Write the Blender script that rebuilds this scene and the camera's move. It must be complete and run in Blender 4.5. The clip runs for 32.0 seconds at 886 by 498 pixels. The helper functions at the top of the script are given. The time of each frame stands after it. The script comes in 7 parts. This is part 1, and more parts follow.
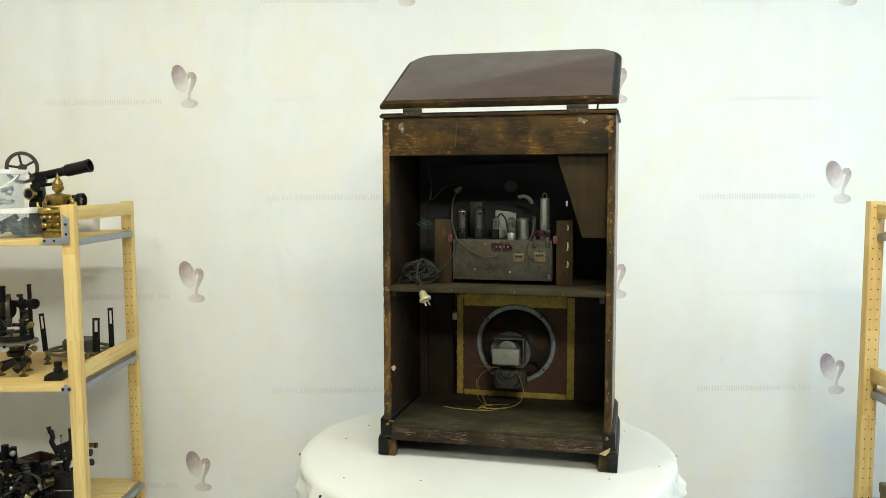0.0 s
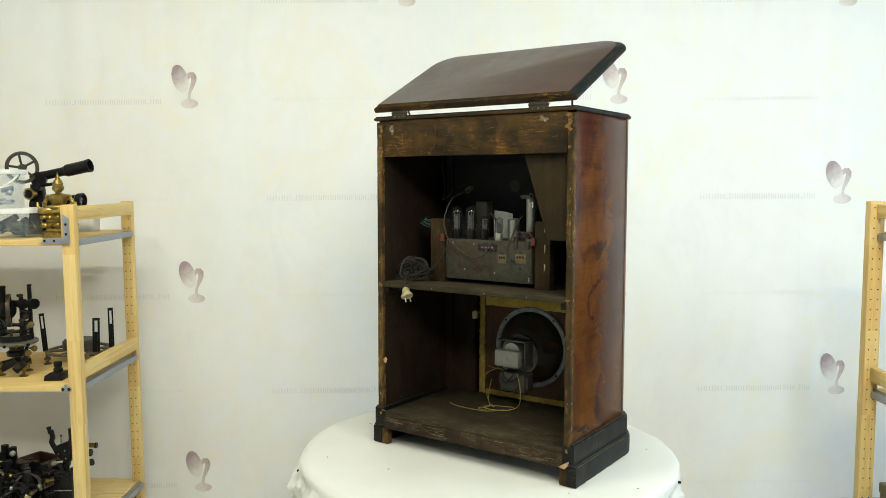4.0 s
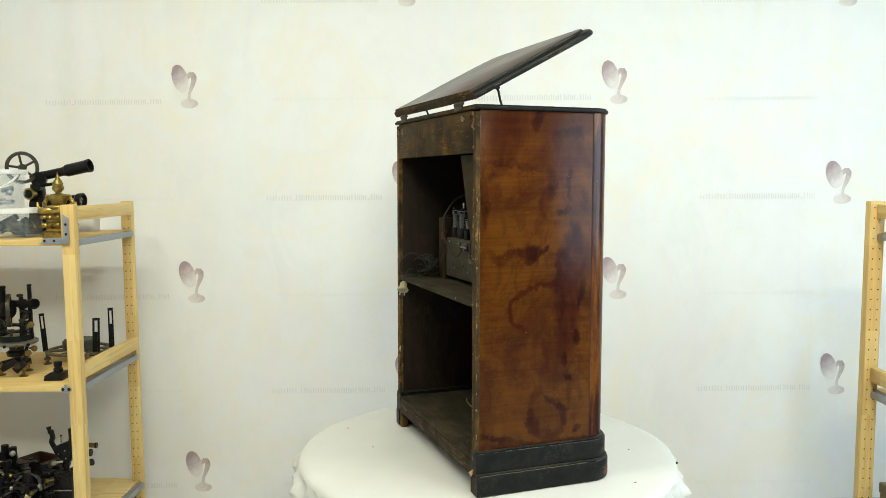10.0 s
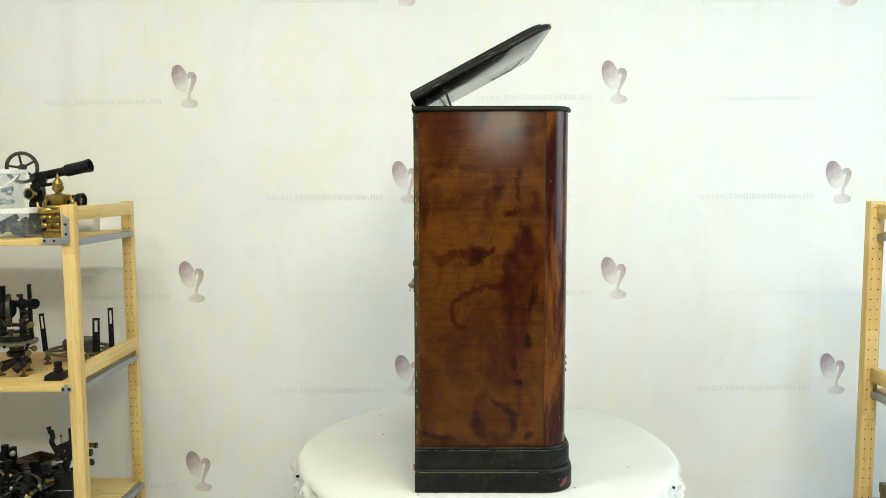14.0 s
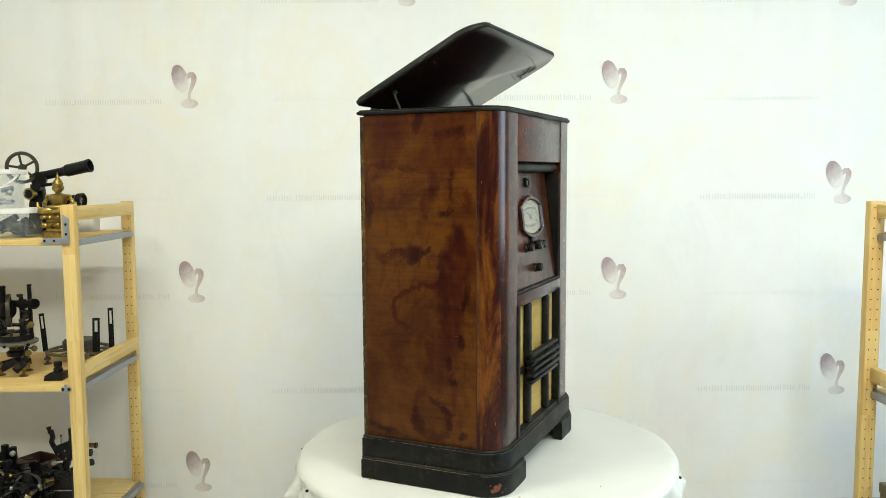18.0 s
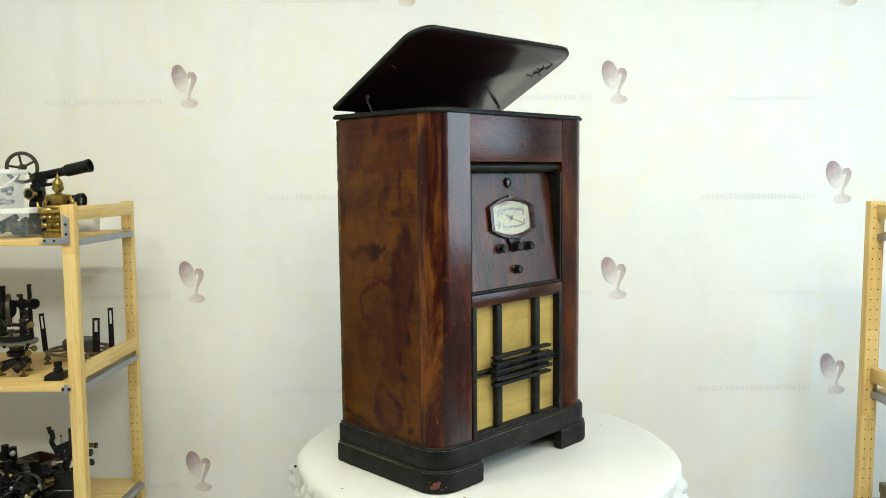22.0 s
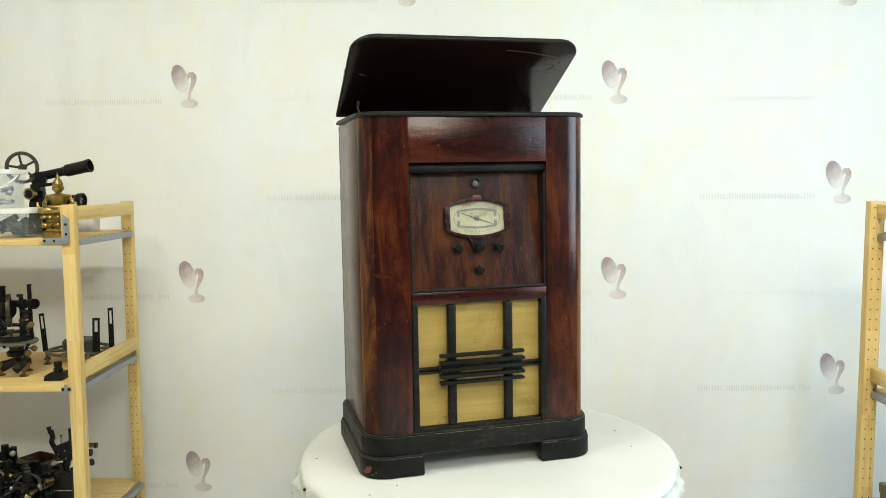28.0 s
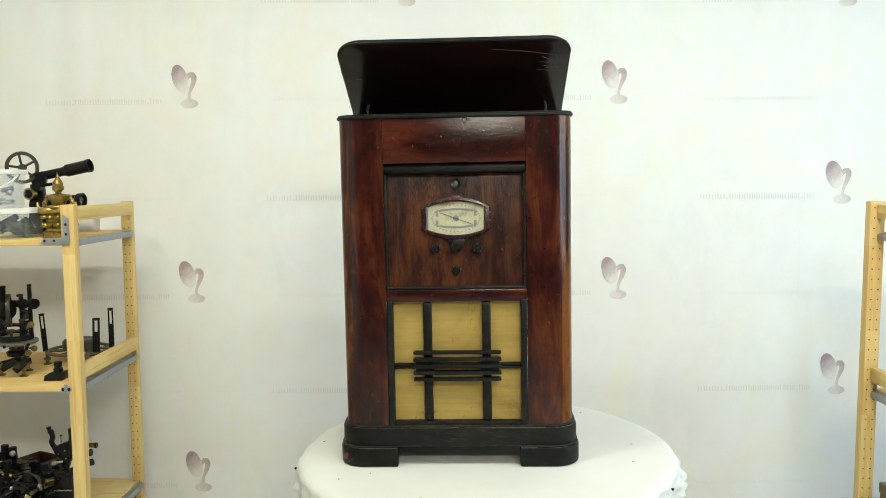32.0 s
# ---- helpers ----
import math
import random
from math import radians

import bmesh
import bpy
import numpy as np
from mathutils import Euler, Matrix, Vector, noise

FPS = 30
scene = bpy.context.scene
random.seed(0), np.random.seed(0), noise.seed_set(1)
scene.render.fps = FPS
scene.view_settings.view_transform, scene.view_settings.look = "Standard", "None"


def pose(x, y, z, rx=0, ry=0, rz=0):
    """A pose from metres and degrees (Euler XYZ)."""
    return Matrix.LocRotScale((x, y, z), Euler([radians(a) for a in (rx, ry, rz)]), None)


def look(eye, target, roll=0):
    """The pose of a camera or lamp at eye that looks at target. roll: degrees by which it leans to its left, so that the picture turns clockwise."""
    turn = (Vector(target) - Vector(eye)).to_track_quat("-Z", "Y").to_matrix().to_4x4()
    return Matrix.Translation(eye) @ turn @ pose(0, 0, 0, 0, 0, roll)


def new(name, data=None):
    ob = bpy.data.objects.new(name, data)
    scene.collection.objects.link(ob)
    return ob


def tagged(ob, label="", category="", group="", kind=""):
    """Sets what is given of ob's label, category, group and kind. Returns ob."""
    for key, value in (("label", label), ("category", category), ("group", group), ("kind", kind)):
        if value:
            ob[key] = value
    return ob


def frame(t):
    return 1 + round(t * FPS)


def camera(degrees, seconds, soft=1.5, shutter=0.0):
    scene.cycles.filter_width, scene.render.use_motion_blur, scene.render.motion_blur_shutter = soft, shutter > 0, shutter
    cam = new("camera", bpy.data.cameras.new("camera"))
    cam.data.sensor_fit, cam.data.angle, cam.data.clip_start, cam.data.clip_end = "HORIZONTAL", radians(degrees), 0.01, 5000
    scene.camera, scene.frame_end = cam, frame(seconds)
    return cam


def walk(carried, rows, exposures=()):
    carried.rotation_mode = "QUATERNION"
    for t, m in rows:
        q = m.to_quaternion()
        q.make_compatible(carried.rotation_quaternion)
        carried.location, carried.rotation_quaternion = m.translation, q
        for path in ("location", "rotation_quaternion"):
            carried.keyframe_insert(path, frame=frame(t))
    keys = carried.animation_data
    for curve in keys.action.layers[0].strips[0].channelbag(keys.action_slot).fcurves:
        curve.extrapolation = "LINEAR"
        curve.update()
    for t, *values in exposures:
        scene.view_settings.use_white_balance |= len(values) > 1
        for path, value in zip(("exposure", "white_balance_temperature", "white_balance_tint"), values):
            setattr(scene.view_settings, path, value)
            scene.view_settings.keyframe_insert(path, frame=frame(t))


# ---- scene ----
cam = camera(57.16, 32.0, soft=0.35)
TABLE_Z = 0.5765
EYE = Vector((-0.0982, -2.1978, 1.2933))
AIM = radians(4.7056)
VIEW = look(EYE, EYE + Vector((0, math.cos(AIM), -math.sin(AIM))), -0.6156)
walk(cam, [(0, VIEW), (32, VIEW)])

# ---- world and light ----
world = bpy.data.worlds.new("world")
world.use_nodes = True
scene.world = world
wn = world.node_tree.nodes
sky = wn.new("ShaderNodeTexSky")
sky.sky_type, sky.sun_disc = "NISHITA", False
sky.sun_elevation, sky.sun_rotation = radians(35), radians(120)
world.node_tree.links.new(sky.outputs[0], wn["Background"].inputs[0])
wn["Background"].inputs[1].default_value = 0.08
scene.view_settings.exposure = 0.0


def area(name, m, sx, sy, power, color):
    d = bpy.data.lights.new(name, "AREA")
    d.shape, d.size, d.size_y, d.energy, d.color = "RECTANGLE", sx, sy, power, color
    ob = new(name, d)
    ob.matrix_world = m
    return ob


# daylight in the opening of the window, tubes under the ceiling
WIN_POWER, REAR_POWER = 53, 65
WIN = dict(x=2.6, y0=-1.85, y1=0.05, z0=0.80, z1=2.46)
area("window_daylight", look((2.56, -0.90, 1.63), (0, -0.90, 1.05)), 1.8, 1.54, WIN_POWER, (0.61, 0.83, 1.0))
LAMPS = [(-1.25, -0.90, 32), (0.85, -1.25, 32)]
for lx, ly, lp in LAMPS:
    area("ceiling_lamp_light", look((lx, ly, 2.76), (lx, ly, 0)), 1.15, 0.14, lp, (0.970, 0.966, 0.800))
REAR = (0.45, -3.35, 2.68)
area("rear_lamp_light", look(REAR, (-0.1, 1.0, 0.9)), 1.20, 0.30, REAR_POWER, (0.970, 0.966, 0.800))


# ---- materials ----
class Mat:
    """Short hand for a node material."""

    def __init__(self, name):
        self.m = bpy.data.materials.new(name)
        self.m.use_nodes = True
        self.t = self.m.node_tree
        self.b = self.t.nodes["Principled BSDF"]
        self.co = self.t.nodes.new("ShaderNodeTexCoord").outputs["Object"]

    def node(self, kind, **inputs):
        n = self.t.nodes.new("ShaderNode" + kind)
        for k, v in inputs.items():
            key = int(k[1:]) if k[0] == "i" and k[1:].isdigit() else k.replace("_", " ")
            self.put(n.inputs[key], v)
        return n

    def put(self, socket, v):
        if isinstance(v, bpy.types.NodeSocket):
            self.t.links.new(v, socket)
        else:
            socket.default_value = v

    def noise(self, scale, stretch=(1, 1, 1), detail=5, rough=0.6, distort=0.0):
        mp = self.node("Mapping", Vector=self.co, Scale=stretch)
        return self.node("TexNoise", Vector=mp.outputs[0], Scale=scale, Detail=detail, Roughness=rough, Distortion=distort).outputs[0]

    def ramp(self, fac, *stops):
        n = self.node("ValToRGB", Fac=fac)
        e = n.color_ramp.elements
        while len(e) < len(stops):
            e.new(0.5)
        for el, (p, c) in zip(e, stops):
            el.position = p
            el.color = (*c, 1) if isinstance(c, tuple) else (c, c, c, 1)
        return n.outputs[0]

    def mix(self, fac, a, b, mode="MIX"):
        n = self.t.nodes.new("ShaderNodeMix")
        n.data_type, n.blend_type = "RGBA", mode
        for s, v in ((n.inputs[0], fac), (n.inputs[6], a), (n.inputs[7], b)):
            self.put(s, (*v, 1) if isinstance(v, tuple) and len(v) == 3 else v)
        return n.outputs[2]

    def bump(self, h, strength, dist=0.002):
        n = self.node("Bump", Height=h, Strength=strength, Distance=dist)
        self.t.links.new(n.outputs[0], self.b.inputs["Normal"])
        self.t.links.new(n.outputs[0], self.b.inputs["Coat Normal"])

    def set(self, **kw):
        for k, v in kw.items():
            k = k.replace("_", " ")
            if isinstance(v, tuple) and len(v) == 3:
                v = (*v, 1)
            self.put(self.b.inputs[k], v)
        return self.m


def wood(name, dark, mid, light, grain="z", rough=(0.25, 0.45), blotch=3.0, coat=0.0, scratch=0.0, scratch_color=(0.5, 0.28, 0.08), bump=0.12, coat_rough=0.09):
    """Grain along one axis, cloudy stain, wear."""
    M = Mat(name)
    s = {"x": (0.06, 1, 1), "y": (1, 0.06, 1), "z": (1, 1, 0.06)}[grain]
    g = M.noise(60, s, 8, 0.65, 0.3)
    along = {"x": (0.4, 1, 1), "y": (1, 0.4, 1), "z": (1, 1, 0.4)}[grain]
    cloud = M.noise(blotch, along, 6, 0.62, 1.2)
    cloud2 = M.noise(blotch * 3.1, (1, 1, 1), 4, 0.6, 0.8)
    col = M.ramp(cloud, (0.38, dark), (0.5, mid), (0.62, light))
    col = M.mix(0.45, col, M.ramp(cloud2, (0.35, dark), (0.6, mid), (0.75, light)))
    col = M.mix(0.5, col, M.ramp(g, (0.3, 0.35), (0.6, 1.0)), "MULTIPLY")
    if scratch:
        sc = M.noise(190, tuple(0.16 if v < 1 else 1.0 for v in s), 6, 0.85)
        patch = M.noise(7, (1, 1, 1), 7, 0.75, 0.5)
        f = M.node("Math", i0=M.ramp(sc, (0.49, 0.0), (0.62, 1.0)), i1=M.ramp(patch, (0.50, 0.0), (0.64, scratch)))
        f.operation = "MULTIPLY"
        col = M.mix(f.outputs[0], col, scratch_color)
    r = M.ramp(M.noise(9, (1, 1, 1), 6, 0.7), (0.3, rough[0]), (0.7, rough[1]))
    M.bump(g, bump)
    return M.set(Base_Color=col, Roughness=r, Specular_IOR_Level=0.16, Coat_Weight=coat, Coat_Roughness=coat_rough)


def plain(name, color, rough=0.5, metal=0.0, vary=0.25, scale=20, bump=0.05, spec=0.5):
    M = Mat(name)
    n = M.noise(scale, (1, 1, 1), 6, 0.65)
    n2 = M.noise(scale * 5, (1, 1, 1), 3, 0.6)
    dark = tuple(c * (1 - vary) for c in color)
    lite = tuple(min(1, c * (1 + vary * 0.6)) for c in color)
    col = M.mix(0.3, M.ramp(n, (0.3, dark), (0.7, lite)), M.ramp(n2, (0.35, dark), (0.65, lite)))
    M.bump(n2, bump, 0.001)
    return M.set(Base_Color=col, Roughness=M.ramp(n, (0.3, max(0.05, rough - 0.1)), (0.7, min(1, rough + 0.1))), Metallic=metal, Specular_IOR_Level=spec)



def calc(M, a, b, op):
    n = M.node("Math", i0=a, i1=b)
    n.operation = op
    return n.outputs[0]


def side_wood():
    """Amber varnish over veneer laid across, with dark red stains, brushed runs and a curl near its foot."""
    M = Mat("varnished_side_wood")
    plain_co = M.co
    grain = M.noise(46, (1, 0.05, 1), 8, 0.68, 0.2)
    lines = M.noise(150, (1, 0.03, 1), 5, 0.75)
    brush = M.noise(15, (1, 0.55, 1.6), 6, 0.7, 0.8)
    streak = M.noise(34, (1, 1.2, 0.30), 6, 0.72, 0.5)
    cloud = M.noise(6.0, (1, 1, 0.8), 7, 0.66, 1.0)
    small = M.noise(19, (1, 1.3, 0.7), 7, 0.72, 1.0)
    col = M.ramp(cloud, (0.37, (0.038, 0.0090, 0.0026)), (0.46, (0.081, 0.0235, 0.0036)), (0.60, (0.110, 0.0360, 0.0046)))
    col = M.mix(M.ramp(small, (0.50, 0.0), (0.59, 0.50)), col, (0.040, 0.0082, 0.0032))
    col = M.mix(0.28, col, M.ramp(brush, (0.35, (0.050, 0.0130, 0.004)), (0.65, (0.130, 0.047, 0.0075))))
    # ragged borders: the plan of the stains is pushed about at two scales
    slow = M.node("TexNoise", Vector=plain_co, Scale=11.0, Detail=4.0, Roughness=0.6)
    quick = M.node("TexNoise", Vector=plain_co, Scale=55.0, Detail=5.0, Roughness=0.7)
    push = M.node("VectorMath", i0=slow.outputs[1], i1=(0.5, 0.5, 0.5))
    push.operation = "SUBTRACT"
    push2 = M.node("VectorMath", i0=quick.outputs[1], i1=(0.5, 0.5, 0.5))
    push2.operation = "SUBTRACT"
    one = M.node("VectorMath", i0=push.outputs[0], i1=(0.0, 0.066, 0.080), i2=plain_co)
    one.operation = "MULTIPLY_ADD"
    two = M.node("VectorMath", i0=push2.outputs[0], i1=(0.0, 0.022, 0.034), i2=one.outputs[0])
    two.operation = "MULTIPLY_ADD"

    def reach(y, z, ry, rz, lean=0.0):
        mp = M.node("Mapping", Vector=two.outputs[0], Location=(0, y, z), Rotation=(radians(lean), 0, 0), Scale=(1000, ry, rz))
        mp.vector_type = "TEXTURE"
        d = M.node("VectorMath", i0=mp.outputs[0])
        d.operation = "LENGTH"
        return d.outputs["Value"]

    broken = M.ramp(streak, (0.36, 0.50), (0.56, 1.0))
    wine, dusk = (0.034, 0.0050, 0.0026), (0.0165, 0.0030, 0.0024)
    stains = (
        # y, z, half width, half height, lean, strength, dark
        (-0.01, 0.850, 0.19, 0.050, 0, 0.55, 0), (0.055, 0.780, 0.10, 0.042, 10, 0.60, 0), (-0.088, 0.800, 0.055, 0.065, 0, 0.60, 0), (-0.008, 0.852, 0.016, 0.036, -30, 0.75, 1), (0.076, 0.831, 0.056, 0.017, 8, 0.85, 1), (-0.058, 0.749, 0.075, 0.010, -6, 0.55, 1),
        (0.032, 0.712, 0.014, 0.055, 5, 0.70, 1), (0.077, 0.722, 0.010, 0.046, 0, 0.75, 1), (-0.143, 0.670, 0.016, 0.085, 0, 0.70, 1), (-0.118, 0.700, 0.026, 0.024, 0, 0.60, 0), (0.017, 0.668, 0.016, 0.040, -12, 0.70, 0), (0.118, 0.680, 0.014, 0.042, 0, 0.65, 0), (0.062, 0.654, 0.017, 0.010, 25, 0.80, 1),
        (-0.033, 0.549, 0.042, 0.024, 0, 0.95, 1), (-0.066, 0.543, 0.060, 0.017, 8, 0.80, 0), (0.008, 0.555, 0.022, 0.009, 40, 0.80, 1),
        (0.087, 0.590, 0.026, 0.040, 0, 0.95, 1), (0.064, 0.527, 0.020, 0.062, 0, 0.90, 1), (0.100, 0.535, 0.040, 0.080, 0, 0.85, 0), (0.078, 0.420, 0.042, 0.150, 0, 0.85, 0), (0.060, 0.440, 0.013, 0.080, 0, 0.55, 1), (0.114, 0.452, 0.012, 0.040, -8, 0.85, 1),
        (0.101, 0.354, 0.012, 0.028, 0, 0.85, 1), (0.072, 0.303, 0.009, 0.016, 0, 0.95, 1), (0.077, 0.262, 0.015, 0.008, -30, 0.95, 1), (0.046, 0.290, 0.040, 0.060, 0, 0.70, 0), (0.024, 0.330, 0.010, 0.070, 0, 0.45, 0),
        (-0.014, 0.158, 0.019, 0.034, 15, 0.80, 1), (0.030, 0.180, 0.055, 0.055, 0, 0.42, 0), (0.044, 0.198, 0.050, 0.0085, -48, 0.80, 1), (0.070, 0.160, 0.010, 0.026, 0, 0.70, 1), (0.106, 0.133, 0.013, 0.011, 0, 0.80, 1),
        (-0.100, 0.127, 0.075, 0.010, -8, 0.85, 1), (0.0, 0.108, 0.20, 0.009, 0, 0.65, 0), (-0.132, 0.210, 0.030, 0.090, 0, 0.50, 0), (-0.125, 0.130, 0.030, 0.020, 0, 0.5, 1))
    for y, z, ry, rz, lean, amount, dark in stains:
        f = M.ramp(reach(y, z, ry, rz, lean), (0.45, amount), (0.80, amount * 0.60), (1.0, 0.0))
        col = M.mix(calc(M, f, broken, "MULTIPLY"), col, dusk if dark else wine)
    # strokes of a brush that went round: the rim of an ellipse, broken on one side
    sep = M.node("SeparateXYZ", Vector=plain_co)
    for y, z, ry, rz, wide, amount, (ky, kz, k0) in ((0.026, 0.184, 0.047, 0.058, 0.24, 0.50, (-10, -6, 1.9)), (0.010, 0.425, 0.088, 0.060, 0.11, 0.75, (-12, 16, -6.2)), (0.040, 0.215, 0.040, 0.090, 0.16, 0.40, (20, -10, 1.4))):
        off = calc(M, reach(y, z, ry, rz), 1.0, "SUBTRACT")
        ring = calc(M, 1.0, calc(M, calc(M, off, off, "MULTIPLY"), 1 / (wide * wide), "MULTIPLY"), "SUBTRACT")
        side = calc(M, calc(M, calc(M, sep.outputs[1], ky, "MULTIPLY"), calc(M, sep.outputs[2], kz, "MULTIPLY"), "ADD"), k0, "ADD")
        f = calc(M, M.ramp(ring, (0.0, 0.0), (0.8, amount)), M.ramp(side, (0.0, 0.0), (0.6, 1.0)), "MULTIPLY")
        col = M.mix(f, col, wine)
    col = M.mix(0.45, col, M.ramp(grain, (0.3, 0.5), (0.6, 1.0)), "MULTIPLY")
    col = M.mix(0.30, col, M.ramp(lines, (0.35, 0.35), (0.55, 1.0)), "MULTIPLY")
    specks = M.noise(130, (1, 1, 1), 2, 0.5)
    col = M.mix(M.ramp(specks, (0.74, 0.0), (0.78, 0.7)), col, (0.015, 0.006, 0.004))
    flecks = M.noise(170, (1, 0.5, 1.6), 2, 0.5)
    col = M.mix(M.ramp(flecks, (0.765, 0.0), (0.79, 0.6)), col, (0.26, 0.16, 0.07))
    M.bump(M.mix(0.5, M.mix(0.5, grain, brush), lines), 0.09, 0.002)
    return M.set(Base_Color=col, Roughness=M.ramp(brush, (0.3, 0.18), (0.7, 0.27)), Specular_IOR_Level=0.12)


def streaked(name, grain, wine, amber, cut=0.5, coat=0.85, relief=0.45):
    """Wine-dark varnish with runs where the amber wood shows."""
    M = Mat(name)
    s = {"x": (0.16, 1, 1), "z": (1, 1, 0.15)}[grain]
    runs = M.noise(19, s, 7, 0.74, 1.1)
    wide = M.noise(5.5, tuple(0.5 if v < 1 else 1 for v in s), 5, 0.6, 0.8)
    fine = M.noise(120, s, 5, 0.7)
    f = calc(M, calc(M, runs, 0.5, "MULTIPLY"), calc(M, wide, 0.5, "MULTIPLY"), "ADD")
    deep = tuple(c * 0.40 for c in wine)
    col = M.ramp(f, (cut - 0.085, deep), (cut - 0.020, wine), (cut + 0.030, tuple((p + q) / 2 for p, q in zip(wine, amber))), (cut + 0.075, amber))
    col = M.mix(0.4, col, M.ramp(fine, (0.3, 0.4), (0.6, 1.0)), "MULTIPLY")
    dabs = M.noise(34, (1, 1, 0.7), 6, 0.72, 0.9)
    col = M.mix(M.ramp(dabs, (0.56, 0.0), (0.66, 0.50)), col, deep)
    col = M.mix(M.ramp(dabs, (0.34, 0.40), (0.41, 0.0)), col, amber)
    chips = M.noise(75, (1, 1, 0.6), 3, 0.6)
    col = M.mix(M.ramp(chips, (0.715, 0.0), (0.75, 0.75)), col, (0.21, 0.072, 0.020))
    nicks = M.noise(150, (1, 1, 0.35), 3, 0.6)
    col = M.mix(M.ramp(nicks, (0.725, 0.0), (0.76, 0.7)), col, (0.24, 0.10, 0.045))
    craze = M.noise(28, (1, 1, 1), 8, 0.78, 0.6)
    cracks = M.noise(260, s, 4, 0.7)
    M.bump(M.mix(0.35, M.mix(0.5, fine, craze), cracks), relief * 0.40, 0.002)
    return M.set(Base_Color=col, Roughness=M.ramp(craze, (0.3, 0.24), (0.7, 0.40)), Specular_IOR_Level=0.08, Coat_Weight=coat, Coat_IOR=1.50, Coat_Roughness=M.ramp(craze, (0.35, 0.07), (0.65, 0.17)))


def pine(name, grain):
    """Planed softwood: long dark growth lines, a few knots, lengths glued end to end."""
    M = Mat(name)
    s = {"x": (0.05, 1, 1), "y": (1, 0.05, 1), "z": (1, 1, 0.05)}[grain]
    i = "xyz".index(grain)
    step = M.node("Math", i0=M.node("SeparateXYZ", Vector=M.co).outputs[i], i1=3.7)
    step.operation = "MULTIPLY"
    cell = M.node("Math", i0=step.outputs[0])
    cell.operation = "FLOOR"
    piece = M.node("TexWhiteNoise", Vector=cell.outputs[0])
    shift = M.node("VectorMath", i0=M.co, i1=piece.outputs[1])
    base = M.co
    M.co = shift.outputs[0]
    lines = M.noise(55, s, 4, 0.55, 0.9)
    fibre = M.noise(210, s, 4, 0.7)
    cloud = M.noise(3.0, s, 4, 0.6, 0.8)
    M.co = base
    col = M.ramp(cloud, (0.35, (0.66, 0.45, 0.155)), (0.5, (0.755, 0.56, 0.225)), (0.68, (0.82, 0.655, 0.315)))
    col = M.mix(M.ramp(lines, (0.50, 0.0), (0.62, 0.50)), col, (0.56, 0.335, 0.10))
    col = M.mix(M.ramp(piece.outputs[0], (0.0, 0.0), (1.0, 0.28)), col, (0.66, 0.43, 0.17))
    col = M.mix(0.22, col, M.ramp(fibre, (0.3, 0.45), (0.6, 1.0)), "MULTIPLY")
    dirt = M.noise(34, (1, 1, 1), 5, 0.7)
    col = M.mix(M.ramp(dirt, (0.66, 0.0), (0.80, 0.35)), col, (0.30, 0.20, 0.10))
    M.bump(fibre, 0.12, 0.001)
    return M.set(Base_Color=col, Roughness=0.55, Specular_IOR_Level=0.3)


SIDE = side_wood()
FRONT = streaked("mahogany_front", "z", (0.033, 0.0043, 0.0022), (0.098, 0.0235, 0.0046), 0.530, 0.78, 0.55)
FLANK = streaked("mahogany_flank", "z", (0.036, 0.0062, 0.0028), (0.150, 0.048, 0.0070), 0.462, 0.32, 0.6)
FRONT_X = streaked("mahogany_rail", "x", (0.030, 0.0042, 0.0026), (0.072, 0.0140, 0.0042), 0.515, 0.62, 1.7)
PANEL = streaked("control_panel_veneer", "z", (0.029, 0.0074, 0.0042), (0.082, 0.0240, 0.0075), 0.530, 0.72, 2.3)
BLACK = wood("ebonised_wood", (0.0036, 0.0041, 0.0036), (0.0074, 0.0080, 0.0070), (0.016, 0.0155, 0.013), "x", (0.34, 0.60), 8.0, 0.03, 0.85, (0.055, 0.042, 0.030), 0.3)
DULL = wood("dusty_black_moulding", (0.010, 0.0105, 0.0098), (0.022, 0.022, 0.020), (0.042, 0.040, 0.035), "x", (0.45, 0.7), 12.0, 0.0, 0.8, (0.13, 0.10, 0.065), 0.3)
BACK = wood("raw_back_wood", (0.013, 0.0085, 0.0035), (0.032, 0.020, 0.008), (0.095, 0.050, 0.012), "x", (0.6, 0.85), 9.0, 0.0, 0.55, (0.36, 0.17, 0.035), 0.4)
BOARD = wood("plain_brown_board", (0.022, 0.0140, 0.0052), (0.033, 0.0210, 0.0080), (0.045, 0.029, 0.0115), "z", (0.6, 0.85), 5.0, 0.0, 0.2, (0.09, 0.06, 0.03), 0.25)
EDGE = wood("worn_edge_wood", (0.020, 0.013, 0.006), (0.055, 0.034, 0.012), (0.20, 0.105, 0.028), "z", (0.6, 0.9), 16.0, 0.0, 0.9, (0.42, 0.25, 0.08), 0.6)
# grey for upper inner boards: stands in for the fill light missing there
LIFTED_BLACK = plain("lifted_black_lining", (0.021, 0.0205, 0.0215), 0.85, 0, 0.4, 9)
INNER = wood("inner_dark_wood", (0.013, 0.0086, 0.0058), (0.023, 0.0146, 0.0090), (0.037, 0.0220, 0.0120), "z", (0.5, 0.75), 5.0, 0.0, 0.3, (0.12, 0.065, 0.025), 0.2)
LOWRAIL = wood("scuffed_brown_rail", (0.016, 0.0105, 0.0065), (0.030, 0.0195, 0.0115), (0.056, 0.038, 0.023), "x", (0.7, 0.9), 9.0, 0.0, 0.9, (0.19, 0.14, 0.08), 0.5)
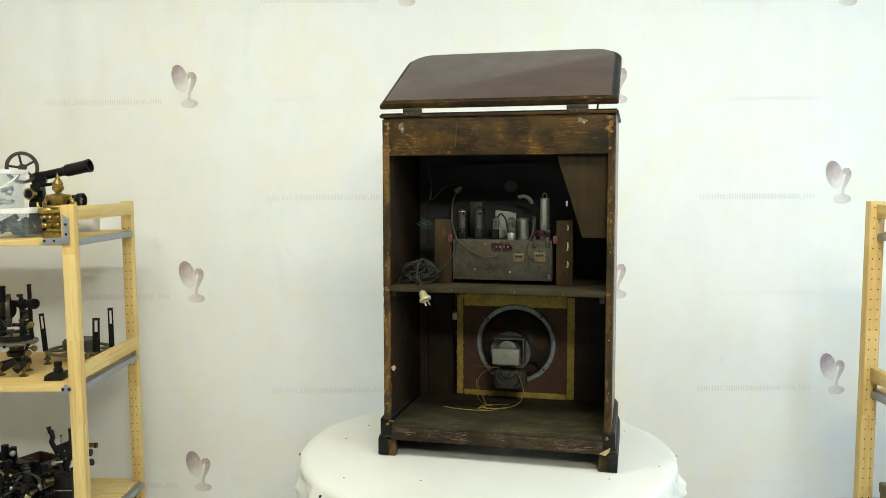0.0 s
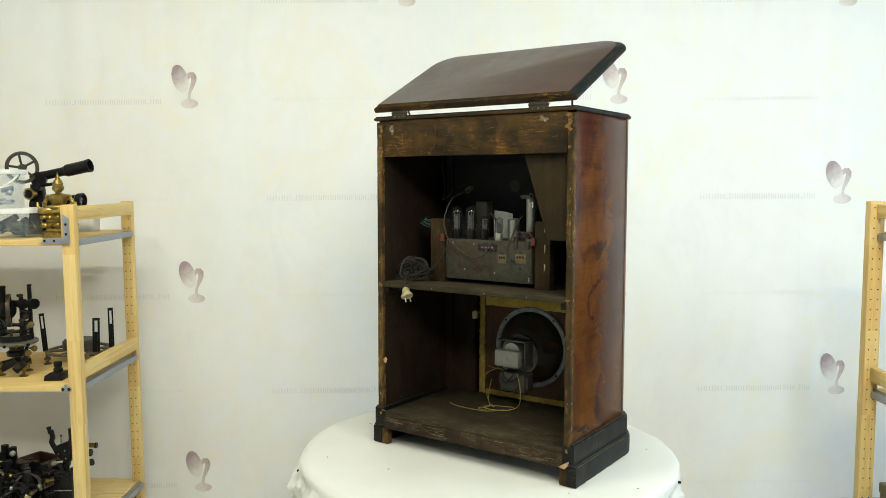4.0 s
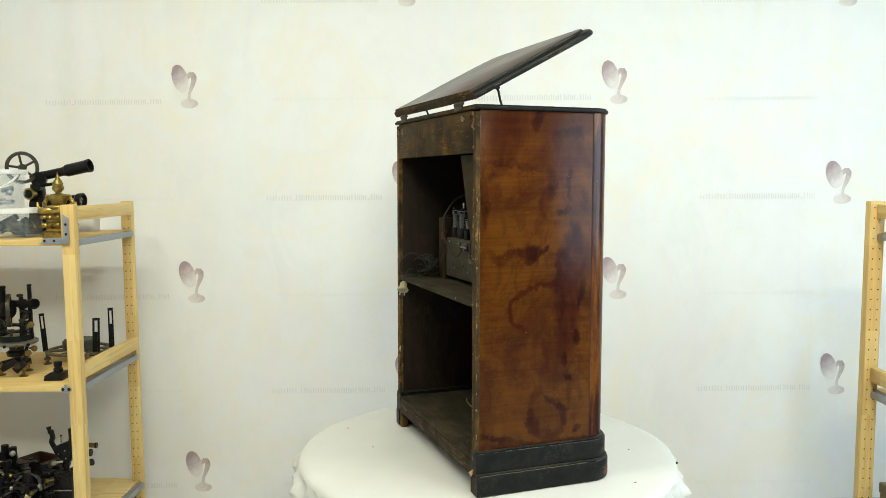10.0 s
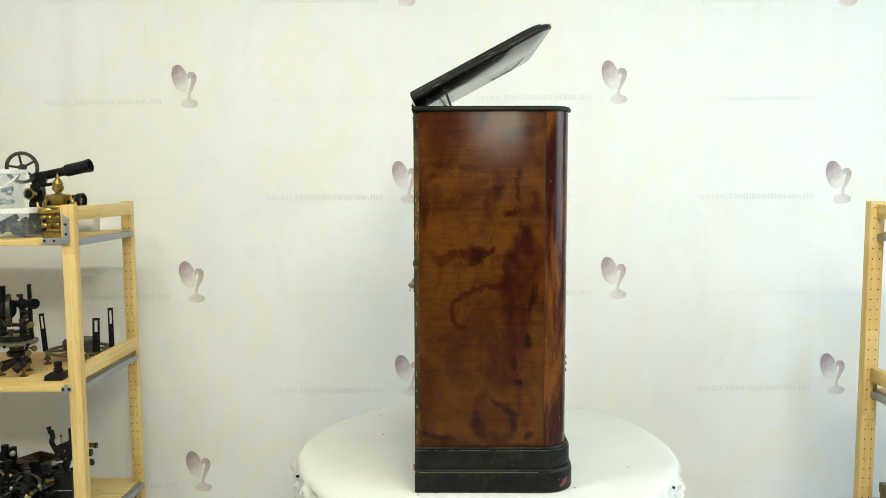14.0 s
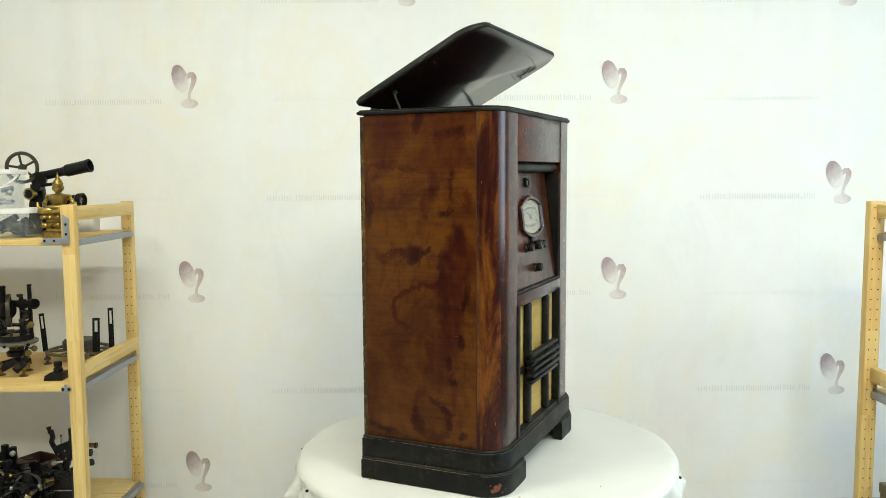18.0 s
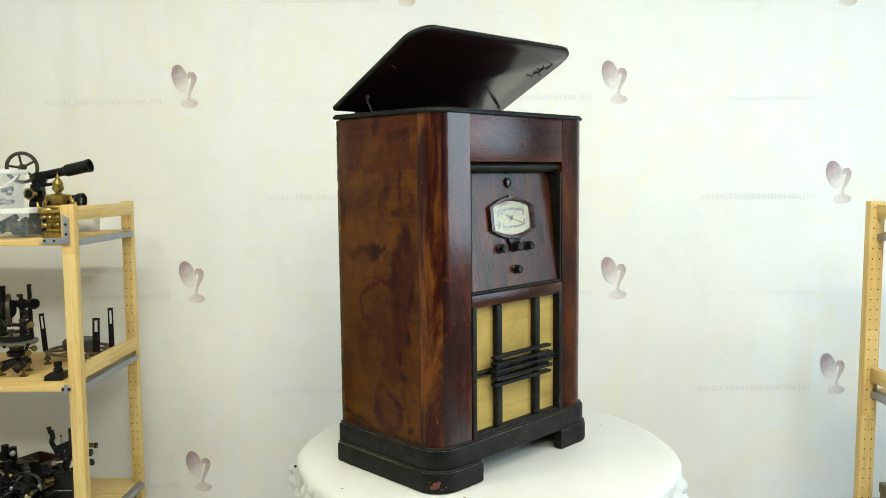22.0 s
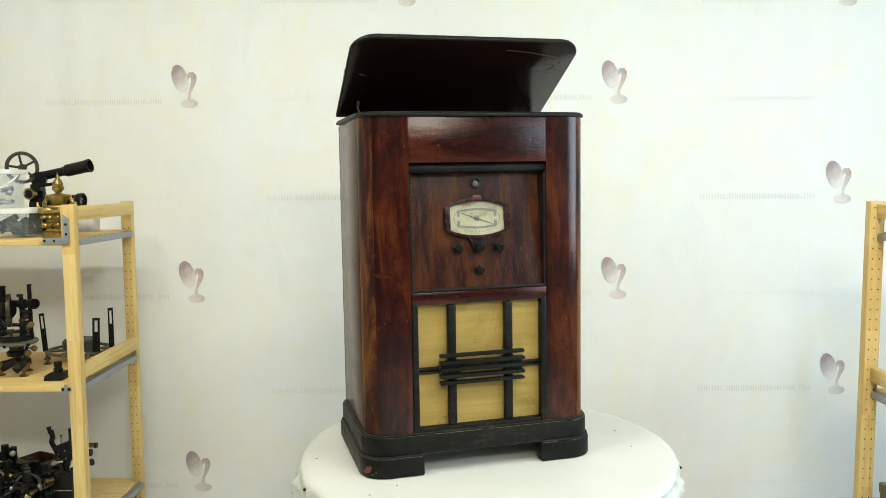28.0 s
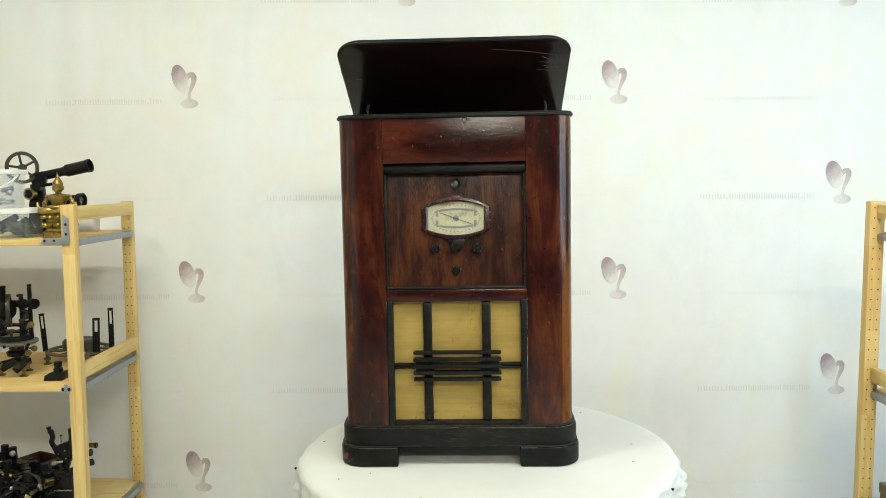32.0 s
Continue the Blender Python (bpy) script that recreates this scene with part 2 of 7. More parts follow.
DUSTY = wood("dusty_shelf_wood", (0.021, 0.0165, 0.0088), (0.036, 0.029, 0.0155), (0.062, 0.050, 0.027), "x", (0.75, 0.95), 7.0, 0.0, 0.5, (0.15, 0.12, 0.07), 0.3)
LIDTOP = wood("lid_veneer", (0.040, 0.021, 0.015), (0.062, 0.033, 0.022), (0.088, 0.048, 0.031), "x", (0.30, 0.46), 3.5, 0.4, 0.5, (0.018, 0.012, 0.01), 0.15, coat_rough=0.30)
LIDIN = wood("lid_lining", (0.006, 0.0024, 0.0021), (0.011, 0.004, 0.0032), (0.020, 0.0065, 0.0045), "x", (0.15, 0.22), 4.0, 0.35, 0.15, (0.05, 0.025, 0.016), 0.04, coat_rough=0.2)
PINE = pine("pine", "z")
PINE_X = pine("pine_board", "x")
PINE_Y = pine("pine_rail", "y")
STEEL = plain("galvanised_steel", (0.36, 0.38, 0.41), 0.45, 0.7, 0.15)
DARKMETAL = plain("black_lacquered_metal", (0.008, 0.0078, 0.0078), 0.38, 0.05, 0.6, 40, spec=0.22)
BRASS = plain("aged_brass", (0.22, 0.155, 0.048), 0.38, 0.9, 0.5, 40)
GOLD = plain("gilded_metal", (0.40, 0.285, 0.080), 0.34, 0.95, 0.8, 70, 0.5)
HOLE = plain("hole_shade", (0.012, 0.010, 0.008), 0.9)


def rusty_steel():
    M = Mat("grey_chassis_steel")
    a = M.noise(9, (1, 1, 1), 7, 0.72, 0.8)
    b = M.noise(60, (1, 1, 1), 5, 0.75)
    col = M.ramp(b, (0.3, (0.030, 0.029, 0.019)), (0.6, (0.056, 0.055, 0.041)), (0.75, (0.074, 0.072, 0.055)))
    col = M.mix(M.ramp(a, (0.46, 0.0), (0.62, 0.8)), col, M.ramp(b, (0.35, (0.022, 0.012, 0.006)), (0.65, (0.060, 0.035, 0.015))))
    runs = M.noise(48, (1, 1, 0.2), 4, 0.7)
    col = M.mix(M.ramp(runs, (0.60, 0.0), (0.70, 0.7)), col, (0.020, 0.011, 0.006))
    pale = M.noise(140, (1, 1, 1), 2, 0.5)
    col = M.mix(M.ramp(pale, (0.72, 0.0), (0.76, 0.6)), col, (0.14, 0.12, 0.08))
    M.bump(b, 0.15, 0.001)
    return M.set(Base_Color=col, Roughness=0.65, Metallic=0.1, Specular_IOR_Level=0.3)


CHASSIS = rusty_steel()
ALU = plain("dull_aluminium", (0.36, 0.36, 0.32), 0.40, 0.8, 0.25, 25)
RING = plain("speaker_ring_paint", (0.27, 0.28, 0.285), 0.6, 0.2, 0.6, 70)
IRON = plain("dull_iron", (0.05, 0.047, 0.042), 0.5, 0.6, 0.4, 60)
BAKELITE = plain("black_bakelite", (0.007, 0.006, 0.0055), 0.30, 0.0, 0.3, spec=0.25)
MAROON = plain("maroon_bakelite", (0.024, 0.0062, 0.0056), 0.25, 0.0, 0.4, 50)
RED = plain("red_rubber", (0.10, 0.014, 0.008), 0.7)
IVORY = plain("ivory_plastic", (0.36, 0.315, 0.165), 0.45, 0, 0.4)
PAPERY = plain("yellowed_label", (0.13, 0.098, 0.040), 0.8, 0, 0.6, 120)
CARD = plain("torn_cardboard", (0.45, 0.30, 0.16), 0.9)
YELLOW = plain("yellowed_felt_strip", (0.36, 0.255, 0.052), 0.9, 0, 0.55, 18, 0.3)
CONE = plain("brown_baffle", (0.082, 0.036, 0.018), 0.85, 0, 0.5, 14)
CORD = plain("braided_grey_cord", (0.052, 0.047, 0.032), 0.85, 0, 0.4, 200, 0.3, 0.2)
CORDDK = plain("dark_rubber_cord", (0.028, 0.026, 0.022), 0.8, spec=0.15)
WORN = plain("bare_worn_edge", (0.145, 0.110, 0.068), 0.8, 0, 0.6, 120)
WIRE = plain("yellow_cloth_wire", (0.27, 0.205, 0.055), 0.8)
TEAL = plain("green_cloth_wire", (0.018, 0.055, 0.055), 0.8)
WHITEPL = plain("white_plastic", (0.78, 0.78, 0.76), 0.35, 0, 0.06)
OLIVE = plain("olive_painted_metal", (0.12, 0.105, 0.06), 0.5, 0.1, 0.3)
CASEWOOD = plain("varnished_case_wood", (0.19, 0.075, 0.030), 0.45, 0, 0.35, 12)
BROWNBOX = plain("brown_wooden_case", (0.055, 0.021, 0.010), 0.5, 0, 0.35, 12)


def cloth_material():
    M = Mat("white_table_film")
    a = M.noise(4, (1, 1, 1), 5, 0.55)
    b = M.noise(60, (1, 1, 1), 4, 0.7)
    col = M.mix(M.ramp(b, (0.70, 0.0), (0.78, 0.5)), M.ramp(a, (0.3, (0.62, 0.62, 0.58)), (0.7, (0.68, 0.68, 0.64))), (0.45, 0.43, 0.38))
    M.bump(M.noise(9, (1, 1, 1), 3, 0.5), 0.10, 0.004)
    return M.set(Base_Color=col, Roughness=0.5)


FILM = cloth_material()


def backdrop_material():
    M = Mat("printed_vinyl_backdrop")
    a = M.noise(1.1, (1, 1, 0.7), 6, 0.6, 0.4)
    b = M.noise(7, (1, 1, 1), 6, 0.65)
    spots = M.noise(90, (1, 1, 1), 2, 0.5)
    col = M.ramp(a, (0.3, (0.795, 0.80, 0.775)), (0.5, (0.82, 0.825, 0.80)), (0.7, (0.835, 0.84, 0.815)))
    col = M.mix(0.12, col, M.ramp(b, (0.3, 0.7), (0.55, 1.0)), "MULTIPLY")
    col = M.mix(M.ramp(spots, (0.77, 0.0), (0.82, 0.3)), col, (0.35, 0.33, 0.30))
    tint = M.noise(2.6, (1, 1, 0.8), 7, 0.7, 1.6)
    col = M.mix(M.ramp(tint, (0.47, 0.0), (0.62, 0.55)), col, (0.84, 0.795, 0.66))
    grey = M.noise(3.7, (1.4, 1, 0.7), 7, 0.72, 1.2)
    col = M.mix(M.ramp(grey, (0.52, 0.0), (0.70, 0.22)), col, (0.68, 0.70, 0.70))
    rose = M.noise(1.7, (2.2, 1, 0.5), 6, 0.65, 0.9)
    col = M.mix(M.ramp(rose, (0.50, 0.0), (0.66, 0.35)), col, (0.83, 0.785, 0.785))
    weave = M.noise(330, (1, 1, 1), 3, 0.7)
    col = M.mix(0.10, col, M.ramp(weave, (0.35, 0.72), (0.6, 1.0)), "MULTIPLY")
    M.bump(a, 0.15, 0.02)
    return M.set(Base_Color=col, Roughness=0.55)


VINYL = backdrop_material()


def print_material(name, color, patch=0.5):
    M = Mat(name)
    n = M.noise(26, (1, 1, 1), 5, 0.7)
    return M.set(Base_Color=M.mix(M.ramp(n, (0.4, 0.0), (0.7, patch)), color, (0.80, 0.80, 0.78)), Roughness=0.55)


PRINT = print_material("faded_grey_print", (0.69, 0.685, 0.665), 0.45)
PRINT2 = print_material("fainter_grey_print", (0.755, 0.75, 0.73), 0.5)


def horn_material(name, dark, pale, toward):
    """Faded half-tone print that pales towards one side."""
    M = Mat(name)
    sep = M.node("SeparateXYZ", Vector=M.co)
    f = calc(M, calc(M, sep.outputs[0], toward[0], "MULTIPLY"), calc(M, sep.outputs[2], toward[1], "MULTIPLY"), "ADD")
    patch = M.noise(38, (1, 1, 1), 5, 0.7, 0.6)
    f = calc(M, calc(M, f, toward[2], "ADD"), calc(M, calc(M, patch, 0.5, "SUBTRACT"), 0.9, "MULTIPLY"), "ADD")
    return M.set(Base_Color=M.ramp(f, (0.12, dark), (0.55, tuple((a + b) / 2 for a, b in zip(dark, pale))), (0.95, pale)), Roughness=0.55)


LOGO = horn_material("faded_mauve_print", (0.36, 0.27, 0.28), (0.74, 0.70, 0.67), (8.0, -9.5, 0.92))
LOGO2 = horn_material("faded_rose_print", (0.40, 0.30, 0.285), (0.71, 0.66, 0.62), (-9.0, -4.0, 0.72))
PLASTER = plain("grey_white_plaster", (0.68, 0.68, 0.66), 0.8, 0, 0.06, 3)
GREYWALL = plain("grey_wall_paint", (0.26, 0.26, 0.27), 0.8, 0, 0.06, 3)
CURTAIN = plain("grey_curtain", (0.20, 0.20, 0.205), 0.9, 0, 0.3, 6)
FLOORM = plain("grey_floor", (0.60, 0.585, 0.56), 0.6, 0, 0.15, 4)


def grille_material():
    M = Mat("woven_grille_cloth")
    st = M.noise(5, (1, 1, 1), 5, 0.6, 0.8)
    wx = M.noise(420, (1, 1, 0.05), 2, 0.5)
    wz = M.noise(420, (0.05, 1, 1), 2, 0.5)
    w = M.mix(0.5, M.ramp(wx, (0.3, 0.86), (0.7, 1.0)), M.ramp(wz, (0.3, 0.86), (0.7, 1.0)))
    col = M.mix(0.8, M.ramp(st, (0.3, (0.25, 0.150, 0.036)), (0.45, (0.385, 0.256, 0.059)), (0.7, (0.455, 0.316, 0.082))), w, "MULTIPLY")
    fine = M.noise(24, (0.5, 1, 2.2), 5, 0.7, 1.5)
    band = M.noise(75, (0.05, 1, 1), 4, 0.7)
    col = M.mix(0.5, col, M.ramp(band, (0.35, 0.62), (0.62, 1.0)), "MULTIPLY")
    col = M.mix(M.ramp(fine, (0.62, 0.0), (0.74, 0.6)), col, (0.18, 0.105, 0.026))
    marks = calc(M, M.noise(52, (1.3, 1, 0.5), 4, 0.7, 1.8), M.ramp(M.noise(8, (1, 1, 1), 3, 0.6), (0.45, 0.82), (0.62, 1.06)), "MULTIPLY")
    col = M.mix(M.ramp(marks, (0.60, 0.0), (0.67, 0.6)), col, (0.11, 0.066, 0.022))
    M.bump(w, 0.3, 0.0006)
    return M.set(Base_Color=col, Roughness=0.85)


GRILLE = grille_material()


def glass_material(name, color, rough, alpha):
    M = Mat(name)
    M.set(Base_Color=color, Roughness=rough, Transmission_Weight=1.0, IOR=1.45, Alpha=alpha)
    return M.m


GLASS = glass_material("tube_glass", (0.75, 0.78, 0.78), 0.04, 1.0)


def thin_glass():
    """A thin blown wall: clear, with a bright gloss."""
    M = Mat("thin_blown_glass")
    M.set(Base_Color=(0.02, 0.02, 0.02), Roughness=0.03, Alpha=0.34, Specular_IOR_Level=0.9)
    return M.m


THIN = thin_glass()


def dial_glass():
    """A thin flat pane: clear, with the dulled gloss of dusty glass."""
    M = Mat("clear_dial_glass")
    gloss = M.node("BsdfGlossy", Color=(0.45, 0.45, 0.45, 1), Roughness=0.16)
    slant = M.node("LayerWeight", Blend=0.5).outputs["Facing"]
    both = M.node("MixShader", Fac=M.ramp(slant, (0.0, 0.04), (0.35, 0.06), (0.65, 0.20), (1.0, 0.9)), i1=M.node("BsdfTransparent").outputs[0], i2=gloss.outputs[0])
    M.t.links.new(both.outputs[0], M.t.nodes["Material Output"].inputs[0])
    return M.m


DIALGLASS = dial_glass()


def clear_plastic():
    """A thin moulded wall: see-through, faintly milky and blue."""
    M = Mat("clear_plastic")
    cloudy = M.noise(30, (1, 1, 0.4), 5, 0.65)
    M.set(Base_Color=(0.46, 0.54, 0.60), Roughness=0.18, Alpha=M.ramp(cloudy, (0.35, 0.07), (0.70, 0.17)), Specular_IOR_Level=0.7)
    return M.m


CLEARPL = clear_plastic()


# ---- mesh helpers ----
def set_mat(faces, i):
    for f in faces:
        f.material_index = i


def box(bm, x0, x1, y0, y1, z0, z1, bevel=0.0, mat=0, seg=2):
    g = bmesh.ops.create_cube(bm, size=1.0, matrix=Matrix.LocRotScale(((x0 + x1) / 2, (y0 + y1) / 2, (z0 + z1) / 2), None, (abs(x1 - x0), abs(y1 - y0), abs(z1 - z0))))
    fs = {f for v in g["verts"] for f in v.link_faces}
    set_mat(fs, mat)
    if bevel:
        es = {e for v in g["verts"] for e in v.link_edges}
        bmesh.ops.bevel(bm, geom=list(es), offset=bevel, segments=seg, profile=0.5, affect="EDGES", clamp_overlap=True)
    return bm


def prism(bm, outline, a0, a1, axis="z", bevel=0.0, mat=0):
    """A closed outline of 2D points pushed along an axis. axis z: (x, y); y: (x, z); x: (y, z)."""
    def at(p, a):
        return {"z": (p[0], p[1], a), "y": (p[0], a, p[1]), "x": (a, p[0], p[1])}[axis]
    lo = [bm.verts.new(at(p, a0)) for p in outline]
    hi = [bm.verts.new(at(p, a1)) for p in outline]
    n = len(outline)
    fs = [bm.faces.new(lo), bm.faces.new(hi[::-1])]
    fs += [bm.faces.new((lo[i], hi[i], hi[(i + 1) % n], lo[(i + 1) % n])) for i in range(n)]
    set_mat(fs, mat)
    bmesh.ops.recalc_face_normals(bm, faces=fs)
    if bevel:
        es = set(fs[0].edges) | set(fs[1].edges)
        bmesh.ops.bevel(bm, geom=list(es), offset=bevel, segments=2, profile=0.5, affect="EDGES", clamp_overlap=True)
    return bm


def lathe(bm, profile, m=None, seg=24, mat=0):
    """Turn (radius, height) points round z."""
    m = m or Matrix()
    rings = []
    for r, z in profile:
        if r < 1e-6:
            rings.append([bm.verts.new(m @ Vector((0, 0, z)))])
        else:
            rings.append([bm.verts.new(m @ Vector((r * math.cos(k * math.tau / seg), r * math.sin(k * math.tau / seg), z))) for k in range(seg)])
    fs = []
    for a, b in zip(rings, rings[1:]):
        for k in range(seg):
            q = [a[k % len(a)], a[(k + 1) % len(a)], b[(k + 1) % len(b)], b[k % len(b)]]
            u = list(dict.fromkeys(q))
            if len(u) > 2:
                fs.append(bm.faces.new(u))
    if tuple(profile[0]) != tuple(profile[-1]):
        for r in (rings[0], rings[-1]):
            if len(r) > 2:
                fs.append(bm.faces.new(r))
    set_mat(fs, mat)
    for f in fs:
        f.smooth = True
    bmesh.ops.recalc_face_normals(bm, faces=fs)
    return bm


def rod(bm, p, q, r, r2=None, seg=12, mat=0):
    p, q = Vector(p), Vector(q)
    m = Matrix.Translation(p) @ (q - p).to_track_quat("Z", "Y").to_matrix().to_4x4()
    return lathe(bm, [(r, 0), (r if r2 is None else r2, (q - p).length)], m, seg, mat)


def strand(bm, pts, r, seg=6, mat=0, sub=6):
    """A round cord through points, smoothed."""
    pts = [Vector(p) for p in pts]
    path = []
    for i in range(len(pts) - 1):
        p0, p1, p2, p3 = pts[max(i - 1, 0)], pts[i], pts[i + 1], pts[min(i + 2, len(pts) - 1)]
        for k in range(sub):
            t = k / sub
            path.append(0.5 * ((2 * p1) + (p2 - p0) * t + (2 * p0 - 5 * p1 + 4 * p2 - p3) * t * t + (3 * p1 - p0 - 3 * p2 + p3) * t ** 3))
    path.append(pts[-1])
    rings = []
    up = Vector((0.31, 0.2, 0.93))
    for i, p in enumerate(path):
        d = (path[min(i + 1, len(path) - 1)] - path[max(i - 1, 0)]).normalized()
        a = d.cross(up)
        a = a.normalized() if a.length > 0.05 else d.orthogonal().normalized()
        b = d.cross(a)
        up = a.cross(d)
        rings.append([bm.verts.new(p + r * (math.cos(k * math.tau / seg) * a + math.sin(k * math.tau / seg) * b)) for k in range(seg)])
    fs = [bm.faces.new((u[k], u[(k + 1) % seg], v[(k + 1) % seg], v[k])) for u, v in zip(rings, rings[1:]) for k in range(seg)]
    fs += [bm.faces.new(rings[0][::-1]), bm.faces.new(rings[-1])]
    for f in fs:
        f.smooth = True
        f.material_index = mat
    return bm


def arc(cx, cy, r, a0, a1, n=8):
    return [(cx + r * math.cos(radians(a0 + (a1 - a0) * k / n)), cy + r * math.sin(radians(a0 + (a1 - a0) * k / n))) for k in range(n + 1)]


def mesh_of(name, bm, materials, smooth=None):
    me = bpy.data.meshes.new(name)
    bm.normal_update()
    if smooth is not None:
        for f in bm.faces:
            f.smooth = True
        for e in bm.edges:
            e.smooth = len(e.link_faces) == 2 and e.calc_face_angle(0) < radians(smooth)
    bm.to_mesh(me)
    bm.free()
    for m in materials if isinstance(materials, (list, tuple)) else [materials]:
        me.materials.append(m)
    return me


def thing(name, label, category, m=None, group="", kind="", bm=None, material=None, smooth=35):
    ob = new(name, mesh_of(name, bm, material, smooth) if bm else None)
    if m is not None:
        ob.matrix_world = m
    return tagged(ob, label, category, group, kind)


def part(name, bm, material, parent, label="", m=None, smooth=35):
    ob = new(name, mesh_of(name, bm, material, smooth))
    ob.parent = parent
    if m is not None:
        ob.matrix_local = m
    if label:
        tagged(ob, label)
    return ob


def again(name, ob, parent, m):
    """One more piece on the same mesh."""
    o = new(name, ob.data)
    o.parent = parent
    o.matrix_local = m
    return o


# ---- the room ----
ROOM = dict(x0=-2.9, x1=2.6, y0=-5.2, y1=1.06, h=2.8)


def room():
    r = ROOM
    t = 0.15
    bm = box(bmesh.new(), r["x0"] - t, r["x1"] + t, r["y0"] - t, r["y1"] + t, -0.15, 0)
    thing("floor", "plain grey floor of the studio room", "floor", kind="structure", bm=bm, material=FLOORM)
    bm = box(bmesh.new(), r["x0"] - t, r["x1"] + t, r["y0"] - t, r["y1"] + t, r["h"], r["h"] + t)
    thing("ceiling", "grey-white plastered ceiling", "ceiling", kind="structure", bm=bm, material=PLASTER)
    bm = box(bmesh.new(), r["x0"], r["x1"], r["y1"], r["y1"] + t, 0, r["h"])
    thing("wall_north", "grey-white plastered wall behind the printed backdrop", "wall", kind="structure", bm=bm, material=PLASTER)
    bm = box(bmesh.new(), r["x0"], r["x1"], r["y0"] - t, r["y0"], 0, r["h"])
    thing("wall_south", "dark curtained wall behind the camera", "wall", kind="structure", bm=bm, material=CURTAIN)
    bm = box(bmesh.new(), r["x0"] - t, r["x0"], r["y0"] - t, r["y1"] + t, 0, r["h"])
    thing("wall_west", "grey-white plastered wall", "wall", kind="structure", bm=bm, material=PLASTER)
    w = WIN
    bm = bmesh.new()
    box(bm, r["x1"], r["x1"] + t, r["y0"] - t, w["y0"], 0, r["h"])
    box(bm, r["x1"], r["x1"] + t, w["y1"], r["y1"] + t, 0, r["h"])
    box(bm, r["x1"], r["x1"] + t, w["y0"], w["y1"], 0, w["z0"])
    box(bm, r["x1"], r["x1"] + t, w["y0"], w["y1"], w["z1"], r["h"])
    thing("wall_east", "grey painted wall with a wide window opening", "wall", kind="structure", bm=bm, material=GREYWALL)
    win = thing("window_1", "white-framed window that lets daylight in", "window", kind="structure")
    for i in range(4):
        y = w["y0"] + 0.03 + (w["y1"] - w["y0"] - 0.06) * i / 3
        part("window_frame", box(bmesh.new(), r["x1"] + 0.05, r["x1"] + 0.10, y - 0.03, y + 0.03, w["z0"], w["z1"], 0.005), WHITEPL, win)
    for z in (w["z0"] + 0.03, w["z1"] - 0.03):
        part("window_frame", box(bmesh.new(), r["x1"] + 0.052, r["x1"] + 0.098, w["y0"] + 0.06, w["y1"] - 0.06, z - 0.03, z + 0.03, 0.005), WHITEPL, win)
    for lx, ly, lp in LAMPS:
        lamp = thing("ceiling_light", "white tube light fixed under the ceiling", "ceiling light", Matrix.Translation((lx, ly, 2.8)), "tube lights under the ceiling")
        part("housing", box(bmesh.new(), -0.62, 0.62, -0.09, 0.09, -0.03, 0, 0.006), WHITEPL, lamp)
    lamp = thing("ceiling_light", "white tilted lamp hanging from the ceiling behind the camera", "ceiling light", Matrix.Translation((REAR[0], REAR[1] - 0.05, 2.8)))
    part("housing", box(bmesh.new(), -0.62, 0.62, -0.045, -0.005, -0.25, -0.02, 0.004), WHITEPL, lamp)
    part("bracket", box(bmesh.new(), -0.02, 0.02, -0.018, 0.018, -0.021, 0, 0.002), STEEL, lamp)


room()


def ripple(x, z):
    """How far the hanging backdrop swells out of its plane."""
    fold = 0.0090 * noise.noise(Vector((x * 11.0, 5.0, z * 0.6))) * (0.5 + noise.noise(Vector((x * 1.1, 8.0, z * 0.9))))
    return fold + 0.010 * noise.noise(Vector((x * 1.3, 0.2, z * 0.8))) + 0.004 * noise.noise(Vector((x * 4.1, 3.0, z * 1.7)))


def sheet(bm, u0, u1, z0, z1, off, nu, nz):
    """A patch of the backdrop's surface, off metres before it."""
    g = [[bm.verts.new((u0 + (u1 - u0) * i / nu, ripple(u0 + (u1 - u0) * i / nu, z0 + (z1 - z0) * j / nz) - off, z0 + (z1 - z0) * j / nz)) for i in range(nu + 1)] for j in range(nz + 1)]
    for j in range(nz):
        for i in range(nu):
            bm.faces.new((g[j][i], g[j][i + 1], g[j + 1][i + 1], g[j + 1][i]))


def strokes(bm, x, w, z, h, thick):
    """The bars that stand for one letter: one to three uprights, or a dot."""
    if h < 0.006:
        sheet(bm, x, x + w, z, z + h, 0.0012, 1, 1)
        return
    sheet(bm, x, x + thick, z, z + h, 0.0012, 1, 1)
    if w > 2.2 * thick:
        sheet(bm, x + w - thick, x + w, z, z + h * 0.94, 0.0012, 1, 1)
    if w > 4.4 * thick:
        sheet(bm, x + (w - thick) / 2, x + (w + thick) / 2, z, z + h * 0.8, 0.0012, 1, 1)


BY = 1.002


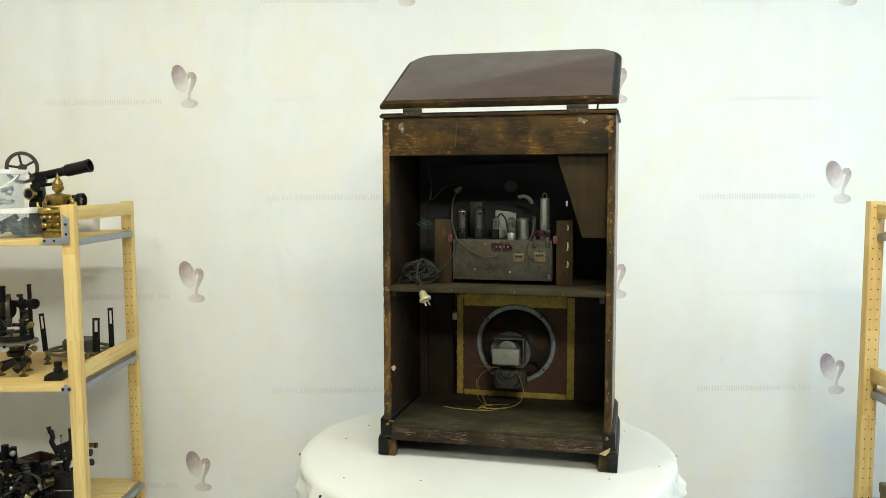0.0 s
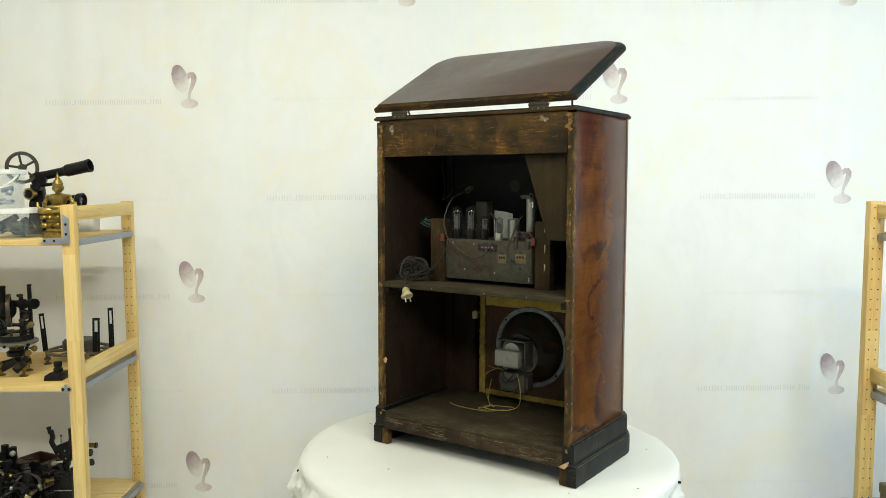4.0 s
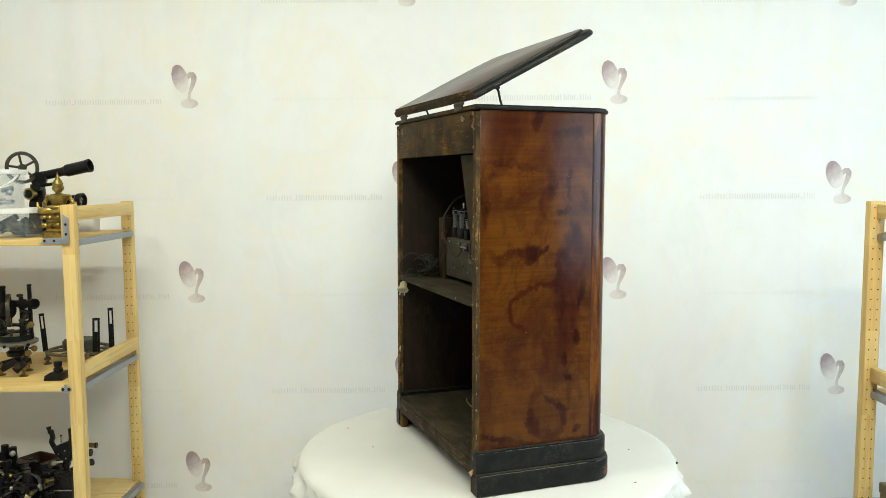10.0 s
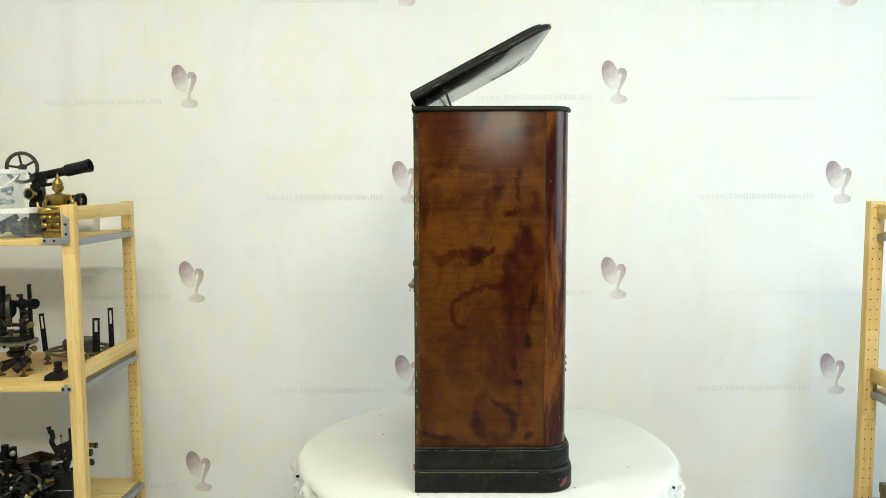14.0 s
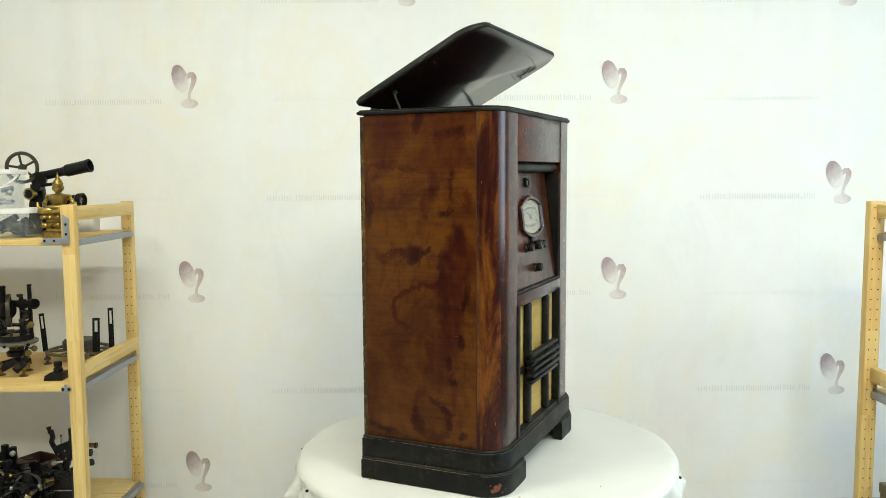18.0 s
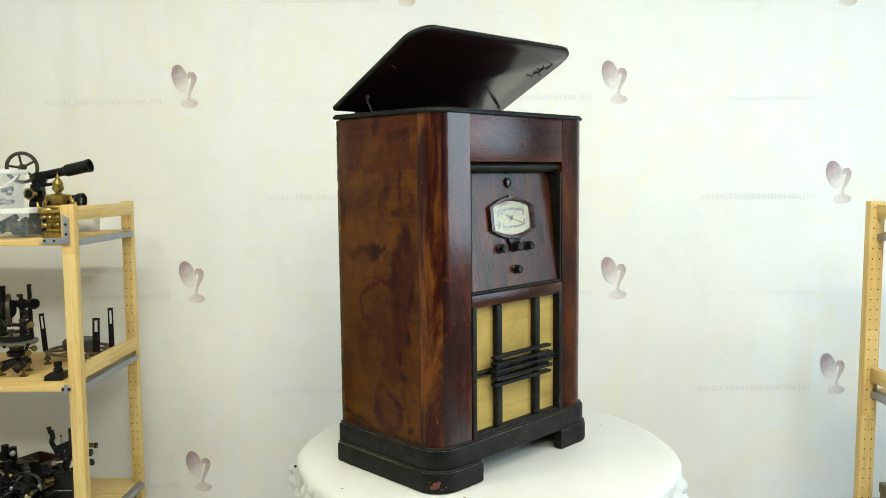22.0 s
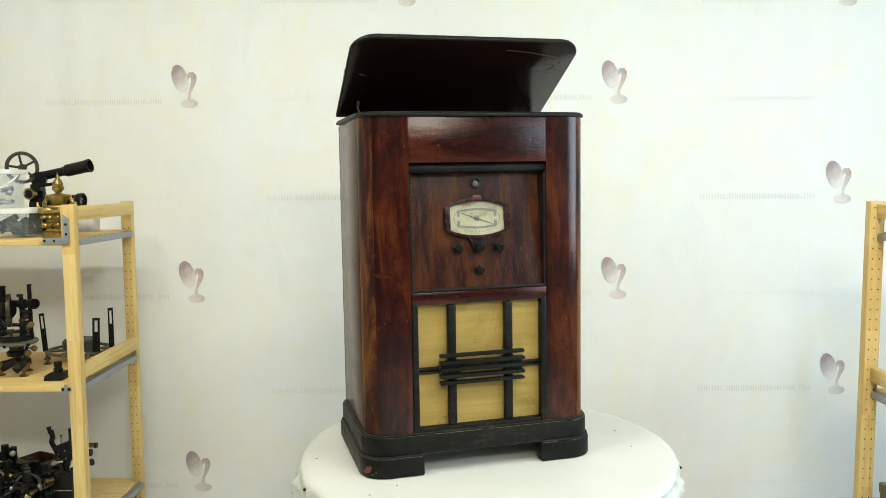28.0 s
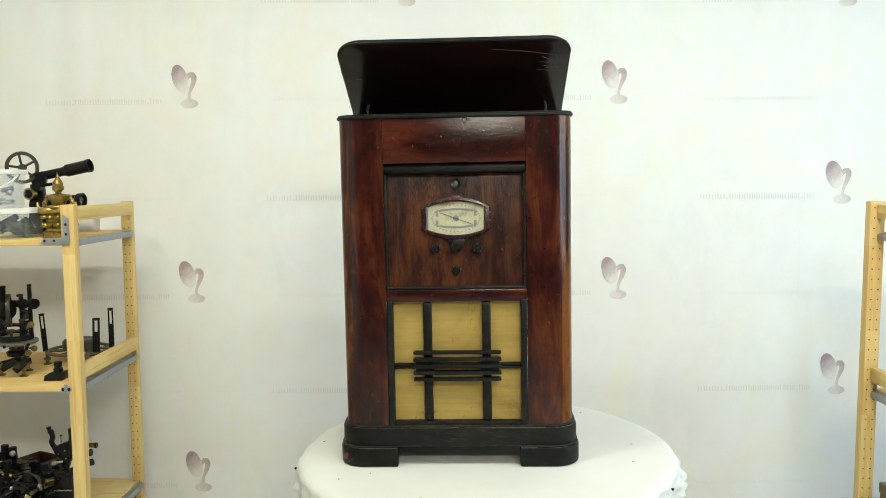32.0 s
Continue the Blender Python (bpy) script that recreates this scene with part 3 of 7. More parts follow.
def horn_print(cx, cz):
    """A horn on its foot, in its own space: bell, elbow, stem and round foot."""
    bm = bmesh.new()

    def flat(pts, off, mat):
        f = bm.faces.new([bm.verts.new((x, ripple(cx + x, cz + z) - off, z)) for x, z in pts])
        f.material_index = mat
    ring = [k * math.tau / 28 for k in range(28)]
    spine = ((0.000, 0.016, 0.006), (0.010, 0.030, 0.008), (0.019, 0.0385, 0.0095), (0.0275, 0.0375, 0.0115), (0.0325, 0.029, 0.0115), (0.033, 0.0175, 0.0105), (0.0285, 0.0025, 0.0090), (0.0215, -0.0145, 0.0070), (0.0145, -0.031, 0.0055), (0.0120, -0.047, 0.0055), (0.0120, -0.058, 0.0080))
    near, far = [], []
    for k, (x, z, w) in enumerate(spine):
        p, q = spine[max(k - 1, 0)], spine[min(k + 1, len(spine) - 1)]
        d = Vector((q[0] - p[0], q[1] - p[1])).normalized()
        near.append((x - d.y * w, z + d.x * w))
        far.append((x + d.y * w, z - d.x * w))
    for k in range(len(spine) - 1):
        flat([near[k], near[k + 1], far[k + 1], far[k]], 0.0014, 1)
    flat([(0.0125 + 0.034 * math.cos(a), -0.073 + 0.0175 * math.sin(a)) for a in ring], 0.0017, 1)
    flat([(0.0120 + 0.017 * math.cos(a), -0.061 + 0.008 * math.sin(a)) for a in ring], 0.0020, 1)
    flat([(-0.021 + 0.0310 * math.cos(a) - 0.011 * math.sin(a), 0.024 + 0.053 * math.sin(a) + 0.002 * math.cos(a)) for a in ring], 0.0023, 0)
    return bm


def backdrop():
    bm = bmesh.new()
    sheet(bm, -2.6, 2.45, 0.001, 2.72, 0.0, 220, 50)
    bd = thing("backdrop", "off-white printed vinyl backdrop with faded grey lettering bars and horn pictures", "backdrop", Matrix.Translation((0, BY, 0)), kind="structure", bm=bm, material=VINYL, smooth=80)
    big = [0.030, 0.030, 0.030, 0.007, 0.016, 0.023, 0.015, 0.016, 0.023, 0.015, 0.023, 0.023, 0.023, 0.008, 0.021, 0.021, 0.007, 0.016, 0.023]
    small = [0.011] * 3 + [0.003] + [0.0095] * 7 + [0.003] + [0.009, 0.010, 0.014, 0.005, 0.009, 0.005] + [0.0105] * 13
    for row in range(-1, 7):
        z = EYE.z + 0.326 - 0.3795 * row
        odd = row % 2
        for k in range(-1, 3):
            x0 = EYE.x + (-0.688 + 1.700 * k if odd else -1.538 + 1.670 * k)
            z = EYE.z + 0.326 - 0.3795 * row - 0.0055 * max(0, row - 1) - 0.0075 * max(0.0, x0) - (0.007 if row < 3 else 0.0) * max(0.0, x0 - 0.2)
            if -2.5 < x0 < 2.0 and 0.05 < z < 2.6:
                bm = bmesh.new()
                x, s = x0, 0.455 / (sum(big) + 0.0063 * len(big))
                for i, w in enumerate(big):
                    strokes(bm, x, w * s, z - 0.013, 0.005 if w < 0.0075 else 0.0225 if i % 3 else 0.0205, 0.0042)
                    x += (w + 0.0063) * s
                part("print_bar", bm, PRINT, bd, "faded grey bars of lettering", smooth=80)
                cx, cz = x0 + 0.546, z + 0.061 - 0.006 * max(0.0, x0)
                part("print_picture", horn_print(cx, cz), [LOGO, LOGO2], bd, "faded mauve picture of a gramophone horn", Matrix.Translation((cx, 0, cz)), smooth=80)
            x0 += 0.834
            low = EYE.z + 0.317 - 0.384 * row - (0.0165 if row == 0 else 0.010) * min(1.0, max(0.0, x0 + 0.1))
            if -2.5 < x0 < 2.0 and 0.05 < z < 2.6:
                bm = bmesh.new()
                x, s = x0 + 0.05, 0.455 / (sum(small) + 0.0042 * len(small))
                for w in small:
                    strokes(bm, x, w * s, low + 0.004, 0.003 if w < 0.004 else 0.0135, 0.0026)
                    x += (w + 0.0042) * s
                part("print_bar", bm, PRINT2, bd, "fainter small grey bars of lettering", smooth=80)


backdrop()


# ---- round table under its cloth ----
CLOTH_C = (0.0130, -0.046)


def round_table():
    tb = thing("round_table", "round display table hidden under white film", "table", Matrix.Translation((CLOTH_C[0], CLOTH_C[1], 0)))
    part("tabletop", lathe(bmesh.new(), [(0, 0.535), (0.446, 0.535), (0.452, 0.545), (0.452, 0.562), (0.446, 0.570), (0, 0.570)], seg=64), PINE_X, tb)
    part("pedestal", lathe(bmesh.new(), [(0.035, 0.03), (0.035, 0.535)], seg=24), STEEL, tb)
    part("foot_plate", lathe(bmesh.new(), [(0.28, 0.0), (0.28, 0.012), (0.06, 0.03), (0, 0.03)], seg=40), STEEL, tb)
    return tb


def table_cloth():
    bm = bmesh.new()
    seg = 420
    rnd = random.Random(11)

    def rim(a):
        return 0.5015 + 0.010 * noise.noise(Vector((math.cos(a) * 1.6, math.sin(a) * 1.6, 1.7))) + 0.005 * noise.noise(Vector((math.cos(a) * 9, math.sin(a) * 9, 4.7)))

    rows = [(0.0, 0.0, 0), (0.3, 0.0, 0), (0.6, 0.0, 0), (0.85, 0.0, 0), (0.95, -0.0008, 0), (0.985, -0.003, 0), (1.0, -0.011, 0), (1.001, -0.017, 0.2), (1.001, -0.023, 0.6), (1.003, -0.030, 1.1), (1.006, -0.038, 1.5), (1.008, -0.046, 1.7), (1.009, -0.055, 1.8), (1.008, -0.064, 1.9), (1.005, -0.074, 1.9), (1.001, -0.085, 1.9), (0.996, -0.098, 1.8), (0.990, -0.115, 1.8)]
    rings = []
    for s, z, w in rows:
        if s == 0:
            rings.append([bm.verts.new((0, 0, z))])
            continue
        ring = []
        for k in range(seg):
            a = k * math.tau / seg
            v = Vector((math.cos(a), math.sin(a), 0))
            fold = noise.noise(Vector((v.x * 8, v.y * 8, z * 9))) * 0.010 + noise.noise(Vector((v.x * 24, v.y * 24, z * 30))) * 0.009 + noise.noise(Vector((v.x * 55, v.y * 55, z * 60))) * 0.004
            fold += abs(noise.noise(Vector((v.x * 14, v.y * 14, z * 14 + 7)))) * 0.010
            near = noise.voronoi(Vector((v.x * 7, v.y * 7, z * 22)))[0]
            fold += 0.013 * (near[1] - near[0]) - 0.004
            fold += 0.020 * max(0.0, noise.noise(Vector((v.x * 5, v.y * 5, 3.3 + z * 6))) - 0.12)
            fold += 0.005 * abs(noise.noise(Vector((v.x * 30, v.y * 30, z * 20 + 3)))) - 0.002
            r = rim(a) * s + w * fold
            dz = 0.0006 * noise.noise(Vector((v.x * s * 6, v.y * s * 6, 2.0))) if s < 0.96 else 0.0
            dz += w * 0.010 * noise.noise(Vector((v.x * 5, v.y * 5, 9.0 + z)))
            ring.append(bm.verts.new((r * v.x, r * v.y, z + dz)))
        rings.append(ring)
    for a, b in zip(rings, rings[1:]):
        for k in range(seg):
            q = list(dict.fromkeys([a[k % len(a)], a[(k + 1) % len(a)], b[(k + 1) % len(b)], b[k % len(b)]]))
            bm.faces.new(q)
    bmesh.ops.recalc_face_normals(bm, faces=bm.faces[:])
    cl = thing("table_cloth", "white plastic film pulled over the round table, crumpled at its rim", "tablecloth")
    part("film", bm, FILM, cl, smooth=48)
    pin = None
    for k in range(8):
        a = k * math.tau / 8 + 0.2 + 0.13 * math.sin(k * 2.3)
        m = Matrix.Translation((math.cos(a) * (rim(a) + 0.002), math.sin(a) * (rim(a) + 0.002), -0.020)) @ Euler((0, radians(90), a)).to_matrix().to_4x4()
        if pin is None:
            pin = part("pin", lathe(bmesh.new(), [(0.0035, -0.004), (0.0035, 0.004), (0.002, 0.006), (0, 0.006)], seg=10), BAKELITE, cl, "small black pin head", m)
        else:
            again("pin", pin, cl, m)
    for k in range(9):
        a, r = rnd.uniform(0, math.tau), rnd.uniform(0.3, 0.46)
        part("crumb", box(bmesh.new(), -0.003, 0.003, -0.0012, 0.0012, 0.0006, 0.0018), CARD, cl, "", Matrix.Translation((math.cos(a) * r, math.sin(a) * r, 0)) @ Matrix.Rotation(a * 3, 4, "Z"))
    return cl


round_table()
CLOTH = table_cloth()

# ---- the console radio ----
CX, DY = 0.0604, -0.0133   # where its own middle stands from the axis
HW = 0.2912      # half its width
YB, YF = -0.160, 0.195
TOP = 0.877
SHIFT = 0.0005    # the front's middle lies a little off the carcase's
OFF = Matrix.Translation((CX, DY, 0))
RADIO = thing("console_radio", "tall old mahogany console radio with open back and raised lid", "radio cabinet")


def rp(name, bm, material, label="", parent=None, smooth=35):
    """A part of the radio, in its own space."""
    return part(name, bm, material, parent or RADIO, label, OFF if parent is None else None, smooth)


def by_normal(bm, pick):
    bm.normal_update()
    for f in bm.faces:
        f.material_index = pick(f.normal)


def plan(off, rc, inner, y_inner, back=YB):
    """A U in plan: rounded front corners, open at the back; off: how far it stands proud."""
    h, f = HW + off, YF + off
    out = [(h, back)] + arc(h - rc, f - rc, rc, 0, 90, 10) + arc(-h + rc, f - rc, rc, 90, 180, 10) + [(-h, back)]
    inn = [(-inner, back), (-inner, y_inner), (inner, y_inner), (inner, back)]
    return out + inn


def ragged_edge(x, sign, z0, z1):
    """The worn back edge of a side, chipped along its length."""
    bm = bmesh.new()
    n = 160
    rnd = random.Random(5 if sign > 0 else 8)
    rows = []
    for k in range(n + 1):
        z = z0 + (z1 - z0) * k / n
        chip = max(0.0, noise.noise(Vector((z * 70, sign * 3.0, 0.5))) - 0.25) * 0.0022
        w = 0.0175 - max(0.0, noise.noise(Vector((z * 90, sign * 7.0, 2.5))) - 0.1) * 0.003
        xo = x - sign * chip
        rows.append([bm.verts.new((p, q, z)) for p, q in ((xo, YB + 0.012), (xo, YB + 0.0015 + chip * 0.6), (xo - sign * 0.002, YB), (x - sign * w, YB + rnd.uniform(0, 0.0012)), (x - sign * w, YB + 0.012))])
    for a, b in zip(rows, rows[1:]):
        for k in range(4):
            bm.faces.new((a[k], a[k + 1], b[k + 1], b[k]))
    for r in (rows[0], rows[-1]):
        bm.faces.new(r)
    bmesh.ops.recalc_face_normals(bm, faces=bm.faces[:])
    return bm


def carcase():
    for s in (1, -1):
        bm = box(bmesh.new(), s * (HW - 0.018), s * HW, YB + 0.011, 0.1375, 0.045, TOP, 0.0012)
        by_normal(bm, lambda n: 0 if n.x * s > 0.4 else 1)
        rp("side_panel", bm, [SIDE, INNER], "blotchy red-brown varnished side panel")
        rp("back_edge", ragged_edge(s * HW, s, 0.05, TOP - 0.004), EDGE, "chipped bare wooden edge")
        rp("seam", box(bmesh.new(), s * (HW - 0.001), s * (HW + 0.0002), 0.1369, 0.1386, 0.1052, TOP - 0.001), HOLE, "dark seam beside the corner post")
        # rounded front corner in three lengths
        for z0, z1 in ((0.1000, 0.4225), (0.4225, 0.767), (0.767, TOP)):
            bm = bmesh.new()
            xi = 0.1765 + s * SHIFT
            out = [(xi, YF), (0.2325, YF)] + arc(HW - 0.0565, YF - 0.0565, 0.056, 88, 2, 12) + [(HW - 0.0005, 0.1381), (HW - 0.02, 0.1381), (HW - 0.025, 0.165), (xi, 0.168)]
            prism(bm, [(s * a, b) for a, b in out], z0, z1, "z")
            by_normal(bm, lambda n: 1 if n.x * s > 0.50 else 0)
            rp("corner_post", bm, [FRONT, FLANK], "glossy dark rounded corner post")
    rp("top_rail", box(bmesh.new(), SHIFT - 0.1761, SHIFT + 0.1761, 0.168, YF - 0.0004, 0.767, TOP, 0.001), FRONT_X, "glossy dark red front rail")
    rp("middle_rail", box(bmesh.new(), SHIFT - 0.1761, SHIFT + 0.1761, 0.160, YF + 0.001, 0.4205, 0.4515, 0.0025), FRONT_X, "glossy dark red front rail")
    # black top board with a rounded lip
    bm = bmesh.new()
    h, f = HW + 0.006, YF + 0.006
    prism(bm, [(h, YB - 0.004)] + arc(h - 0.064, f - 0.064, 0.064, 0, 90, 12) + arc(-h + 0.064, f - 0.064, 0.064, 90, 180, 12) + [(-h, YB - 0.004)], TOP, TOP + 0.0085, "z", 0.003)
    by_normal(bm, lambda n: 1 if n.y < -0.6 else 0)
    rp("top_board", bm, [BLACK, BACK], "black edged top board")
    bm = bmesh.new()
    prism(bm, [(h - 0.003, YB)] + arc(h - 0.067, f - 0.067, 0.064, 0, 90, 12) + arc(-h + 0.067, f - 0.067, 0.064, 90, 180, 12) + [(-h + 0.003, YB)], TOP + 0.0085, TOP + 0.0115, "z", 0.001)
    rp("top_lip", bm, BLACK)
    # back: top rail, bottom rail, floor, shelf
    rp("back_rail", box(bmesh.new(), -HW + 0.0182, HW - 0.0182, YB + 0.0005, YB + 0.018, 0.782, TOP - 0.0002, 0.0015), BACK, "scraped brown back rail")
    rp("bottom_rail", box(bmesh.new(), -HW + 0.0182, HW - 0.0182, YB, YB + 0.018, 0.0435, 0.0776, 0.002), LOWRAIL, "scuffed brown bottom rail")
    rp("floor_board", box(bmesh.new(), -HW + 0.0183, HW - 0.0183, YB + 0.001, 0.167, 0.0780, 0.0915, 0.0015), DUSTY, "dusty plywood floor board")
    rp("shelf_board", box(bmesh.new(), -HW + 0.0183, HW - 0.0183, YB + 0.001, 0.150, 0.4340, 0.4485, 0.0015), DUSTY, "dusty wooden shelf board")
    for z in (0.4243,):
        for s in (1, -1):
            rp("cleat", box(bmesh.new(), s * (HW - 0.033), s * (HW - 0.0184), YB + 0.006, 0.14, z - 0.006, z + 0.0095, 0.0015), INNER, "small wooden cleat under the shelf")
    for s in (1, -1):
        # upper lengths share the grey that brightens the unlit inside by colour
        for z0, z1 in ((0.0918, 0.4338), (0.4487, 0.876)):
            rp("corner_batten", box(bmesh.new(), s * 0.2500, s * 0.2717, 0.1376, 0.1498, z0, z1), INNER if z0 < 0.2 else LIFTED_BLACK)
    # front lining inside; the upper boards' grey lifts black that no light reaches
    rp("inner_front", box(bmesh.new(), -0.2716, 0.2716, 0.1500, 0.1595, 0.7685, TOP - 0.0004), LIFTED_BLACK)
    for s in (1, -1):
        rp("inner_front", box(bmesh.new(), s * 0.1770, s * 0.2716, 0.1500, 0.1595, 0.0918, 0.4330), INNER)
        rp("inner_front", box(bmesh.new(), s * 0.1770, s * 0.2716, 0.1500, 0.1595, 0.4490, 0.7675), LIFTED_BLACK)
    bm = bmesh.new()
    prism(bm, [(0.150, 0.7795), (HW - 0.0185, 0.7795), (HW - 0.0185, 0.578), (0.2145, 0.578)], YB + 0.0205, YB + 0.0285, "y", 0.001)
    rp("slanted_board", bm, BOARD, "slanted brown board inside the back")
    rp("staple", box(bmesh.new(), 0.1735, 0.1775, YB + 0.017, YB + 0.0203, 0.655, 0.668, 0.001), ALU)
    # corner block scraps
    bm = bmesh.new()
    prism(bm, [(0.262, 0.047), (0.290, 0.064), (0.286, 0.052), (0.278, 0.043)], YB - 0.004, YB - 0.0005, "y", 0.0006)
    rp("torn_scrap", bm, CARD, "torn scrap of pale card")
    bm = bmesh.new()
    prism(bm, [(-0.270, 0.236), (-0.262, 0.243), (-0.257, 0.236), (-0.262, 0.226), (-0.268, 0.230)], YB - 0.003, YB - 0.0004, "y", 0.0005)
    rp("torn_scrap", bm, CARD, "torn scrap of pale card")
    for s, lx in ((1, 0.268), (-1, -0.268)):
        bm = lathe(bmesh.new(), [(0.0035, 0), (0.0035, 0.002), (0, 0.002)], Matrix.Translation((lx - s * 0.003, YB - 0.0006, 0.862)) @ Matrix.Rotation(radians(90), 4, "X"), 10)
        rp("screw_hole", bm, HOLE)
    scar = plain("pale_glue_scar", (0.15, 0.115, 0.062), 0.8, 0, 0.9, 90)
    bare = plain("bare_orange_wood", (0.20, 0.098, 0.022), 0.8, 0, 0.9, 130)
    rnd = random.Random(41)

    def flake(x, z, w, h, mat, name, label, y=YB):
        """A ragged scab of glue or a spot where the stain is chipped off."""
        bm = bmesh.new()
        n = 22
        vs = []
        for k in range(n):
            t = k * math.tau / n
            q = rnd.uniform(0.55, 1.1)
            vs.append(bm.verts.new((x + w * q * math.cos(t), y + 0.0002, z + h * q * math.sin(t))))
        c = bm.verts.new((x, y - 0.0008, z))
        for k in range(n):
            bm.faces.new((c, vs[k], vs[(k + 1) % n]))
        bmesh.ops.recalc_face_normals(bm, faces=bm.faces[:])
        rp(name, bm, mat, label)
    for x, z, w, h in ((-0.2400, 0.853, 0.0095, 0.0150), (-0.2380, 0.845, 0.0060, 0.0080), (0.2130, 0.860, 0.0150, 0.0075), (0.2060, 0.866, 0.0070, 0.0040)):
        flake(x, z, w, h, scar, "glue_scar", "pale scar of old glue", YB + 0.0004)
    for x, z in ((-0.238, 0.849), (0.216, 0.857)):
        bm = lathe(bmesh.new(), [(0.0026, 0), (0.0024, 0.0014), (0, 0.0016)], Matrix.Translation((x, YB - 0.0006, z)) @ Matrix.Rotation(radians(90), 4, "X"), 10)
        rp("screw_head", bm, ALU)
    for x, z, w, h in ((-0.279, 0.862, 0.0085, 0.0050), (-0.275, 0.851, 0.0055, 0.0065), (-0.280, 0.838, 0.0070, 0.0050), (-0.277, 0.806, 0.0085, 0.0035), (-0.276, 0.796, 0.0095, 0.0045), (-0.280, 0.786, 0.0070, 0.0050), (0.276, 0.868, 0.0090, 0.0050),
                       (0.280, 0.852, 0.0065, 0.0090), (0.274, 0.842, 0.0085, 0.0050), (0.281, 0.835, 0.0060, 0.0040), (0.279, 0.795, 0.0050, 0.0055), (0.283, 0.62, 0.0028, 0.0080), (-0.283, 0.44, 0.0040, 0.0090), (-0.279, 0.437, 0.0060, 0.0035), (0.278, 0.4415, 0.0085, 0.0030), (-0.282, 0.30, 0.0030, 0.0140), (-0.282, 0.19, 0.0032, 0.0180), (-0.281, 0.085, 0.0065, 0.0050), (-0.272, 0.094, 0.0080, 0.0025), (0.281, 0.086, 0.0045, 0.0060)):
        flake(x, z, w, h, bare, "bare_chip", "bare orange chip where the stain is gone", YB - 0.0004)
    nail = None
    for x, z in ((0.283, 0.70), (0.283, 0.64), (0.282, 0.545), (0.282, 0.33), (-0.283, 0.74), (-0.283, 0.50), (-0.282, 0.36), (-0.283, 0.14), (0.283, 0.20), (0.05, 0.4400), (0.17, 0.4412), (-0.11, 0.4405)):
        m = OFF @ Matrix.Translation((x, YB - (0.0002 if abs(x) > 0.2 else -0.0008), z)) @ Matrix.Rotation(radians(90), 4, "X")
        if nail is None:
            nail = part("nail_head", lathe(bmesh.new(), [(0.0013, 0), (0.0012, 0.0006), (0, 0.0008)], None, 8), ALU, RADIO, "", m)
        else:
            again("nail_head", nail, RADIO, m)
    for x, z, dx, dz in ((-0.205, 0.80, 0.001, 0.040), (-0.100, 0.805, 0.002, 0.055), (0.098, 0.800, 0.014, -0.014), (-0.06, 0.832, 0.006, 0.020), (0.02, 0.822, -0.010, 0.012), (0.235, 0.818, 0.014, 0.003), (-0.13, 0.83, 0.003, 0.016), (0.06, 0.845, 0.018, 0.002), (0.19, 0.832, 0.04, 0.001)):
        bm = strand(bmesh.new(), [(x, YB + 0.0003, z), (x + dx * 0.5 + 0.0002, YB + 0.0002, z + dz * 0.52), (x + dx, YB + 0.0003, z + dz)], 0.00032, 5)
        rp("scratch", bm, bare, "bright scratch in the back rail")


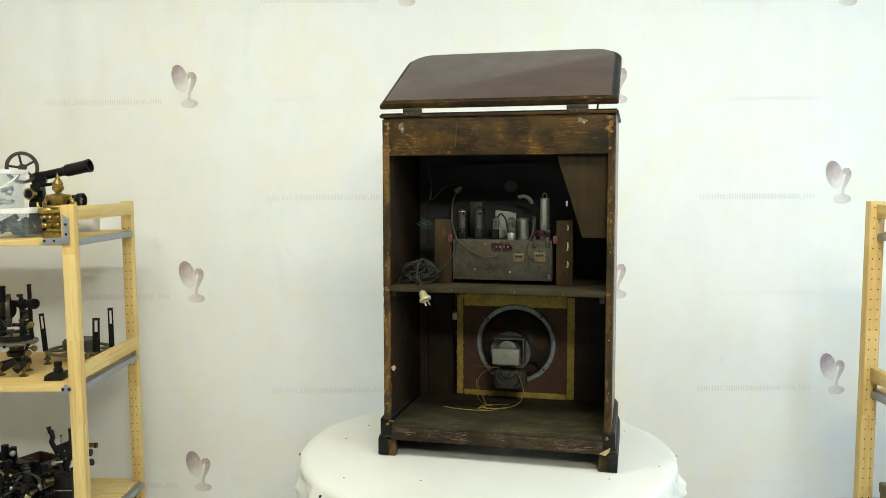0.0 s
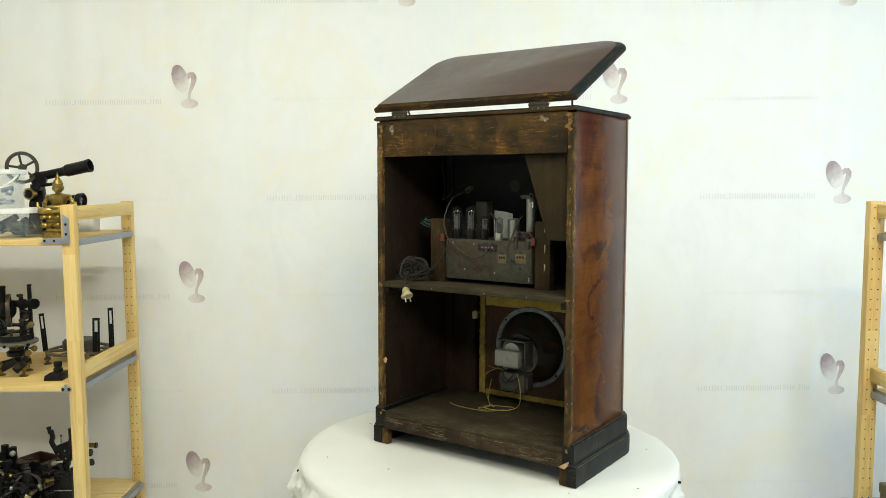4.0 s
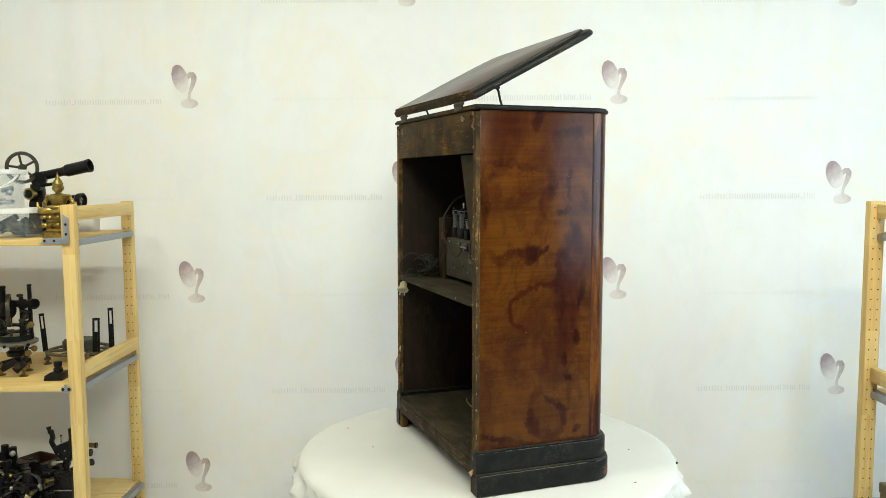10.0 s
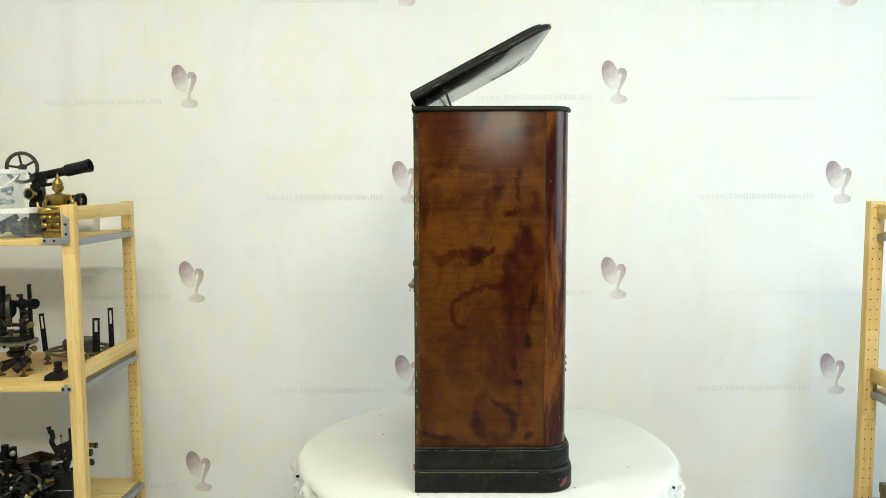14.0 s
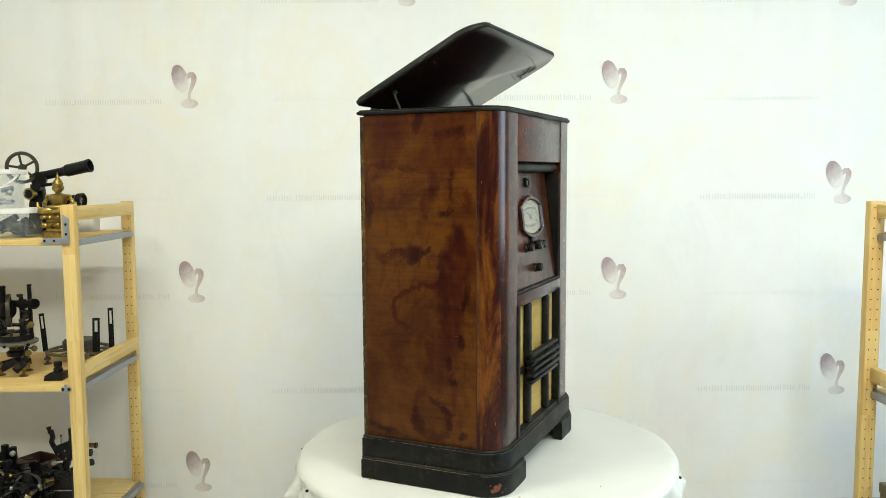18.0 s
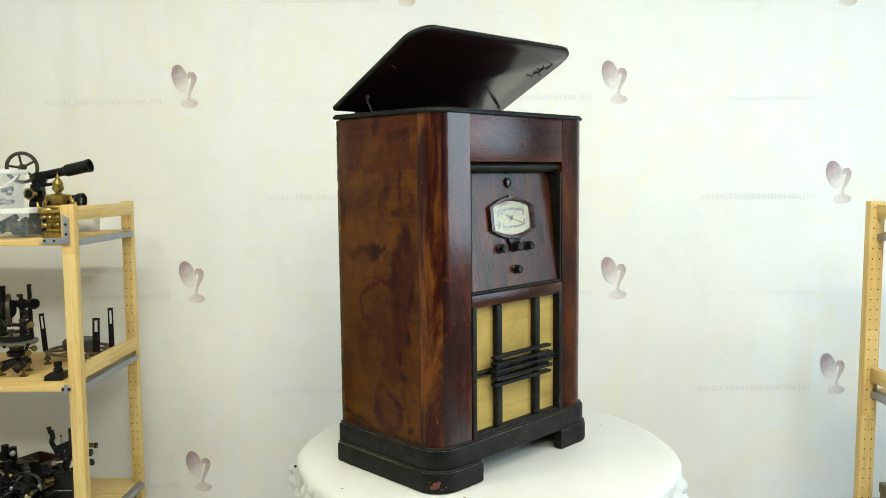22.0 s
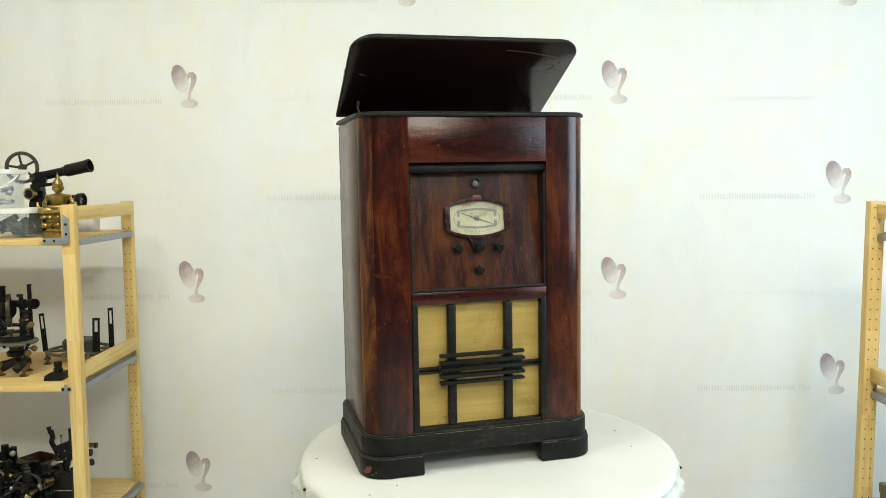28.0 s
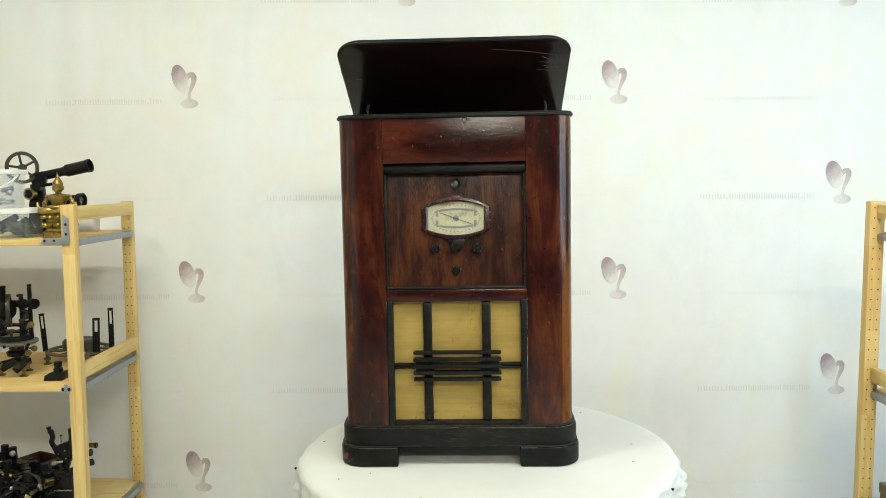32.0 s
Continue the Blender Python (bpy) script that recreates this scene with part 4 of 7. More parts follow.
def plinth():
    bm = bmesh.new()
    prism(bm, plan(0.0095, 0.062, HW - 0.022, YF - 0.016), 0.0508, 0.1005, "z", 0.004)
    rp("plinth_band", bm, BLACK, "black stepped plinth band")
    for s in (1, -1):
        h, f, rc = HW + 0.016, YF + 0.016, 0.066
        cut = 0.155
        out = [(h, YB)] + arc(h - rc, f - rc, rc, 0, 90, 10) + [(cut, f), (cut, f - 0.024), (h - 0.034, f - 0.030), (h - 0.026, YB)]
        bm = bmesh.new()
        prism(bm, [(s * a, b) for a, b in out], 0.0, 0.050, "z", 0.005)
        rp("plinth_foot", bm, BLACK, "black plinth foot worn to bare red wood at its corner" if s > 0 else "black plinth foot")
        rp("back_foot", box(bmesh.new(), s * (HW - 0.004), s * (HW - 0.030), YB + 0.0025, YB + 0.022, 0.0, 0.0432, 0.002), EDGE, "worn bare wooden back foot")
    # small mouldings on both steps
    bm = bmesh.new()
    prism(bm, plan(0.0055, 0.0585, HW - 0.022, YF - 0.022), 0.1006, 0.1050, "z", 0.0018)
    rp("plinth_moulding", bm, DULL, "thin black moulding, grey with dust")
    for s in (1, -1):
        h, f, rc = HW + 0.0135, YF + 0.0135, 0.0635
        out = [(h, YB)] + arc(h - rc, f - rc, rc, 0, 90, 10) + [(0.157, f), (0.157, f - 0.022), (h - 0.026, f - 0.026), (h - 0.020, YB)]
        bm = bmesh.new()
        prism(bm, [(s * a, b) for a, b in out], 0.0501, 0.0545, "z", 0.0018)
        rp("plinth_moulding", bm, DULL, "thin black moulding, grey with dust")
    for s in (1, -1):
        for y in (YB + 0.135, YF - 0.048):
            rp("joint", box(bmesh.new(), s * (HW + 0.0090), s * (HW + 0.0098), y - 0.0006, y + 0.0006, 0.0548, 0.0964), HOLE, "dark joint between lengths of the plinth")
    rnd = random.Random(29)
    chip_mat = plain("pale_bare_chip", (0.19, 0.120, 0.050), 0.8, 0, 0.6, 150)
    for s in (1, -1):
        for k in range(11):
            z = 0.13 + 0.72 * rnd.random()
            w, h = rnd.uniform(0.0008, 0.0024), rnd.uniform(0.0012, 0.0070)
            ring = [(YB + 0.0045 + w * rnd.uniform(0.6, 1.2) * math.cos(i * math.tau / 8), z + h * rnd.uniform(0.6, 1.2) * math.sin(i * math.tau / 8)) for i in range(8)]
            rp("edge_chip", prism(bmesh.new(), ring, s * (HW - 0.0006), s * (HW + 0.0004), "x"), chip_mat, "pale chip in the rear edge")
    for k in range(16):
        x, z = rnd.uniform(-0.25, 0.25), rnd.uniform(0.049, 0.074)
        d = rnd.uniform(0.006, 0.035)
        rp("scuff", strand(bmesh.new(), [(x, YB - 0.0001, z), (x + d * 0.5, YB - 0.0002, z + rnd.uniform(-0.001, 0.001)), (x + d, YB - 0.0001, z + rnd.uniform(-0.002, 0.002))], rnd.uniform(0.0003, 0.0006), 5, sub=2), chip_mat, "pale scuff in the bottom rail")
    # bare patches at the corner of one foot
    red = plain("bare_red_wood", (0.145, 0.040, 0.018), 0.75, 0, 0.5, 90)
    rnd = random.Random(17)
    for deg, z, w, t2 in ((40, 0.022, 0.0095, 0.9), (33, 0.017, 0.0075, 0.7), (46, 0.029, 0.005, 1.0), (27, 0.030, 0.0028, 0.6), (60, 0.018, 0.0022, 0.8), (52, 0.012, 0.003, 0.7)):
        bm = bmesh.new()
        pts = []
        for k in range(14):
            a = k * math.tau / 14
            r = w * rnd.uniform(0.7, 1.15)
            pts.append((radians(deg) + r * math.cos(a) / 0.066, z + r * t2 * math.sin(a)))
        def on_foot(p, out):
            q = 0.066 + out
            return (HW + 0.016 - 0.066 + q * math.cos(p[0]), YF + 0.016 - 0.066 + q * math.sin(p[0]), p[1])
        c0 = bm.verts.new(on_foot((radians(deg), z), 0.0010))
        vs = [bm.verts.new(on_foot(p, 0.0002)) for p in pts]
        for k in range(14):
            bm.faces.new((c0, vs[k], vs[(k + 1) % 14]))
        bmesh.ops.recalc_face_normals(bm, faces=bm.faces[:])
        rp("worn_patch", bm, red, "bare red-brown worn patch")


def recess():
    # sloping panel between cheeks, a black half-round under the rail
    y0, z0, y1, z1 = 0.186, 0.4590, 0.151, 0.7400
    bm = bmesh.new()
    prism(bm, [(y0, z0), (y1, z1), (y1 - 0.010, z1), (y0 - 0.010, z0)], SHIFT - 0.1760, SHIFT + 0.1760, "x")
    panel = rp("control_panel", bm, PANEL, "sloping dark veneered control panel")
    for s in (1, -1):
        bm = bmesh.new()
        prism(bm, [(y0 + 0.0004, z0), (YF - 0.002, z0), (YF - 0.002, 0.7395), (y1 + 0.0004, 0.7395)], SHIFT + s * 0.1695, SHIFT + s * 0.1761, "x", 0.0008)
        rp("cheek", bm, BLACK, "black cheek of the recess")
    bm = bmesh.new()
    prism(bm, [(0.150, 0.7668), (0.186, 0.7668)] + [(0.168 + 0.018 * math.cos(radians(a)), 0.7540 + 0.013 * math.sin(radians(a))) for a in range(60, -100, -16)] + [(0.150, 0.7405)], SHIFT - 0.1761, SHIFT + 0.1761, "x")
    rp("cornice", bm, BLACK, "black rounded moulding under the rail")
    bm = bmesh.new()
    rod(bm, (SHIFT - 0.174, 0.191, 0.4553), (SHIFT + 0.174, 0.191, 0.4553), 0.0042)
    rp("bead", bm, BLACK, "thin black bead")
    sl = math.atan2(y0 - y1, z1 - z0)
    return panel, (y0, z0, sl)


def grille():
    yc = 0.178
    rp("grille_cloth", box(bmesh.new(), SHIFT - 0.1610, SHIFT + 0.1610, yc - 0.003, yc, 0.112, 0.4200), GRILLE, "stained yellow woven grille cloth")
    for s in (1, -1):
        rp("grille_stile", box(bmesh.new(), SHIFT + s * 0.1600, SHIFT + s * 0.1755, yc - 0.004, YF + 0.004, 0.1012, 0.4260, 0.0035), BLACK, "black grille stile")
        rp("grille_bar", box(bmesh.new(), SHIFT + s * 0.063, SHIFT + s * 0.0850, yc + 0.0004, YF + 0.001, 0.1155, 0.4200, 0.006, seg=3), BLACK, "black upright grille bar")
    rp("grille_sill", box(bmesh.new(), SHIFT - 0.1598, SHIFT + 0.1598, yc - 0.004, YF + 0.002, 0.1008, 0.1150, 0.003), BLACK, "black grille sill")
    rp("grille_rail", box(bmesh.new(), SHIFT - 0.1596, SHIFT + 0.1596, yc + 0.0006, YF - 0.006, 0.2570, 0.2635, 0.002), BLACK)
    rp("grille_rail", box(bmesh.new(), SHIFT - 0.1596, SHIFT + 0.1596, yc + 0.0006, YF - 0.006, 0.2485, 0.2540, 0.002), BLACK)
    for s in (1, -1):
        rp("slat_block", box(bmesh.new(), SHIFT + s * 0.058, SHIFT + s * 0.1045, YF + 0.0012, YF + 0.0125, 0.2405, 0.2795, 0.001), BLACK, "black block behind the slats")
    for k in range(5):
        z = 0.2940 - 0.0170 * k
        deep = 0.016 if k in (0, 4) else 0.021
        bm = bmesh.new()
        prism(bm, arc(SHIFT + 0.106, z, 0.0042, -90, 90, 6) + arc(SHIFT - 0.106, z, 0.0042, 90, 270, 6), YF + 0.0015, YF + deep, "y", 0.001)
        rp("cross_slat", bm, BLACK, "black horizontal slat with rounded ends")


def superdial(hx, hz, bulge, n=9, cut=0.0):
    """A dial's outline: upright sides, bowed top and bottom."""
    top = [(-hx + 2 * hx * k / n, hz - bulge * (2 * k / n - 1) ** 2) for k in range(n + 1)]
    return [(x, z) for x, z in top] + [(x, -z) for x, z in reversed(top)]


def controls(panel, slope):
    y0, z0, sl = slope
    # axes on the panel: x across, z up the slope, -y out of it
    def on(x, z, out=0.0):
        t = (z - z0) / math.cos(sl)
        return Matrix.Translation((x + SHIFT + 0.0045, y0 - t * math.sin(sl), z0 + t * math.cos(sl))) @ Matrix.Rotation(sl, 4, "X") @ Matrix.Translation((0, out, 0))
    def op(name, bm, mat, m, label="", smooth=35, parent=None):
        return part(name, bm, mat, parent or panel, label, m, smooth)
    # bezel as a ring
    m = on(-0.0065, 0.6275)
    out, inn = superdial(0.0862, 0.0540, 0.026), superdial(0.0700, 0.0425, 0.014)
    bm = bmesh.new()
    n = len(out)
    def ring(pts, y):
        return [bm.verts.new((x, y, z)) for x, z in pts]
    mid = [((a[0] * 0.86 + b[0] * 0.14), (a[1] * 0.86 + b[1] * 0.14)) for a, b in zip(out, inn)]
    mid2 = [((a[0] * 0.25 + b[0] * 0.75), (a[1] * 0.25 + b[1] * 0.75)) for a, b in zip(out, inn)]
    rs = [ring(out, 0.0), ring(out, 0.006), ring(mid, 0.010), ring(mid2, 0.0105), ring(inn, 0.007), ring(inn, 0.001)]
    for a, b in zip(rs, rs[1:]):
        for k in range(n):
            bm.faces.new((a[k], a[(k + 1) % n], b[(k + 1) % n], b[k]))
    bmesh.ops.recalc_face_normals(bm, faces=bm.faces[:])
    dial = op("dial_bezel", bm, MAROON, m, "dark red bakelite dial bezel")
    # scale plate
    M = Mat("yellowed_dial_paper")
    col = M.ramp(M.noise(22, (1, 1, 1), 5, 0.65), (0.3, (0.24, 0.19, 0.10)), (0.45, (0.40, 0.375, 0.25)), (0.65, (0.47, 0.45, 0.315)))
    rust = M.node("Mapping", Vector=M.co, Location=(0.028, 0, 0.037), Scale=(0.034, 1000, 0.010))
    rust.vector_type = "TEXTURE"
    away = M.node("VectorMath", i0=rust.outputs[0])
    away.operation = "LENGTH"
    rag = calc(M, away.outputs["Value"], calc(M, M.noise(120, (1, 1, 1), 5, 0.7), 1.6, "MULTIPLY"), "ADD")
    col = M.mix(M.ramp(calc(M, rag, 0.4, "MULTIPLY"), (0.40, 0.8), (0.68, 0.0)), col, (0.24, 0.085, 0.02))
    paper = M.set(Base_Color=col, Roughness=0.35)
    grey = plain("grey_dial_ink", (0.19, 0.19, 0.18), 0.6)
    bm = bmesh.new()
    prism(bm, superdial(0.0703, 0.0429, 0.0142), 0.0006, 0.0022, "y")
    face = op("dial_scale", bm, paper, Matrix(), "yellowed paper tuning scale", parent=dial)
    bm = bmesh.new()
    for sz in (1, -1):
        pts = []
        for k in range(13):
            x = -0.043 + 0.086 * k / 12
            z = sz * (0.0255 - 0.004 * (x / 0.043) ** 2)
            pts.append((x, z))
        for a, b in zip(pts, pts[1:]):
            w = 0.0055
            v = [bm.verts.new((q[0], 0.0026, q[1])) for q in (a, b, (b[0], b[1] - sz * w), (a[0], a[1] - sz * w))]
            bm.faces.new(v)
        for sx in (1, -1):
            v = [bm.verts.new((x, 0.00265, sz * z)) for x, z in ((sx * 0.043, 0.0215), (sx * 0.0515, 0.0190), (sx * 0.0515, 0.005), (sx * 0.0445, 0.005), (sx * 0.0445, 0.016))]
            bm.faces.new(v)
    lathe(bm, [(0.0075, 0.0023), (0.0072, 0.0032), (0.003, 0.0036), (0, 0.0036)], Matrix.Rotation(radians(-90), 4, "X"), 16)
    rnd = random.Random(2)
    for k in range(38):
        a = k * math.tau / 38
        x, z = 0.060 * math.cos(a), 0.034 * math.sin(a)
        if abs(z) > 0.038:
            continue
        w, h = rnd.uniform(0.0008, 0.002), rnd.uniform(0.001, 0.0018)
        bm.faces.new([bm.verts.new((x + p * w, 0.0026, z + q * h)) for p, q in ((-1, -1), (1, -1), (1, 1), (-1, 1))])
    for k in range(14):
        x, z = rnd.uniform(-0.030, 0.030), rnd.choice((0.012, 0.006, -0.007, -0.013))
        w = rnd.uniform(0.0010, 0.0022)
        bm.faces.new([bm.verts.new((x + p * w, 0.00255, z + q * 0.0007)) for p, q in ((-1, -1), (1, -1), (1, 1), (-1, 1))])
    op("dial_marks", bm, grey, Matrix(), "grey printed bands and tick bars", parent=dial)
    bm = bmesh.new()
    rod(bm, (0.042, 0.0042, 0.0145), (-0.040, 0.0042, -0.015), 0.0006, seg=6)
    op("needle", bm, BAKELITE, Matrix(), "thin black needle", parent=dial)
    bm = bmesh.new()
    prism(bm, superdial(0.0699, 0.0424, 0.0139), 0.0056, 0.0066, "y")
    gl = op("dial_glass", bm, GLASS, Matrix(), "clear dial glass", parent=dial)
    gl.data.materials[0] = DIALGLASS
    gl.visible_shadow = False
    bm = box(bmesh.new(), -0.011, 0.011, 0.002, 0.011, 0.046, 0.0565, 0.002)
    op("bezel_tab", bm, plain("orange_worn_bakelite", (0.085, 0.019, 0.010), 0.35), Matrix(), "worn orange-red tab", parent=dial)
    bm = bmesh.new()
    prism(bm, [(-0.024, 0.0), (0.024, 0.0), (0.014, -0.027), (-0.014, -0.027)], 0.0, 0.007, "y", 0.0015)
    op("bezel_plate", bm, BAKELITE, Matrix.Translation((0, 0, -0.050)), "black plate under the dial", parent=dial)
    # indicator eye
    m = on(-0.0060, 0.7150)
    bm = bmesh.new()
    lathe(bm, [(0.0125, 0), (0.0125, 0.005), (0.0115, 0.007), (0.0085, 0.0065), (0.0082, 0.002), (0, 0.002)], Matrix.Rotation(radians(-90), 4, "X"), 24)
    op("indicator_rim", bm, BAKELITE, m, "black round rim of the indicator eye")
    bm = bmesh.new()
    lathe(bm, [(0.0078, 0.002), (0.007, 0.0045), (0.004, 0.006), (0, 0.0065)], Matrix.Rotation(radians(-90), 4, "X"), 20)
    op("indicator_lens", bm, plain("smoky_green_glass", (0.09, 0.095, 0.07), 0.12), m, "smoky glass lens")
    for x, z, r, h in ((0.0465, 0.5535, 0.0108, 0.020), (-0.006, 0.5550, 0.0120, 0.026), (-0.0590, 0.5540, 0.0108, 0.020), (-0.0055, 0.4990, 0.0104, 0.020)):
        m = on(x, z)
        bm = bmesh.new()
        rot = Matrix.Rotation(radians(-90), 4, "X")
        lathe(bm, [(r * 1.18, 0), (r * 1.15, 0.003), (r * 0.9, 0.005), (r, 0.007), (r * 0.96, h - 0.003), (r * 0.8, h), (0, h)], rot, 20)
        box(bm, -0.0012, 0.0012, h * 0.5, h + 0.0012, -r * 0.2, r * 0.85, 0.0005)
        op("knob", bm, BAKELITE, m, "black fluted bakelite knob")


def lid():
    L, W, T = 0.356, 0.2972, 0.0225
    hinge = Matrix.Translation((CX, DY + YB + 0.001, 0.8990)) @ Matrix.Rotation(radians(28.0), 4, "X")
    rc = 0.060

    def outline(i, b=0.0):
        w, l = W - i, L - i
        return [(w, b)] + arc(w - rc, l - rc, rc, 0, 90, 12) + arc(-w + rc, l - rc, rc, 90, 180, 12) + [(-w, b)]
    bm = bmesh.new()
    prof = [(0.004, 0.0, 0.0), (0.0005, 0.0022, 0.0), (0.0, 0.0045, 0.0), (0.0006, 0.0095, -0.001), (0.0035, 0.0135, -0.001), (0.0085, 0.0160, -0.001), (0.0135, 0.0168, 0.0), (0.0148, 0.0185, 0.001), (0.0158, 0.0215, 0.002), (0.0175, T, 0.003)]
    rs = [[bm.verts.new((x, y, z)) for x, y in outline(i, b)] for i, z, b in prof]
    n = len(rs[0])
    for a, b in zip(rs, rs[1:]):
        for k in range(n):
            f = bm.faces.new((a[k], a[(k + 1) % n], b[(k + 1) % n], b[k]))
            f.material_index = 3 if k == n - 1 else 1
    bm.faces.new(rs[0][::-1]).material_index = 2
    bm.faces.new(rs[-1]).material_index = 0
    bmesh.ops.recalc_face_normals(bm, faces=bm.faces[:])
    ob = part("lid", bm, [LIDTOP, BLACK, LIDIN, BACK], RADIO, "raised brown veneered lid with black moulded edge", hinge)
    # scratches in the varnish of the lining
    pale = plain("scratched_varnish", (0.13, 0.065, 0.035), 0.6)
    rnd = random.Random(6)
    for pts in ([(-0.10, 0.318), (-0.16, 0.312), (-0.235, 0.296), (-0.262, 0.290)], [(-0.262, 0.290), (-0.263, 0.275), (-0.262, 0.262)], [(-0.225, 0.285), (-0.245, 0.270), (-0.250, 0.250), (-0.238, 0.235)], [(-0.22, 0.262), (-0.255, 0.258)], [(-0.232, 0.245), (-0.262, 0.240), (-0.27, 0.232)], [(-0.215, 0.228), (-0.25, 0.224)], [(0.262, 0.205), (0.245, 0.200)]):
        bm = strand(bmesh.new(), [(x, y, -0.0003) for x, y in pts], 0.0006, 5)
        part("scratch", bm, pale, ob, "pale scratch in the varnish")
    # worn spots on the black moulding
    edge = outline(-0.0002)
    for k in range(26):
        i = rnd.choice([0, 0, 0, 0, 5, 9, 12, 12, 12, 16, 20, 24, 25, 25, 25])
        p, q = Vector(edge[i]), Vector(edge[(i + 1) % len(edge)])
        t0 = rnd.uniform(0.03, 0.9)
        d = min(rnd.uniform(0.004, 0.026) / (q - p).length, 0.98 - t0)
        z = rnd.choice((0.0035, 0.0062, 0.0095))
        ends = [p.lerp(q, t0), p.lerp(q, t0 + d * 0.5), p.lerp(q, t0 + d)]
        part("worn_spot", strand(bmesh.new(), [(e.x, e.y, z + rnd.uniform(-0.0006, 0.0006)) for e in ends], rnd.uniform(0.0003, 0.0007), 5, sub=2), WORN, ob)
    for s, x in ((1, 0.2455), (-1, -0.2455)):
        bm = bmesh.new()
        strand(bm, [(-s * 0.002, 0, 0), (-s * 0.002, -0.003, 0.008), (-s * 0.0005, -0.007, 0.019), (s * 0.003, -0.011, 0.030), (s * 0.003, -0.013, 0.037), (-s * 0.002, -0.014, 0.0415)], 0.0027, 8)
        lathe(bm, [(0.0030, -0.003), (0.0052, -0.003), (0.0052, 0.003), (0.0030, 0.003), (0.0030, -0.003)], Matrix.Translation((s * 0.001, -0.014, 0.043)) @ Matrix.Rotation(radians(90), 4, "Y"), 14)
        box(bm, -0.006, 0.006, -0.010, 0.010, 0, 0.0024, 0.0006)
        part("lid_stay", bm, IRON, RADIO, "small bent iron lid stay", Matrix.Translation((CX + x, DY + YB + 0.086, TOP + 0.011)))
    for x0, x1 in ((-0.2345, -0.1855), (0.1745, 0.2265)):
        c = (x0 + x1) / 2
        w = (x1 - x0) / 2
        bm = bmesh.new()
        rod(bm, (-w, 0, 0), (w, 0, 0), 0.0034, seg=10)
        box(bm, -w, w, -0.0018, 0.0008, -0.0150, -0.002, 0.0006)
        box(bm, -w * 0.96, w * 0.96, -0.0014, 0.001, 0.001, 0.006, 0.0006)
        for k in (-0.6, 0, 0.6):
            lathe(bm, [(0.0022, 0), (0.0018, 0.001), (0, 0.001)], Matrix.Translation((w * k, -0.0018, -0.0095)) @ Matrix.Rotation(radians(90), 4, "X"), 8, 1)
        part("hinge", bm, [plain("dull_dark_hinge", (0.034, 0.025, 0.014), 0.6, 0.4, 0.5, 60), BRASS], RADIO, "dull dark metal butt hinge", Matrix.Translation((CX + c, DY + YB - 0.004, 0.8945)))


def worn_edges(seed, off, z, y_end, keep, r=0.0007):
    """Bare wood along an edge of the plinth, broken by what is left of the paint."""
    rnd = random.Random(seed)
    h, f, rc = HW + off, YF + off, 0.056 + off
    path = [(h, YB + 0.001 + (f - rc - YB) * k / 40) for k in range(41)] + arc(h - rc, f - rc, rc, 4, 90, 12)
    if y_end is None:
        path += [(h - rc - 2 * (h - rc) * k / 60, f) for k in range(1, 60)]
    else:
        path += [(h - rc - (h - rc - y_end) * k / 8, f) for k in range(1, 9)]
    def lay(run):
        if len(run) > 1:
            rp("worn_edge", strand(bmesh.new(), run, r * rnd.uniform(0.6, 1.2), 5, sub=2), WORN)

    for s in (1, -1):
        run = []
        for k, (x, y) in enumerate(path):
            if noise.noise(Vector((k * 0.55, seed * 3.1, s * 2.0))) > keep:
                run.append((s * x, y, z + rnd.uniform(-0.0004, 0.0004)))
            else:
                lay(run)
                run = []
        lay(run)
        if y_end is None and s > 0:
            path = path[:53]


carcase()
plinth()
worn_edges(3, 0.0083, 0.0998, None, -0.35, 0.0006)
worn_edges(4, 0.0148, 0.0495, 0.158, -0.35, 0.0006)
worn_edges(5, 0.0145, 0.0012, 0.158, -0.2, 0.0007)
worn_edges(6, 0.0091, 0.0535, None, -0.25, 0.0004)
PANEL_OB, SLOPE = recess()
grille()
controls(PANEL_OB, SLOPE)
lid()


# ---- inside the radio ----
def valve(bm, x, y, z, h, r, base=0.022, metal_base=False):
    """A radio valve: base, glass envelope, innards."""
    m = Matrix.Translation((x, y, z))
    lathe(bm, [(r * 0.86, 0), (r * 0.9, base * 0.8), (r * 0.82, base)], m, 18, 2 if metal_base else 1)
    top = h - base
    lathe(bm, [(r * 0.70, base), (r * 0.80, base + top * 0.10), (r * 0.96, base + top * 0.45), (r * 0.86, base + top * 0.72), (r * 0.80, base + top * 0.86), (r * 0.55, base + top * 0.96), (r * 0.2, h), (0, h)], m, 18, 0)
    lathe(bm, [(r * 0.45, base + 0.002), (r * 0.45, base + top * 0.62), (0, base + top * 0.62)], m, 10, 3)
    for k in range(3):
        a = k * 2.1
        rod(bm, m @ Vector((r * 0.5 * math.cos(a), r * 0.5 * math.sin(a), base)), m @ Vector((r * 0.5 * math.cos(a), r * 0.5 * math.sin(a), base + top * 0.75)), 0.0007, seg=5, mat=2)
    lathe(bm, [(r * 0.62, base + top * 0.74), (r * 0.62, base + top * 0.76), (0, base + top * 0.76)], m, 12, 2)


